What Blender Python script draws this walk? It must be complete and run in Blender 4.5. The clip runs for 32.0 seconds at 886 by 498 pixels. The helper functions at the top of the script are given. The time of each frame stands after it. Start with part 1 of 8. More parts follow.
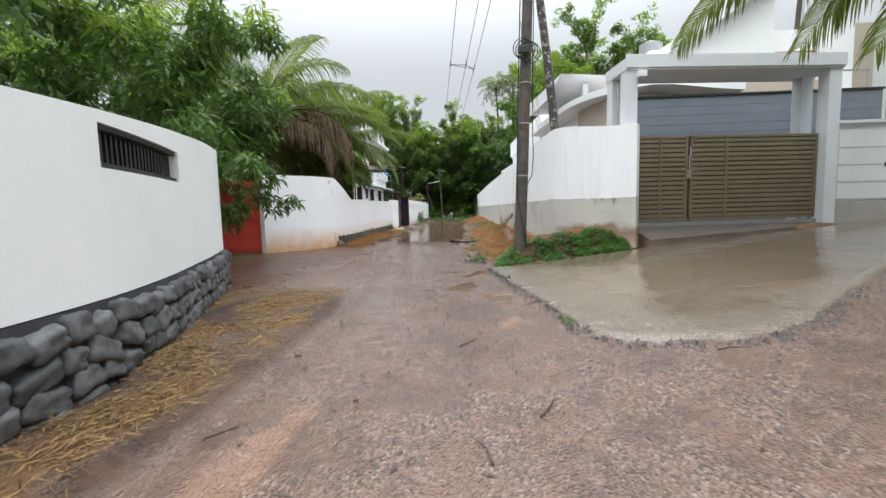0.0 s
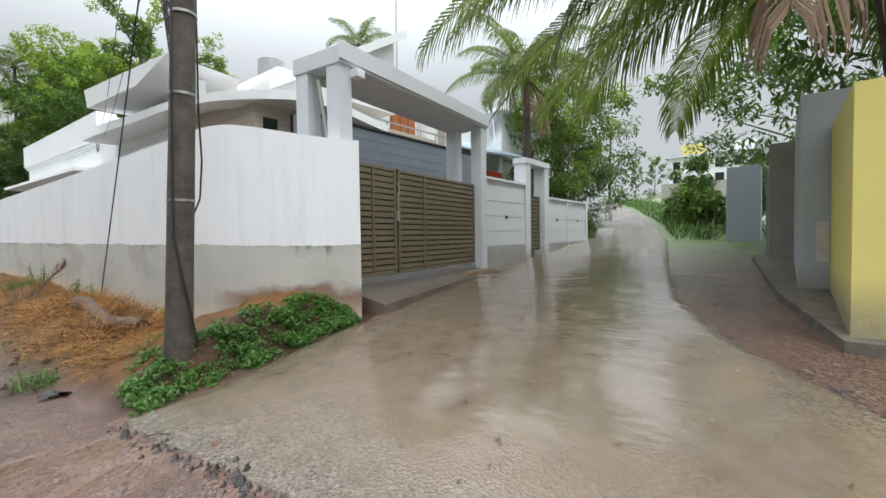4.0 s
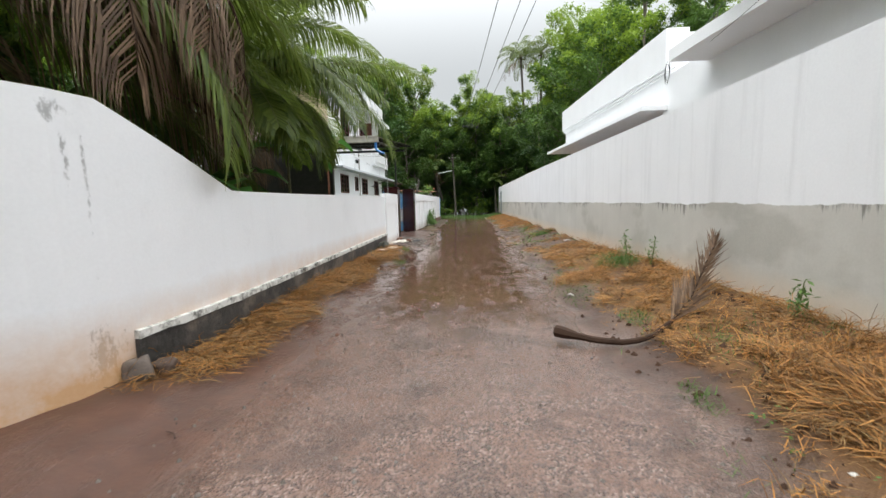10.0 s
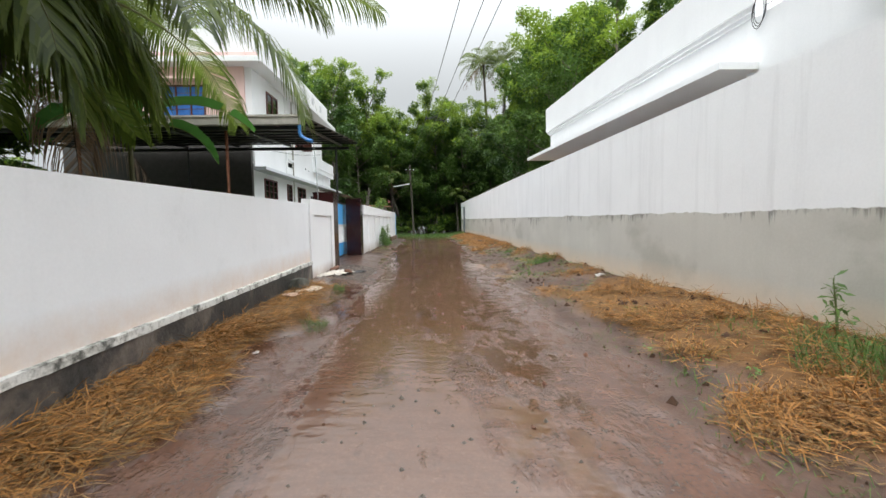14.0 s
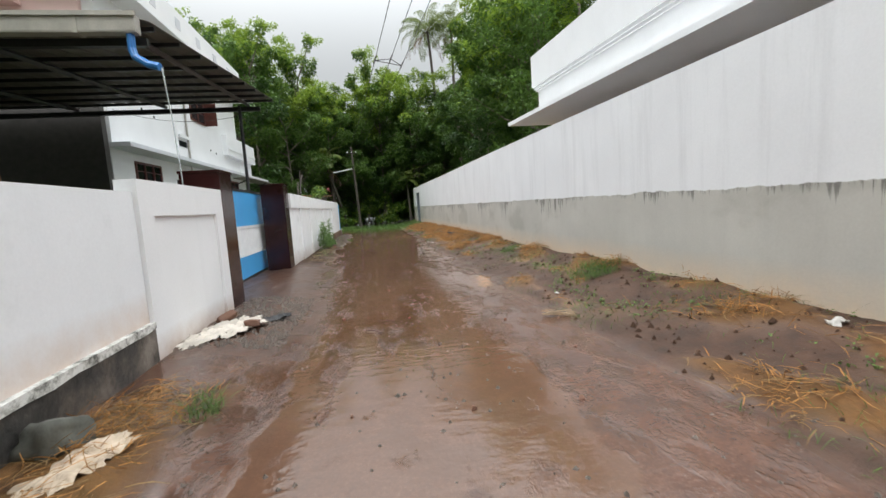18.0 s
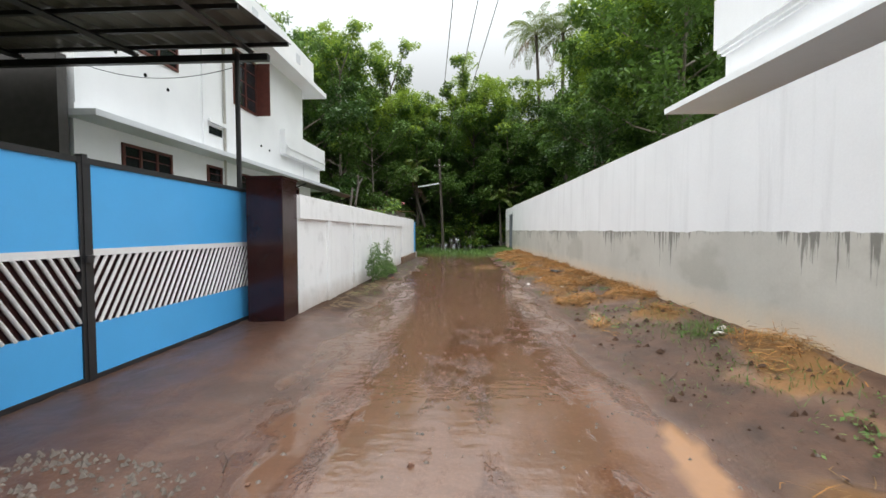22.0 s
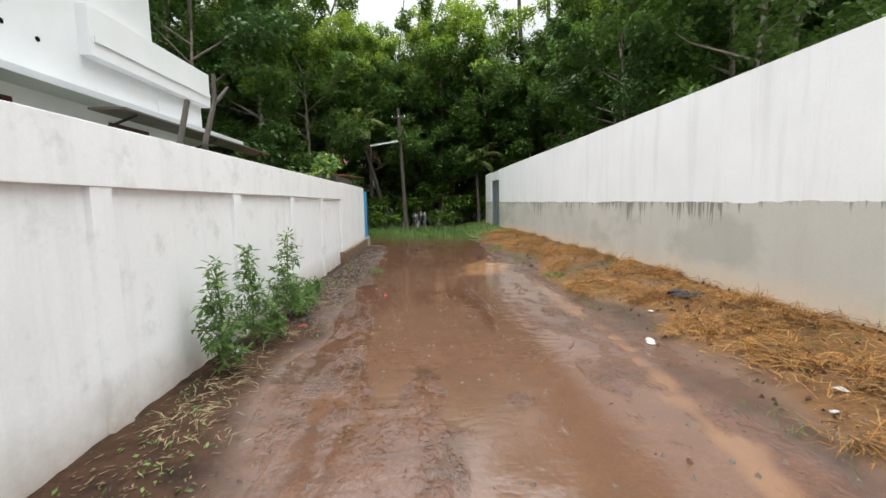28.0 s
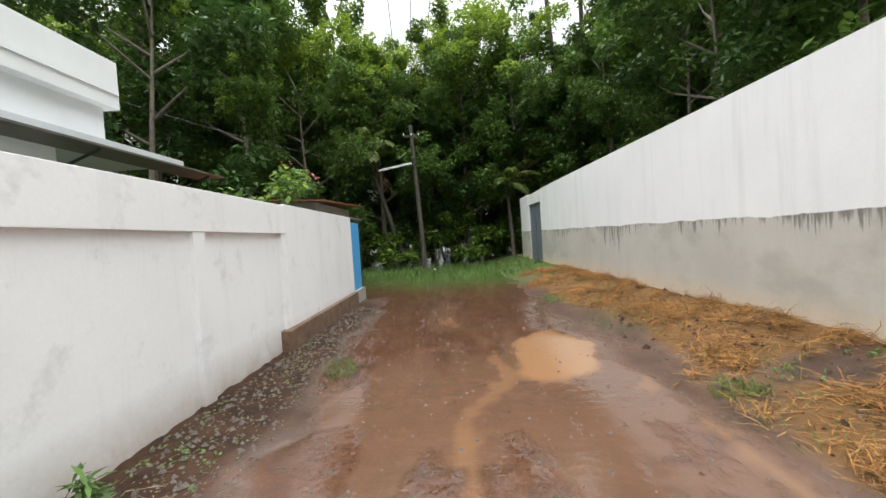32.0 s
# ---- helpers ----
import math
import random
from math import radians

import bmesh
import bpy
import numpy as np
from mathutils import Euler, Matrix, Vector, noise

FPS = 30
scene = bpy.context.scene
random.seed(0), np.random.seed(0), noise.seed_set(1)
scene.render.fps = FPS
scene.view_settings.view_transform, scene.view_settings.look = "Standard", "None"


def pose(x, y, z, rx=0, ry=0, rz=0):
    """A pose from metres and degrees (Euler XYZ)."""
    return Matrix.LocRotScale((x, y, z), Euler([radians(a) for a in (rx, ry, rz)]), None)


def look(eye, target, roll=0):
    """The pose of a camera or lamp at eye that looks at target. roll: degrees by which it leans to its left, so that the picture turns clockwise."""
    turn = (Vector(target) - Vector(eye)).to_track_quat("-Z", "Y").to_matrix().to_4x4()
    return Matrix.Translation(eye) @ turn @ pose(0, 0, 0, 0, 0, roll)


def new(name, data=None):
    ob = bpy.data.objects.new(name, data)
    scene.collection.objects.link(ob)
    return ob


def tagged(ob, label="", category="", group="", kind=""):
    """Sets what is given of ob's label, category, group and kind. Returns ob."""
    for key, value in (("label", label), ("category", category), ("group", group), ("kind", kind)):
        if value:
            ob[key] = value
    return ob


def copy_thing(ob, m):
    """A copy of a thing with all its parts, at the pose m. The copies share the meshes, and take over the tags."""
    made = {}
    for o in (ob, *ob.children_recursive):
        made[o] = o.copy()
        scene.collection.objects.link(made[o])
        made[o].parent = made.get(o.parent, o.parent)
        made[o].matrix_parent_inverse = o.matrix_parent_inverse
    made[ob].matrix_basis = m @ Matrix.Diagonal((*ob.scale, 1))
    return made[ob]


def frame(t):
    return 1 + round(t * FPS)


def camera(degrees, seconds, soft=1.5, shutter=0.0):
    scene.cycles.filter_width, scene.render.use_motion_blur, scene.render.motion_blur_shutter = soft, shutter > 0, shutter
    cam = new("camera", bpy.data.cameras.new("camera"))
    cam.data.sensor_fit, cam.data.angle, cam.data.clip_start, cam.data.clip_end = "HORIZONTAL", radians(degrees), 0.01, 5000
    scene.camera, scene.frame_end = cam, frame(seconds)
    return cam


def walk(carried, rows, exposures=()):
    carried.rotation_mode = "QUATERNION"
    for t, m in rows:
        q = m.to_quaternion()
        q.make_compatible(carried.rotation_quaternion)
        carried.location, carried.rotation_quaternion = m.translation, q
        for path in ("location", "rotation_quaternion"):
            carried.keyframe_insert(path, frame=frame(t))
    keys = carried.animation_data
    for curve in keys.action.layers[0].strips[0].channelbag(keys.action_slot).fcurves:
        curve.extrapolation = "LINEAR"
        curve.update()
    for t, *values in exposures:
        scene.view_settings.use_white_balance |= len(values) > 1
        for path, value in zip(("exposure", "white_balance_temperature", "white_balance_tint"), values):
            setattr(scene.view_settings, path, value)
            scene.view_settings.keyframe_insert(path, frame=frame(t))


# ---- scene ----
PATH = [
    (0, (1.274, 1.057, 1.361), (1.15, 3.045, 1.179), -1.5),
    (0.5, (1.253, 1.624, 1.371), (1.189, 3.616, 1.205), -1.3),
    (1, (1.179, 2.199, 1.417), (1.291, 4.189, 1.25), -1.3),
    (1.5, (1.128, 2.757, 1.436), (1.469, 4.721, 1.271), -1.6),
    (2, (1.016, 3.312, 1.453), (1.651, 5.204, 1.314), -2.1),
    (2.5, (0.907, 3.845, 1.488), (1.841, 5.609, 1.36), -2.0),
    (4.5, (0.608, 5.862, 1.654), (2.223, 7.04, 1.603), -0.7),
    (5, (0.544, 6.418, 1.614), (1.912, 7.876, 1.561), -1.7),
    (5.5, (0.524, 6.984, 1.658), (1.41, 8.776, 1.614), -0.7),
    (6, (0.356, 7.56, 1.676), (0.796, 9.51, 1.618), -0.4),
    (6.5, (0.303, 8.186, 1.667), (0.445, 10.178, 1.569), -1.3),
    (7, (0.218, 8.827, 1.697), (0.23, 10.823, 1.57), -1.2),
    (7.5, (0.12, 9.522, 1.756), (0.144, 11.519, 1.642), -1.3),
    (8, (0.063, 10.172, 1.759), (-0.115, 12.156, 1.588), -1.3),
    (8.5, (-0.079, 10.84, 1.686), (-0.341, 12.814, 1.501), -2.1),
    (9, (-0.185, 11.562, 1.667), (-0.484, 13.527, 1.448), -2.6),
    (9.5, (-0.306, 12.237, 1.683), (-0.593, 14.203, 1.459), -2.1),
    (10, (-0.409, 12.954, 1.669), (-0.56, 14.937, 1.458), -1.4),
    (10.5, (-0.49, 13.633, 1.655), (-0.619, 15.619, 1.457), -0.9),
    (11, (-0.625, 14.361, 1.599), (-0.704, 16.347, 1.372), -0.6),
    (11.5, (-0.662, 15.119, 1.624), (-0.706, 17.102, 1.369), -0.8),
    (12, (-0.72, 15.838, 1.609), (-0.843, 17.816, 1.339), -1.6),
    (12.5, (-0.867, 16.639, 1.594), (-0.956, 18.624, 1.365), -2.1),
    (13, (-0.904, 17.341, 1.603), (-0.983, 19.33, 1.414), -2.0),
    (13.5, (-0.943, 18.079, 1.534), (-0.922, 20.073, 1.379), -1.2),
    (14, (-0.88, 18.764, 1.52), (-0.822, 20.759, 1.391), -0.9),
    (14.5, (-0.823, 19.393, 1.522), (-0.816, 21.389, 1.395), -0.3),
    (16.5, (-1.424, 22.191, 1.633), (-1.429, 24.179, 1.411), -1.2),
    (17, (-1.48, 22.884, 1.598), (-1.549, 24.857, 1.278), -0.5),
    (17.5, (-1.531, 23.669, 1.592), (-1.446, 25.648, 1.313), -1.8),
    (18, (-1.377, 24.424, 1.629), (-1.072, 26.39, 1.428), -3.9),
    (18.5, (-1.389, 25.096, 1.587), (-1.338, 27.074, 1.297), -2.4),
    (19, (-1.335, 25.861, 1.626), (-1.285, 27.843, 1.37), -3.5),
    (19.5, (-1.239, 26.563, 1.619), (-1.264, 28.554, 1.43), -2.4),
    (20, (-1.17, 27.364, 1.578), (-1.156, 29.362, 1.484), -1.4),
    (20.5, (-1.08, 28.065, 1.592), (-1.046, 30.064, 1.543), -0.9),
    (21, (-1.002, 28.749, 1.574), (-0.988, 30.748, 1.518), -0.2),
    (21.5, (-0.901, 29.475, 1.62), (-0.908, 31.474, 1.55), -0.1),
    (22, (-0.829, 30.161, 1.638), (-0.935, 32.157, 1.557), -0.1),
    (22.5, (-0.924, 30.911, 1.621), (-1.023, 32.907, 1.542), -0.1),
    (23, (-0.941, 31.635, 1.627), (-1.055, 33.631, 1.555), -0.2),
    (23.5, (-1.063, 32.312, 1.599), (-1.183, 34.305, 1.485), -0.3),
    (24, (-1.22, 33.008, 1.643), (-1.253, 35.003, 1.5), -0.6),
    (24.5, (-1.158, 33.774, 1.713), (-1.221, 35.765, 1.537), -0.8),
    (25, (-1.367, 34.425, 1.731), (-1.368, 36.416, 1.538), -0.5),
    (25.5, (-1.377, 35.12, 1.744), (-1.356, 37.109, 1.54), -0.6),
    (27.5, (-1.614, 37.78, 1.72), (-1.553, 39.769, 1.516), -0.5),
    (28, (-1.592, 38.453, 1.724), (-1.504, 40.44, 1.509), -1.1),
    (28.5, (-1.606, 39.118, 1.707), (-1.548, 41.106, 1.494), -1.9),
    (29, (-1.632, 39.815, 1.624), (-1.526, 41.8, 1.4), -2.9),
    (29.5, (-1.529, 40.53, 1.608), (-1.435, 42.52, 1.433), -3.5),
    (30, (-1.527, 41.214, 1.608), (-1.424, 43.209, 1.511), -3.7),
    (30.5, (-1.459, 41.802, 1.64), (-1.349, 43.799, 1.599), -3.6),
    (31, (-1.378, 42.435, 1.646), (-1.358, 44.434, 1.593), -3.4),
    (31.5, (-1.367, 43.114, 1.653), (-1.352, 45.113, 1.616), -3.7),
    (32, (-1.309, 43.767, 1.661), (-1.346, 45.766, 1.61), -3.7),
]
cam = camera(92.4, 32.0, shutter=0.2)
walk(cam, [(t, look(eye, target, roll)) for t, eye, target, roll in PATH],
     [(0.0, 0.06, 6500, 10), (2.0, -0.08, 6530, 10), (2.5, -0.08, 6550, 10), (4.5, -0.15, 6500, 10), (5.2, -0.2, 6520, 10), (6.0, -0.18, 6600, 10), (6.9, 0.02, 6650, 10), (8.0, 0.06, 6660, 10), (9.0, 0.05, 6680, 10), (13.0, 0.05, 6680, 10), (17.0, -0.12, 6700, 10), (20.0, -0.05, 6720, 10),
      (23.0, 0.05, 6750, 10), (28.0, 0.15, 6850, 10), (32.0, 0.15, 6850, 10)])

# ---- world, sun and exposure ----
world = bpy.data.worlds.new("overcast_sky")
scene.world = world
world.use_nodes = True
wn, wl = world.node_tree.nodes, world.node_tree.links
wn.clear()
w_out, w_bg = wn.new("ShaderNodeOutputWorld"), wn.new("ShaderNodeBackground")
w_sky = wn.new("ShaderNodeTexSky")
w_sky.sky_type, w_sky.sun_disc = "NISHITA", False
w_sky.sun_elevation, w_sky.sun_rotation = radians(58), radians(200)
w_sky.air_density, w_sky.dust_density, w_sky.ozone_density = 1.0, 4.0, 1.0
w_hsv = wn.new("ShaderNodeHueSaturation")
w_hsv.inputs["Saturation"].default_value = 0.25
w_co, w_noise, w_mix = wn.new("ShaderNodeTexCoord"), wn.new("ShaderNodeTexNoise"), wn.new("ShaderNodeMixRGB")
w_noise.inputs["Scale"].default_value, w_noise.inputs["Detail"].default_value = 2.2, 5.0
w_ramp = wn.new("ShaderNodeValToRGB")
w_ramp.color_ramp.elements[0].position, w_ramp.color_ramp.elements[0].color = 0.3, (6.5, 7.0, 7.4, 1)
w_ramp.color_ramp.elements[1].position, w_ramp.color_ramp.elements[1].color = 0.75, (7.0, 7.45, 7.8, 1)
w_mix.inputs[0].default_value = 0.85
# overcast: the sky grows brighter towards the zenith
w_sep, w_gain, w_mul = wn.new("ShaderNodeSeparateXYZ"), wn.new("ShaderNodeMapRange"), wn.new("ShaderNodeVectorMath")
w_gain.interpolation_type, w_mul.operation = "SMOOTHSTEP", "MULTIPLY"
w_gain.inputs["From Min"].default_value, w_gain.inputs["From Max"].default_value = 0.25, 1.0
w_gain.inputs["To Min"].default_value, w_gain.inputs["To Max"].default_value = 1.0, 6.2
wl.new(w_co.outputs["Generated"], w_noise.inputs["Vector"])
wl.new(w_noise.outputs["Fac"], w_ramp.inputs["Fac"])
wl.new(w_sky.outputs["Color"], w_hsv.inputs["Color"])
wl.new(w_hsv.outputs["Color"], w_mix.inputs[1])
wl.new(w_ramp.outputs["Color"], w_mix.inputs[2])
wl.new(w_co.outputs["Generated"], w_sep.inputs[0])
wl.new(w_sep.outputs["Z"], w_gain.inputs["Value"])
wl.new(w_mix.outputs["Color"], w_mul.inputs[0])
wl.new(w_gain.outputs[0], w_mul.inputs[1])
wl.new(w_mul.outputs[0], w_bg.inputs["Color"])
w_bg.inputs["Strength"].default_value = 0.1
wl.new(w_bg.outputs["Background"], w_out.inputs["Surface"])

sun_data = bpy.data.lights.new("sun", "SUN")
sun_data.energy, sun_data.angle, sun_data.color = 0.5, radians(35), (1.0, 0.97, 0.92)
sun = new("sun", sun_data)
sun.matrix_world = look((0, 0, 30), (3, 6, 0))


# ---- materials ----
def mat(name):
    m = bpy.data.materials.new(name)
    m.use_nodes = True
    nt = m.node_tree
    return m, nt.nodes, nt.links, nt.nodes["Principled BSDF"]


def noise_fac(n, l, scale, detail=4.0, rough=0.55, vec=None, stretch=None):
    t = n.new("ShaderNodeTexNoise")
    t.inputs["Scale"].default_value, t.inputs["Detail"].default_value, t.inputs["Roughness"].default_value = scale, detail, rough
    if vec is None:
        g = n.new("ShaderNodeNewGeometry")
        vec = g.outputs["Position"]
    if stretch:
        mp = n.new("ShaderNodeMapping")
        mp.inputs["Scale"].default_value = stretch
        l.new(vec, mp.inputs["Vector"])
        vec = mp.outputs["Vector"]
    l.new(vec, t.inputs["Vector"])
    return t.outputs["Fac"]


def ramp(n, l, fac, stops):
    r = n.new("ShaderNodeValToRGB")
    el = r.color_ramp.elements
    while len(el) < len(stops):
        el.new(0.5)
    for e, (p, c) in zip(el, stops):
        e.position, e.color = p, (*c, 1) if len(c) == 3 else c
    l.new(fac, r.inputs["Fac"])
    return r.outputs["Color"]


def grey(v):
    return (v, v, v)


def mixc(n, l, fac, a, b, mode="MIX"):
    m = n.new("ShaderNodeMixRGB")
    m.blend_type = mode
    for sock, v in zip(m.inputs, (fac, a, b)):
        if isinstance(v, bpy.types.NodeSocket):
            l.new(v, sock)
        else:
            sock.default_value = v if not isinstance(v, tuple) else (*v, 1)
    return m.outputs["Color"]


def math_(n, l, op, a, b=None, clamp=False):
    m = n.new("ShaderNodeMath")
    m.operation, m.use_clamp = op, clamp
    for sock, v in zip(m.inputs, (a, b)):
        if v is None:
            continue
        if isinstance(v, bpy.types.NodeSocket):
            l.new(v, sock)
        else:
            sock.default_value = v
    return m.outputs["Value"]


def bump(n, l, b, height, strength=0.3, distance=0.01):
    k = n.new("ShaderNodeBump")
    k.inputs["Strength"].default_value, k.inputs["Distance"].default_value = strength, distance
    l.new(height, k.inputs["Height"])
    l.new(k.outputs["Normal"], b.inputs["Normal"])


def simple(name, color, rough=0.6, vary=0.25, scale=6.0, metal=0.0, bumps=0.15, spec=0.5, fine=60.0, each=0.0):
    """A surface of one paint or substance: two scales of uneven tone, fine relief."""
    m, n, l, b = mat(name)
    f1, f2 = noise_fac(n, l, scale), noise_fac(n, l, fine, 3.0)
    dark, light = tuple(c * (1 - vary) for c in color), tuple(min(1, c * (1 + vary)) for c in color)
    c = ramp(n, l, f1, [(0.25, dark), (0.75, light)])
    c = mixc(n, l, 0.25, c, ramp(n, l, f2, [(0.3, dark), (0.7, light)]))
    if each:
        oi = n.new("ShaderNodeObjectInfo")
        c = mixc(n, l, 1.0, c, ramp(n, l, oi.outputs["Random"], [(0.0, grey(1 - each)), (1.0, grey(1.0))]), "MULTIPLY")
    l.new(c, b.inputs["Base Color"])
    b.inputs["Roughness"].default_value, b.inputs["Metallic"].default_value = rough, metal
    b.inputs["Specular IOR Level"].default_value = spec
    if bumps:
        bump(n, l, b, f2, bumps, 0.01)
    return m


def plaster(name, color, streak=0.35, foot=None, foot_color=(0.5, 0.3, 0.18), paint_line=None, low=(0.42, 0.41, 0.37), blotch=0.0, moss=()):
    """Painted render: rain streaks down from the top, damp blotches, soil splashed on the foot, and where given, bare cement
    under a ragged line of paint."""
    m, n, l, b = mat(name)
    g = n.new("ShaderNodeNewGeometry")
    sep = n.new("ShaderNodeSeparateXYZ")
    l.new(g.outputs["Position"], sep.inputs[0])
    z = sep.outputs["Z"]
    big = noise_fac(n, l, 0.7, 5)
    fine = noise_fac(n, l, 35, 4)
    runs = noise_fac(n, l, 1.0, 7, 0.7, stretch=(3.2, 3.2, 0.22))
    c = ramp(n, l, big, [(0.3, tuple(v * 0.93 for v in color)), (0.7, color)])
    k = math_(n, l, "MULTIPLY", ramp(n, l, runs, [(0.52, grey(0)), (0.75, grey(1))]), streak)
    c = mixc(n, l, k, c, tuple(v * 0.70 for v in color))
    if blotch:
        bl = ramp(n, l, noise_fac(n, l, 2.3, 6, 0.7), [(0.56, grey(0)), (0.68, grey(1))])
        c = mixc(n, l, math_(n, l, "MULTIPLY", bl, blotch), c, (0.33, 0.34, 0.33))
    if paint_line is not None:
        slope = math_(n, l, "MULTIPLY", sep.outputs["Y"], 0.0035)
        wave = math_(n, l, "MULTIPLY", math_(n, l, "SUBTRACT", noise_fac(n, l, 1.0, 3, 0.6, stretch=(0, 0.8, 0)), 0.5), 0.14)
        rag = math_(n, l, "MULTIPLY", math_(n, l, "SUBTRACT", noise_fac(n, l, 6.0, 6, 0.7), 0.5), 0.07)
        line = math_(n, l, "ADD", math_(n, l, "ADD", slope, wave), math_(n, l, "ADD", rag, paint_line))
        k = math_(n, l, "SUBTRACT", z, line)
        mask = ramp(n, l, math_(n, l, "MULTIPLY", k, 90), [(0.0, grey(0)), (1.0, grey(1))])
        cem = ramp(n, l, big, [(0.3, tuple(v * 0.88 for v in low)), (0.7, tuple(v * 1.08 for v in low))])
        cem = mixc(n, l, math_(n, l, "MULTIPLY", ramp(n, l, runs, [(0.45, grey(0)), (0.7, grey(1))]), 0.18), cem, tuple(v * 0.75 for v in low))
        soak = ramp(n, l, noise_fac(n, l, 0.55, 4, 0.55, stretch=(1, 1, 1.6)), [(0.53, grey(0)), (0.62, grey(1))])
        cem = mixc(n, l, math_(n, l, "MULTIPLY", soak, 0.35), cem, (0.25, 0.235, 0.19))
        # rain runs below the paint: lengths differ, with dry stretches between
        some = ramp(n, l, noise_fac(n, l, 1.0, 2, 0.5, stretch=(0, 0.45, 0)), [(0.45, grey(0)), (0.62, grey(1))])
        run_len = math_(n, l, "MULTIPLY", math_(n, l, "SUBTRACT", noise_fac(n, l, 1.0, 4, 0.8, stretch=(0, 8.0, 0.35)), 0.46), 4.0)
        far_y = n.new("ShaderNodeMapRange")
        far_y.inputs["From Min"].default_value, far_y.inputs["From Max"].default_value = 18.0, 40.0
        far_y.inputs["To Min"].default_value = 0.25
        l.new(sep.outputs["Y"], far_y.inputs["Value"])
        run_len = math_(n, l, "MULTIPLY", run_len, far_y.outputs["Result"])
        run_len = math_(n, l, "MULTIPLY", run_len, math_(n, l, "ADD", math_(n, l, "MULTIPLY", some, 0.85), 0.15))
        damp = ramp(n, l, math_(n, l, "MULTIPLY", math_(n, l, "ADD", run_len, k), 9.0), [(0.0, grey(0)), (1.0, grey(1))])
        cem = mixc(n, l, math_(n, l, "MULTIPLY", damp, 0.78), cem, (0.11, 0.105, 0.09))
        c = mixc(n, l, mask, cem, c)
        # red soil washed against the rounded corner
        cy = math_(n, l, "MULTIPLY", math_(n, l, "SUBTRACT", 11.6, sep.outputs["Y"]), 2.0, True)
        cz = math_(n, l, "ADD", math_(n, l, "MULTIPLY", math_(n, l, "SUBTRACT", 0.95, z), 6.0), math_(n, l, "MULTIPLY", math_(n, l, "SUBTRACT", noise_fac(n, l, 1.1, 3, 0.5), 0.5), 5.0))
        c = mixc(n, l, math_(n, l, "MULTIPLY", math_(n, l, "MULTIPLY", cy, ramp(n, l, cz, [(0.0, grey(0)), (0.5, grey(1))])), 0.9), c, (0.20, 0.105, 0.062))
    grain = noise_fac(n, l, 9.0, 8, 0.8, stretch=(1, 1, 0.45)) if moss else None
    for y0, z0, ry, rz in moss:
        dy = math_(n, l, "DIVIDE", math_(n, l, "SUBTRACT", sep.outputs["Y"], y0), ry)
        dz = math_(n, l, "DIVIDE", math_(n, l, "SUBTRACT", z, z0), rz)
        dd = math_(n, l, "ADD", math_(n, l, "MULTIPLY", dy, dy), math_(n, l, "MULTIPLY", dz, dz))
        mk = ramp(n, l, math_(n, l, "SUBTRACT", grain, math_(n, l, "MULTIPLY", dd, 0.11)), [(0.44, grey(0)), (0.52, grey(1))])
        c = mixc(n, l, math_(n, l, "MULTIPLY", mk, 0.55), c, (0.06, 0.06, 0.05))
    if foot is not None:
        base, height = foot
        f = math_(n, l, "SUBTRACT", 1.0, math_(n, l, "DIVIDE", math_(n, l, "SUBTRACT", z, base), height))
        f = math_(n, l, "MULTIPLY", f, math_(n, l, "ADD", 0.35, noise_fac(n, l, 3.0, 6, 0.7)))
        f = ramp(n, l, f, [(0.12, grey(0)), (0.80, grey(1))])
        c = mixc(n, l, math_(n, l, "MULTIPLY", f, 0.92), c, foot_color)
    c = mixc(n, l, 0.05, c, ramp(n, l, fine, [(0.3, grey(0.3)), (0.7, grey(0.9))]))
    l.new(c, b.inputs["Base Color"])
    b.inputs["Roughness"].default_value = 0.62
    b.inputs["Specular IOR Level"].default_value = 0.35
    bump(n, l, b, math_(n, l, "ADD", fine, math_(n, l, "MULTIPLY", big, 2.0)), 0.12, 0.008)
    return m


def leaf_mat(name, dark, light, rough=0.42, trans=0.25):
    """Leaves: each leaf has its own tone between two greens; light passes through in part."""
    m, n, l, b = mat(name)
    g = n.new("ShaderNodeNewGeometry")
    oi = n.new("ShaderNodeObjectInfo")
    v = math_(n, l, "FRACT", math_(n, l, "ADD", g.outputs["Random Per Island"], oi.outputs["Random"]))
    patch = noise_fac(n, l, 0.6, 3)
    v = math_(n, l, "ADD", math_(n, l, "MULTIPLY", v, 0.6), math_(n, l, "MULTIPLY", patch, 0.5))
    c = ramp(n, l, v, [(0.15, dark), (0.85, light)])
    l.new(c, b.inputs["Base Color"])
    b.inputs["Roughness"].default_value = rough
    b.inputs["Specular IOR Level"].default_value = 0.4
    tr = n.new("ShaderNodeBsdfTranslucent")
    l.new(mixc(n, l, 0.5, c, light), tr.inputs["Color"])
    mx = n.new("ShaderNodeMixShader")
    mx.inputs[0].default_value = trans
    l.new(b.outputs[0], mx.inputs[1])
    l.new(tr.outputs[0], mx.inputs[2])
    l.new(mx.outputs[0], n["Material Output"].inputs["Surface"])
    return m


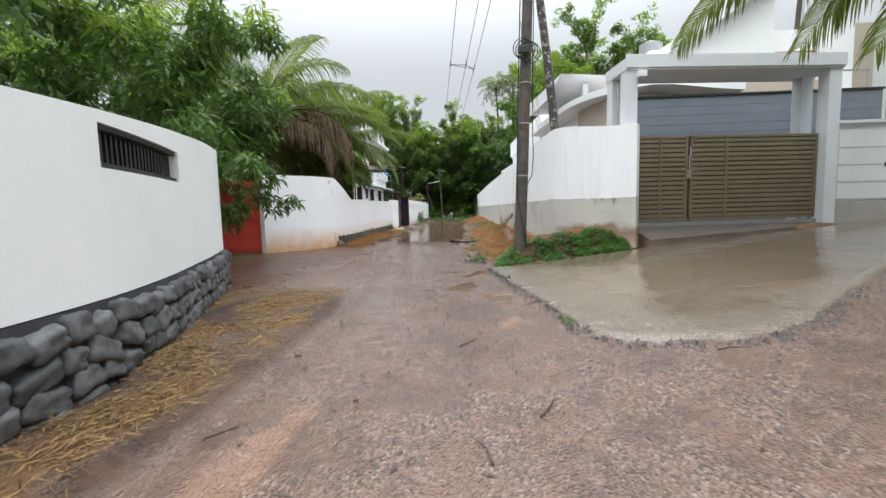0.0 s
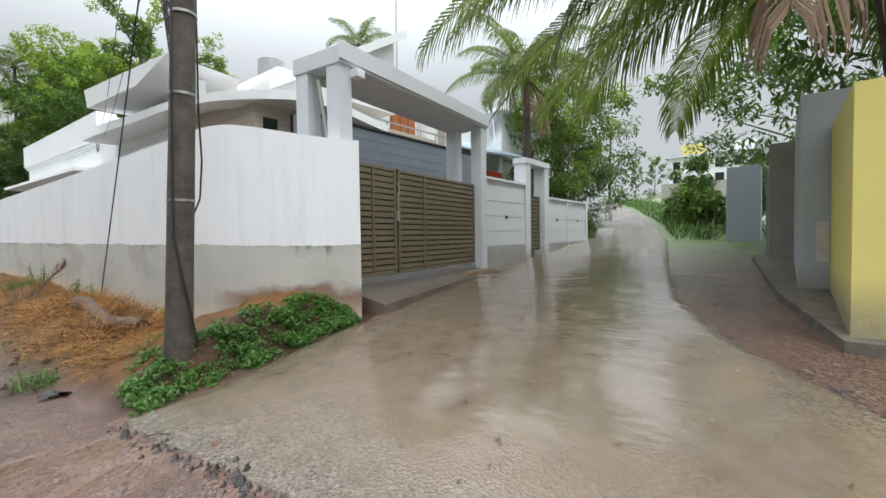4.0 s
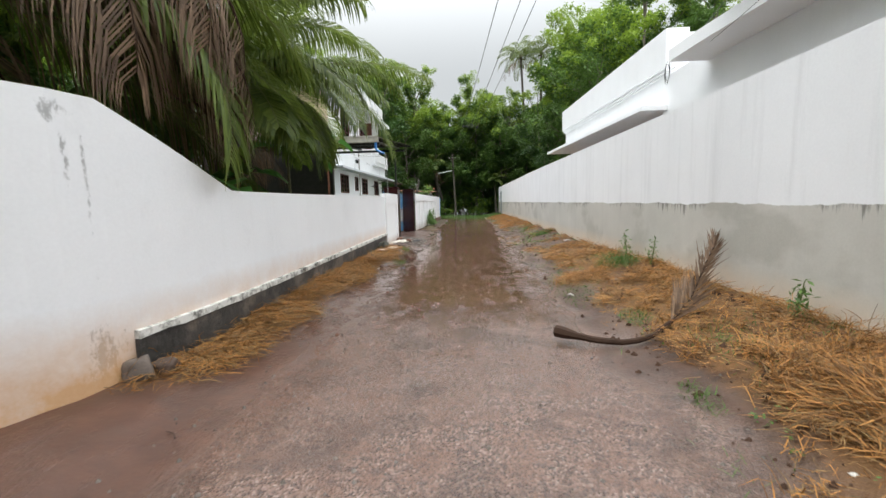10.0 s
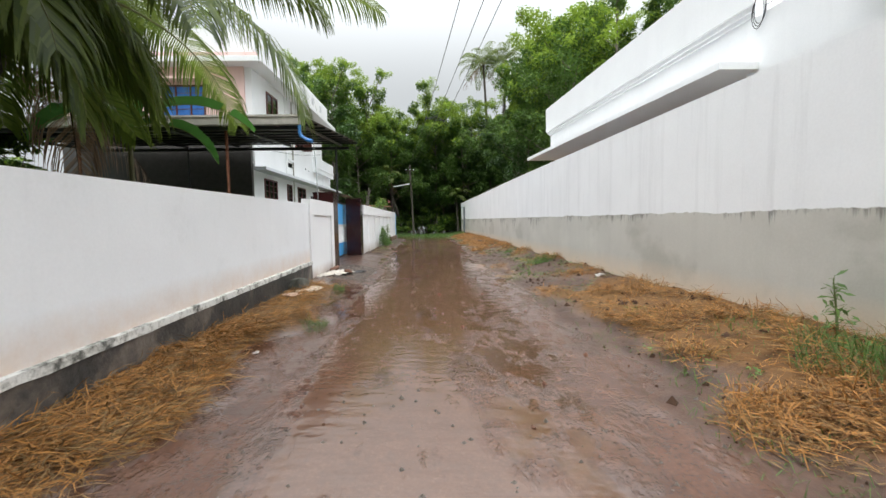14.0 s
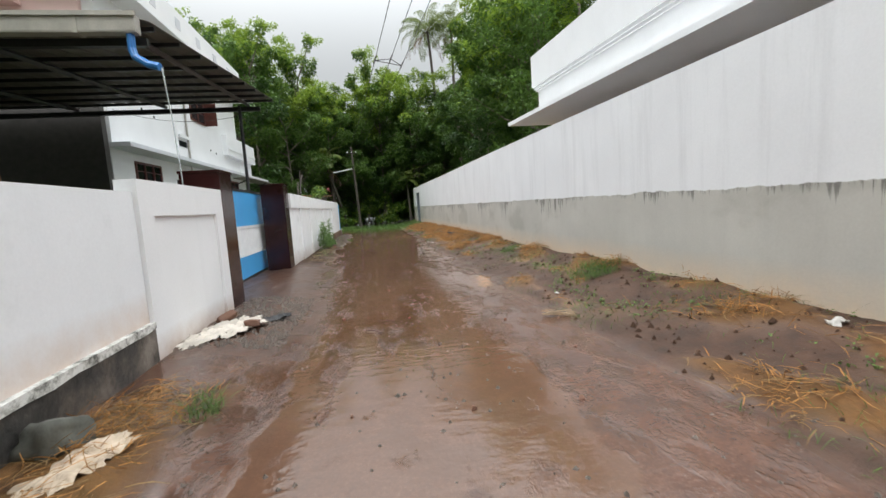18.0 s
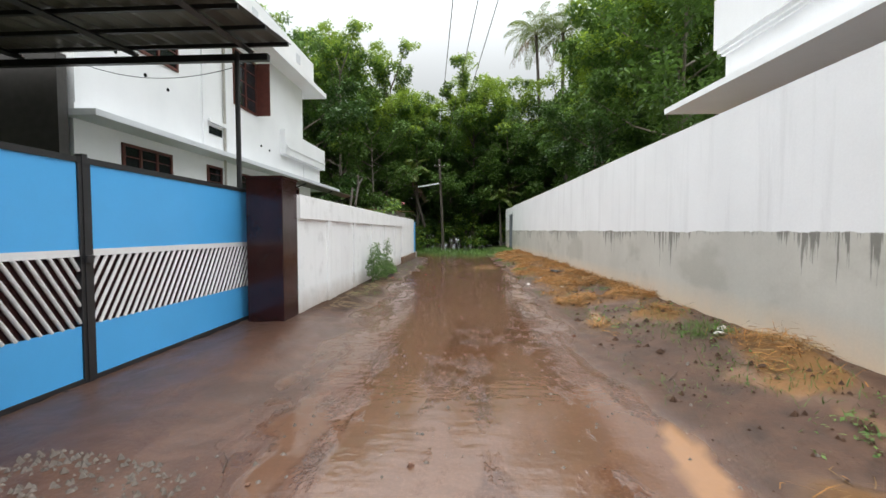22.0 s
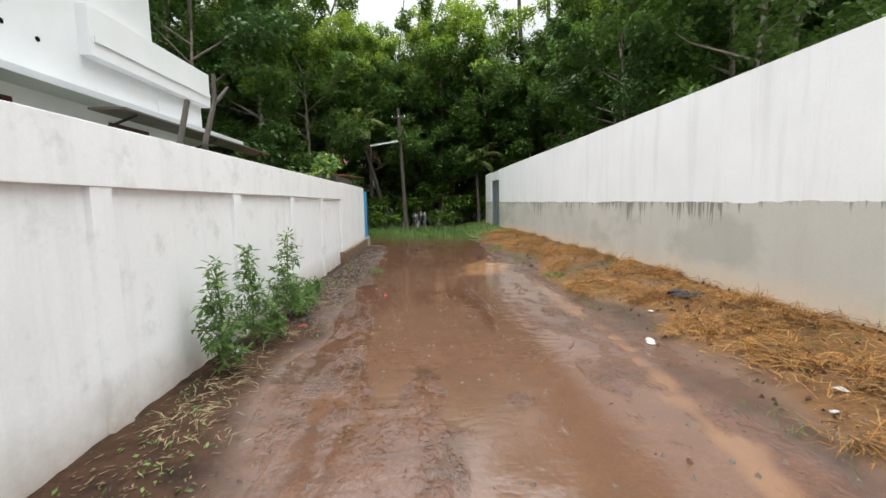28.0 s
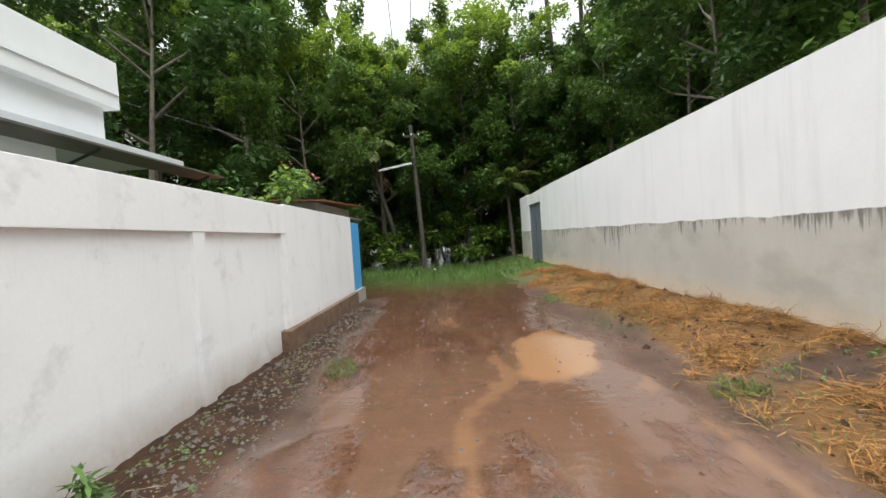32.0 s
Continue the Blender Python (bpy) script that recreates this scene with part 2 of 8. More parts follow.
WALL_E = plaster("white_paint_over_cement", (0.85, 0.86, 0.88), 0.46, (0.30, 0.55), (0.66, 0.52, 0.38), paint_line=1.50, low=(0.52, 0.505, 0.46))
WALL_W = plaster("white_paint_damp", (0.85, 0.86, 0.88), 0.12, (0.12, 0.95), (0.58, 0.31, 0.12), blotch=0.06,
                 moss=((16.1, 2.46, 0.13, 0.10), (16.14, 2.2, 0.03, 0.35), (16.28, 1.85, 0.02, 0.5), (16.29, 1.15, 0.02, 0.14), (16.3, 0.42, 0.2, 0.25), (14.7, 0.3, 0.12, 0.05), (15.3, 0.28, 0.2, 0.05)))
WALL_W2 = plaster("white_paint_clean", (0.86, 0.86, 0.87), 0.15, (0.0, 0.5), (0.45, 0.30, 0.20))
WALL_STAINED = plaster("white_paint_mossy", (0.87, 0.88, 0.89), 0.42, (0.0, 0.7), (0.42, 0.34, 0.28), blotch=0.25)
WALL_CURVED = plaster("white_paint_curved_wall", (0.86, 0.87, 0.88), 0.06)
HOUSE_WHITE = plaster("white_house_paint", (0.86, 0.87, 0.88), 0.10)
HOUSE_GREY = plaster("pale_grey_paint", (0.62, 0.64, 0.67), 0.25)
HOUSE_PINK = plaster("pale_pink_paint", (0.80, 0.56, 0.52), 0.12)
BEIGE = plaster("beige_cladding_paint", (0.52, 0.44, 0.36), 0.1)
YELLOW = plaster("yellow_wall_paint", (0.72, 0.62, 0.18), 0.25, (0.8, 0.5), (0.30, 0.25, 0.15))
CEMENT = simple("bare_cement", (0.36, 0.34, 0.31), 0.75, 0.2, 2.5)
DARK_PLINTH, n, l, b = mat("blackened_plinth")
pc = ramp(n, l, noise_fac(n, l, 1.6, 6, 0.62), [(0.38, (0.018, 0.018, 0.018)), (0.49, (0.050, 0.046, 0.042)), (0.57, (0.15, 0.12, 0.10)), (0.68, (0.30, 0.26, 0.22))])
pc = mixc(n, l, 0.3, pc, ramp(n, l, noise_fac(n, l, 14, 6, 0.7), [(0.35, (0.012, 0.012, 0.012)), (0.65, (0.11, 0.10, 0.09))]))
l.new(pc, b.inputs["Base Color"])
b.inputs["Roughness"].default_value = 0.6
bump(n, l, b, noise_fac(n, l, 12, 6, 0.7), 0.8, 0.02)
STONE = simple("granite_rubble", (0.125, 0.125, 0.13), 0.7, 0.6, 7.0, bumps=0.9, fine=22, each=0.5)
BLUE = simple("sky_blue_gate_paint", (0.075, 0.40, 0.80), 0.35, 0.06, 1.5, bumps=0.05)
BLACK_IRON = simple("black_painted_iron", (0.02, 0.02, 0.022), 0.4, 0.3)
WHITE_IRON = simple("white_painted_iron", (0.75, 0.75, 0.75), 0.45, 0.08)
MAROON = simple("dark_maroon_tiles", (0.030, 0.009, 0.009), 0.16, 0.3, 2.0, bumps=0.03)
BRONZE = simple("bronze_painted_steel", (0.19, 0.155, 0.10), 0.38, 0.15, 3.0, metal=0.2)
GREY_BOARD = simple("slate_grey_boards", (0.15, 0.17, 0.20), 0.45, 0.12, 2.0)
RED_GATE = simple("red_gate_paint", (0.42, 0.035, 0.02), 0.45, 0.25, 2.0)
ROOF_SHEET = simple("weathered_roof_sheet", (0.13, 0.115, 0.10), 0.55, 0.3, 2.0, metal=0.2)
RUST = simple("rusty_sheet", (0.20, 0.075, 0.04), 0.75, 0.5, 3.0)
GUTTER = simple("pale_pvc_gutter", (0.38, 0.36, 0.32), 0.4, 0.25, 4.0)
BLUE_PIPE = simple("blue_pvc_pipe", (0.03, 0.17, 0.46), 0.3, 0.1)
WINDOW_WOOD = simple("dark_red_window_wood", (0.10, 0.028, 0.02), 0.4, 0.3)
GLASS_DARK = simple("dark_window_glass", (0.015, 0.017, 0.02), 0.08, 0.2, bumps=0)
GLASS_BLUE = simple("blue_window_glass", (0.05, 0.16, 0.45), 0.10, 0.2, bumps=0)
POLE_WOOD = simple("weathered_concrete_pole", (0.075, 0.062, 0.052), 0.8, 0.6, 7.0, bumps=0.6, fine=30)
TRUNK = simple("grey_bark", (0.16, 0.135, 0.11), 0.85, 0.45, 6.0, bumps=0.7, fine=20)
TRUNK_DARK = simple("dark_wet_wood", (0.045, 0.033, 0.026), 0.7, 0.4, 6.0, bumps=0.6, fine=25)
PALM_TRUNK = simple("palm_bark", (0.085, 0.07, 0.058), 0.85, 0.5, 5.0, bumps=0.7, fine=25)
WIRE = simple("black_cable", (0.02, 0.02, 0.02), 0.5, 0.2, bumps=0)
STEEL = simple("galvanised_steel", (0.42, 0.42, 0.42), 0.35, 0.2, metal=0.8)
LAMP_WHITE = simple("white_lamp_housing", (0.75, 0.77, 0.8), 0.3, 0.05)
ORANGE_WOOD = simple("varnished_wood_screen", (0.35, 0.12, 0.04), 0.4, 0.3)
TRASH_WHITE = simple("white_plastic_scrap", (0.50, 0.48, 0.45), 0.4, 0.2)
SACK = simple("dirty_white_sack", (0.52, 0.47, 0.41), 0.75, 0.5, 4.0)
LEAF_A = leaf_mat("broad_leaves", (0.028, 0.062, 0.016), (0.125, 0.225, 0.045), 0.5, 0.36)
LEAF_B = leaf_mat("young_leaves", (0.095, 0.17, 0.022), (0.30, 0.42, 0.055), 0.5, 0.45)
LEAF_C = leaf_mat("dark_leaves", (0.018, 0.045, 0.014), (0.065, 0.14, 0.03))
PALM_LEAF = leaf_mat("palm_leaflets", (0.030, 0.060, 0.012), (0.17, 0.225, 0.042), 0.45, 0.45)
PALM_DRY = leaf_mat("dry_palm_leaflets", (0.065, 0.040, 0.027), (0.26, 0.17, 0.11), 0.7, 0.2)
RACHIS = simple("palm_rachis", (0.16, 0.17, 0.06), 0.5, 0.3)
RACHIS_DRY = simple("dry_palm_rachis", (0.040, 0.022, 0.014), 0.75, 0.5, spec=0.15)
BANANA_LEAF = leaf_mat("banana_leaf", (0.035, 0.11, 0.02), (0.08, 0.22, 0.045), 0.35, 0.35)
WATER, n, l, b = mat("falling_water")
b.inputs["Base Color"].default_value = (0.9, 0.93, 0.95, 1)
b.inputs["Transmission Weight"].default_value, b.inputs["Roughness"].default_value, b.inputs["IOR"].default_value = 0.7, 0.15, 1.33
STRAW = leaf_mat("straw", (0.065, 0.030, 0.011), (0.52, 0.245, 0.066), 0.7, 0.15)
STRAW_OLD = leaf_mat("weathered_straw", (0.06, 0.034, 0.016), (0.34, 0.21, 0.085), 0.75, 0.1)
GRASS = leaf_mat("green_grass", (0.03, 0.07, 0.012), (0.11, 0.20, 0.04), 0.5, 0.3)
WEED = leaf_mat("weed_leaves", (0.045, 0.10, 0.026), (0.17, 0.29, 0.075), 0.5, 0.35)


# ---- mesh helpers ----
def mesh_ob(name, bm, material, parent=None, smooth=False):
    me = bpy.data.meshes.new(name)
    bm.to_mesh(me)
    bm.free()
    for mm in material if isinstance(material, (list, tuple)) else [material]:
        me.materials.append(mm)
    if smooth:
        for p in me.polygons:
            p.use_smooth = True
    ob = new(name, me)
    ob.parent = parent
    return ob


def part(name, bm, material, parent, label="", smooth=False):
    ob = mesh_ob(name, bm, material, parent, smooth)
    return tagged(ob, label) if label else ob


def thing(name, label, category, at=(0, 0, 0), rz=0.0, group="", kind=""):
    e = new(name)
    e.empty_display_size = 0.1
    e.matrix_basis = pose(*at, 0, 0, rz)
    return tagged(e, label, category, group, kind)


def box(x0, x1, y0, y1, z0, z1, bevel=0.0, bm=None):
    bm = bm or bmesh.new()
    vs = [bm.verts.new((x, y, z)) for x in (x0, x1) for y in (y0, y1) for z in (z0, z1)]
    fs = [bm.faces.new([vs[i] for i in q]) for q in ((0, 1, 3, 2), (4, 6, 7, 5), (0, 4, 5, 1), (2, 3, 7, 6), (0, 2, 6, 4), (1, 5, 7, 3))]
    if bevel:
        es = {e for f in fs for e in f.edges}
        bmesh.ops.bevel(bm, geom=list(es), offset=bevel, segments=2, affect="EDGES", profile=0.6)
    return bm


def tube(points, radius, sides=8, bm=None, cap=True):
    """A tube along points; radius is one number or one per point."""
    bm = bm or bmesh.new()
    pts = [Vector(p) for p in points]
    rad = radius if isinstance(radius, (list, tuple)) else [radius] * len(pts)
    rings, a = [], None
    for i, p in enumerate(pts):
        d = (pts[min(i + 1, len(pts) - 1)] - pts[max(i - 1, 0)]).normalized()
        a = d.cross(Vector((0, 0, 1)) if abs(d.z) < 0.9 else Vector((1, 0, 0))).normalized() if a is None else (a - d * a.dot(d)).normalized()
        b2 = d.cross(a)
        rings.append([bm.verts.new(p + rad[i] * (a * math.cos(t) + b2 * math.sin(t))) for t in (2 * math.pi * k / sides for k in range(sides))])
    for r0, r1 in zip(rings, rings[1:]):
        for k in range(sides):
            bm.faces.new((r0[k], r0[(k + 1) % sides], r1[(k + 1) % sides], r1[k]))
    if cap:
        bm.faces.new(rings[0])
        bm.faces.new(rings[-1][::-1])
    return bm


def prism(outline, z0, z1, bm=None):
    """A plan outline (closed, list of x, y) raised from z0 to z1; each may be a number or a function of x, y."""
    bm = bm or bmesh.new()
    f0 = z0 if callable(z0) else lambda x, y: z0
    f1 = z1 if callable(z1) else lambda x, y: z1
    a = [bm.verts.new((x, y, f0(x, y))) for x, y in outline]
    b2 = [bm.verts.new((x, y, f1(x, y))) for x, y in outline]
    k = len(outline)
    for i in range(k):
        bm.faces.new((a[i], a[(i + 1) % k], b2[(i + 1) % k], b2[i]))
    bm.faces.new(a[::-1])
    bm.faces.new(b2)
    bmesh.ops.recalc_face_normals(bm, faces=bm.faces)
    return bm


def ribbon_wall(path, thick, z0, z1, bm=None):
    """A wall of some thickness along a plan line; z0 and z1 are functions of the point's number, or numbers. Thickness to the left."""
    bm = bm or bmesh.new()
    pts = [Vector((x, y)) for x, y in path]
    rows = []
    for i, p in enumerate(pts):
        d = (pts[min(i + 1, len(pts) - 1)] - pts[max(i - 1, 0)]).normalized()
        nrm = Vector((-d.y, d.x))
        q = p + nrm * thick
        lo = z0(i) if callable(z0) else z0
        hi = z1(i) if callable(z1) else z1
        rows.append([bm.verts.new((p.x, p.y, lo)), bm.verts.new((p.x, p.y, hi)), bm.verts.new((q.x, q.y, hi)), bm.verts.new((q.x, q.y, lo))])
    for r0, r1 in zip(rows, rows[1:]):
        for k in range(4):
            bm.faces.new((r0[k], r1[k], r1[(k + 1) % 4], r0[(k + 1) % 4]))
    bm.faces.new(rows[0])
    bm.faces.new(rows[-1][::-1])
    bmesh.ops.recalc_face_normals(bm, faces=bm.faces)
    return bm


def smooth_line(pts, step):
    """A rounder line through plan points."""
    out = []
    p = [Vector(q) for q in pts]
    for i in range(len(p) - 1):
        a, b2, c2, d = p[max(i - 1, 0)], p[i], p[i + 1], p[min(i + 2, len(p) - 1)]
        k = max(1, int((c2 - b2).length / step))
        for j in range(k):
            t = j / k
            q = 0.5 * (2 * b2 + (c2 - a) * t + (2 * a - 5 * b2 + 4 * c2 - d) * t * t + (3 * b2 - a - 3 * c2 + d) * t ** 3)
            out.append((q.x, q.y))
    return out + [tuple(p[-1])]


def raw(name, verts, faces, material, parent=None, smooth=False):
    me = bpy.data.meshes.new(name)
    me.from_pydata(verts, [], faces)
    me.materials.append(material)
    if smooth:
        me.polygons.foreach_set("use_smooth", [True] * len(me.polygons))
    ob = new(name, me)
    ob.parent = parent
    return ob


def sstep(a, b, v):
    t = min(1.0, max(0.0, (v - a) / (b - a)))
    return t * t * (3 - 2 * t)


def wall_east_x(y):
    return 3.29 - 0.0115 * (y - 12)

# ---- ground ----
def plot_height(x, y):
    """The lie of the land without its small relief."""
    z = 0.155 * (1 - sstep(8, 13, y))
    cut = sstep(10.2, 11.6, y) * (1 - sstep(17, 24, x))
    z += min(max(0.0, x - 1.2), 130) * 0.1 * (1 - cut)
    z += 0.6 * cut * sstep(3.3, 3.6, x)
    verge = 9.17 + 0.17 * min(max(x, 1.6), 5.2)
    z += 0.42 * sstep(verge, verge + 0.5, y) * (1 - sstep(10.6, 11.6, y)) * sstep(1.6, 2.9, x) * (1 - sstep(4.3, 4.95, x))
    if y > 9.5 and x < 4:
        z += 0.30 * sstep(1.1, 3.0, x) * sstep(9.8, 12.5, y) * (1 - sstep(3.3, 3.6, x))
    z += 0.13 * sstep(2.5, 3.6, -x) * sstep(10, 14, y)
    z += 0.5 * sstep(64, 90, y) * (1 - sstep(30, 60, abs(x)))
    return z


def lane_mid(y):
    return -0.75 - 0.006 * y


def seg_dist(x, y, a, b2):
    dx, dy = b2[0] - a[0], b2[1] - a[1]
    t = min(1.0, max(0.0, ((x - a[0]) * dx + (y - a[1]) * dy) / (dx * dx + dy * dy)))
    return math.hypot(x - a[0] - t * dx, y - a[1] - t * dy)


# winding threads of pale muddy water, far end first
streams = [([(-1.55, 52.5), (-0.8, 50.3), (-0.75, 48.7), (-1.3, 47.6), (-1.26, 46.0)], 0.10),
           ([(0.7, 48.4), (0.76, 43.4), (0.5, 40.5), (0.62, 39.0), (0.74, 38.0)], 0.09),
           ([(2.02, 34.6), (2.22, 33.4), (2.28, 32.4), (2.12, 31.2)], 0.15),
           ([(1.41, 32.0), (1.45, 30.9), (1.43, 30.3)], 0.12)]


def relief(x, y):
    """Small relief, wetness and kind of soil: dz, wet, straw, tar, orange."""
    mid = lane_mid(y)
    u = x - mid
    inlane = sstep(2.3, 1.7, abs(u)) if y > 9 else sstep(-2.2, -1.2, x)
    n1 = noise.noise((x * 0.55, y * 0.28, 3.1))
    n2 = noise.noise((x * 1.7, y * 0.9, 7.7))
    n3 = noise.noise((x * 5.0, y * 4.0, 1.3))
    tar = sstep(21.0, 16.0, y + n2 * 2.0) * sstep(-1.9, -0.9, u + 0.5 * n2 + 2 * (1 - sstep(5, 9, y)))
    tar *= 1 - sstep(1.2, 1.7, x + 0.4 * n2) * sstep(9.0, 9.6, y)
    n4 = noise.noise((x * 3.2, y * 0.55, 5.5))
    h = 0.024 * n1 + 0.014 * n2 + 0.006 * n3 + 0.013 * n4
    rut = math.exp(-((u - 0.75 - 0.15 * math.sin(y * 0.35)) / 0.22) ** 2) + math.exp(-((u + 0.75 + 0.2 * math.sin(y * 0.3 + 1)) / 0.25) ** 2)
    h -= 0.014 * rut * inlane * (1 - 0.6 * tar)
    h -= inlane * (0.010 * sstep(13, 24, y) + 0.014 * sstep(16, 22, y) * sstep(54, 48, y) * math.exp(-((x + 1.1) / 1.2) ** 2))
    h += 0.010 * tar
    level = -0.016
    wet = 0.0
    if inlane > 0.3 and h < level:
        wet = sstep(0.0, 0.010, level - h)
        h = level
    if y < 9.5 and 0.4 < x < 2.2:
        wet = max(wet, 0.85 * sstep(0.02, 0.3, n2 + 0.5 * n3) * sstep(0.4, 1.1, x) * sstep(4.3, 5.6, y))
    straw = 0.0
    ns = noise.noise((x * 1.1, y * 0.7, 11.0))
    if y > 10.2:
        amount = 1 - 0.7 * sstep(25, 28, y) * sstep(43, 38, y)
        straw = sstep(2.15, 2.7, u + ns * 0.55 + 0.25 * n2) * sstep(0.0, 0.35, amount - 0.38 + ns * 1.1 + 0.25 * sstep(2.6, 3.6, u))
        straw = max(straw, sstep(1.95, 2.35, -u + ns * 0.5) * sstep(16.0, 17.5, y) * sstep(29, 27, y))
        if straw > 0:
            h += straw * (0.035 + 0.09 * abs(n2) + 0.05 * abs(n3))
    if y < 9.5:
        straw = 0.9 * sstep(-0.3, -0.6, x + ns * 0.4 + 0.12 * max(0, y - 6)) * sstep(8.0, 6.4, y) * sstep(-0.5, 0.2, noise.noise((x * 1.9, y * 1.3, 8)))
        h -= 0.035 * math.exp(-((x + 0.28 + 0.12 * max(0, y - 6)) / 0.16) ** 2)
        h += straw * 0.03
    orange = 0.0
    for px, py, ax, ay in ((0.05, 49.8, 0.50, 1.15), (0.82, 33.2, 0.13, 0.6), (0.16, 3.0, 0.13, 0.6), (1.55, 38.0, 0.12, 0.6), (1.70, 5.3, 0.09, 0.24)):
        if abs(y - py) < 3 * ay:
            orange = max(orange, sstep(1.15, 0.9, math.hypot((x - px - 0.15 * (y - py)) / ax, (y - py) / ay) + 0.45 * n2 + 0.2 * n3))
    if y < 9:
        orange *= 0.38
    for pts, wd in streams:
        if pts[0][1] + 0.5 < y or pts[-1][1] - 0.5 > y:
            continue
        d = min(seg_dist(x, y, a, b2) for a, b2 in zip(pts, pts[1:]))
        orange = max(orange, 0.42 * sstep(1.0, 0.15, d / wd + 1.3 * n3 + 0.9 * n2 + 0.4 * n4))
    if orange > 0:
        h = h * (1 - orange) - 0.022 * orange
    # soil heaped over a log on the verge
    h += 0.22 * math.exp(-((x - 2.35) / 0.42) ** 2 - ((y - 14.3) / 1.1) ** 2)
    dirt = sstep(-1.75, -2.3, u + 0.5 * n2) * sstep(36, 39, y) * sstep(56, 54, y)
    dirt = max(dirt, 0.7 * sstep(1.7, 2.3, u + 0.5 * n2) * (1 - straw) * sstep(10, 12, y))
    dirt = max(dirt, 0.9 * sstep(1.5, 2.0, x) * sstep(9.2, 9.7, y) * sstep(11.5, 10.5, y) * (1 - straw))
    dirt = max(dirt, 0.35 * sstep(-1.1, -1.8, u + 0.5 * n2) * sstep(28.5, 30, y) * sstep(39, 37, y))
    if y < 9.5:
        dirt = max(dirt, 0.85 * sstep(-0.25, -0.5, x + 0.12 * max(0, y - 6)) * (1 - straw) * sstep(8.0, 6.4, y))
    h += dirt * (0.055 * abs(n3) + 0.03 * abs(noise.noise((x * 7.3, y * 6.1, 4.4))))
    return h, wet * (1 - dirt), straw, tar, orange, dirt


def ground_z(x, y):
    return plot_height(x, y) + relief(x, y)[0]


def spread(stops):
    out = []
    for (a, b, step) in stops:
        k = max(1, int(round((b - a) / step)))
        out += [a + (b - a) * i / k for i in range(k)]
    return out + [stops[-1][1]]


gx = spread([(-900, -200, 175), (-200, -40, 20), (-40, -8, 4), (-8, -4.6, 0.5), (-4.6, 4.0, 0.08), (4.0, 9, 0.25), (9, 30, 1.5), (30, 140, 10), (140, 900, 190)])
gy = spread([(-900, -100, 200), (-100, -10, 15), (-10, 0, 1), (0, 22, 0.09), (22, 56, 0.11), (56, 70, 0.4), (70, 110, 4), (110, 300, 30), (300, 900, 150)])
gv, ga = [], []
for y in gy:
    for x in gx:
        if -4.7 < x < 9 and -3 < y < 72:
            dz, wet, straw, tar, orange, dirt = relief(x, y)
        else:
            dz, wet, straw, tar, orange, dirt = 0, 0, 0, 0, 0, 0
        gv.append((x, y, plot_height(x, y) + dz))
        ga.append((wet, straw, tar, orange, dirt))
nx = len(gx)
gf = [(j * nx + i, j * nx + i + 1, (j + 1) * nx + i + 1, (j + 1) * nx + i) for j in range(len(gy) - 1) for i in range(nx - 1)]

GROUND, n, l, b = mat("wet_laterite_soil")


def attr(name):
    a = n.new("ShaderNodeAttribute")
    a.attribute_name = name
    return a.outputs["Fac"]


wet, straw, tar, orange, dirt = attr("wet"), attr("straw"), attr("tar"), attr("orange"), attr("dirt")
ragged = math_(n, l, "MULTIPLY", math_(n, l, "SUBTRACT", noise_fac(n, l, 2.6, 7, 0.68, stretch=(1.5, 0.8, 1)), 0.5), 3.2)
wet = ramp(n, l, math_(n, l, "ADD", wet, math_(n, l, "MULTIPLY", ragged, math_(n, l, "MULTIPLY", wet, 1.0))), [(0.25, grey(0)), (0.7, grey(1))])
n_big, n_mid, n_fine = noise_fac(n, l, 0.45, 5), noise_fac(n, l, 3.5, 6, 0.65), noise_fac(n, l, 40, 5, 0.7)
tracks = noise_fac(n, l, 1.0, 5, 0.6, stretch=(4.5, 0.35, 1))
mud = ramp(n, l, n_mid, [(0.28, (0.050, 0.020, 0.011)), (0.52, (0.102, 0.043, 0.024)), (0.75, (0.165, 0.080, 0.047))])
ruts = ramp(n, l, noise_fac(n, l, 1.0, 7, 0.72, stretch=(9.0, 0.9, 1)), [(0.40, grey(0)), (0.47, grey(1))])
mud = mixc(n, l, math_(n, l, "MULTIPLY", math_(n, l, "SUBTRACT", 1.0, ruts), 0.55), mud, (0.055, 0.026, 0.017))
mud = mixc(n, l, math_(n, l, "MULTIPLY", tracks, 0.5), mud, (0.125, 0.066, 0.045))
mud = mixc(n, l, 0.35, mud, ramp(n, l, n_fine, [(0.35, (0.035, 0.015, 0.010)), (0.55, (0.11, 0.050, 0.030)), (0.72, (0.24, 0.15, 0.11))]))
vor = n.new("ShaderNodeTexVoronoi")
vor.inputs["Scale"].default_value = 62
g_geo = n.new("ShaderNodeNewGeometry")
l.new(g_geo.outputs["Position"], vor.inputs["Vector"])
chips = ramp(n, l, vor.outputs["Color"], [(0.2, (0.060, 0.038, 0.030)), (0.55, (0.170, 0.103, 0.080)), (0.74, (0.19, 0.128, 0.104)), (0.9, (0.28, 0.205, 0.172))])
tarc = mixc(n, l, ramp(n, l, n_mid, [(0.45, grey(0)), (0.62, grey(0.8))]), chips, (0.140, 0.078, 0.056))
pits = ramp(n, l, noise_fac(n, l, 14, 6, 0.75), [(0.36, grey(1)), (0.46, grey(0))])
tarc = mixc(n, l, math_(n, l, "MULTIPLY", pits, 0.7), tarc, (0.045, 0.030, 0.025))
near_y = n.new("ShaderNodeMapRange")
near_y.inputs["From Min"].default_value, near_y.inputs["From Max"].default_value = 21.0, 16.0
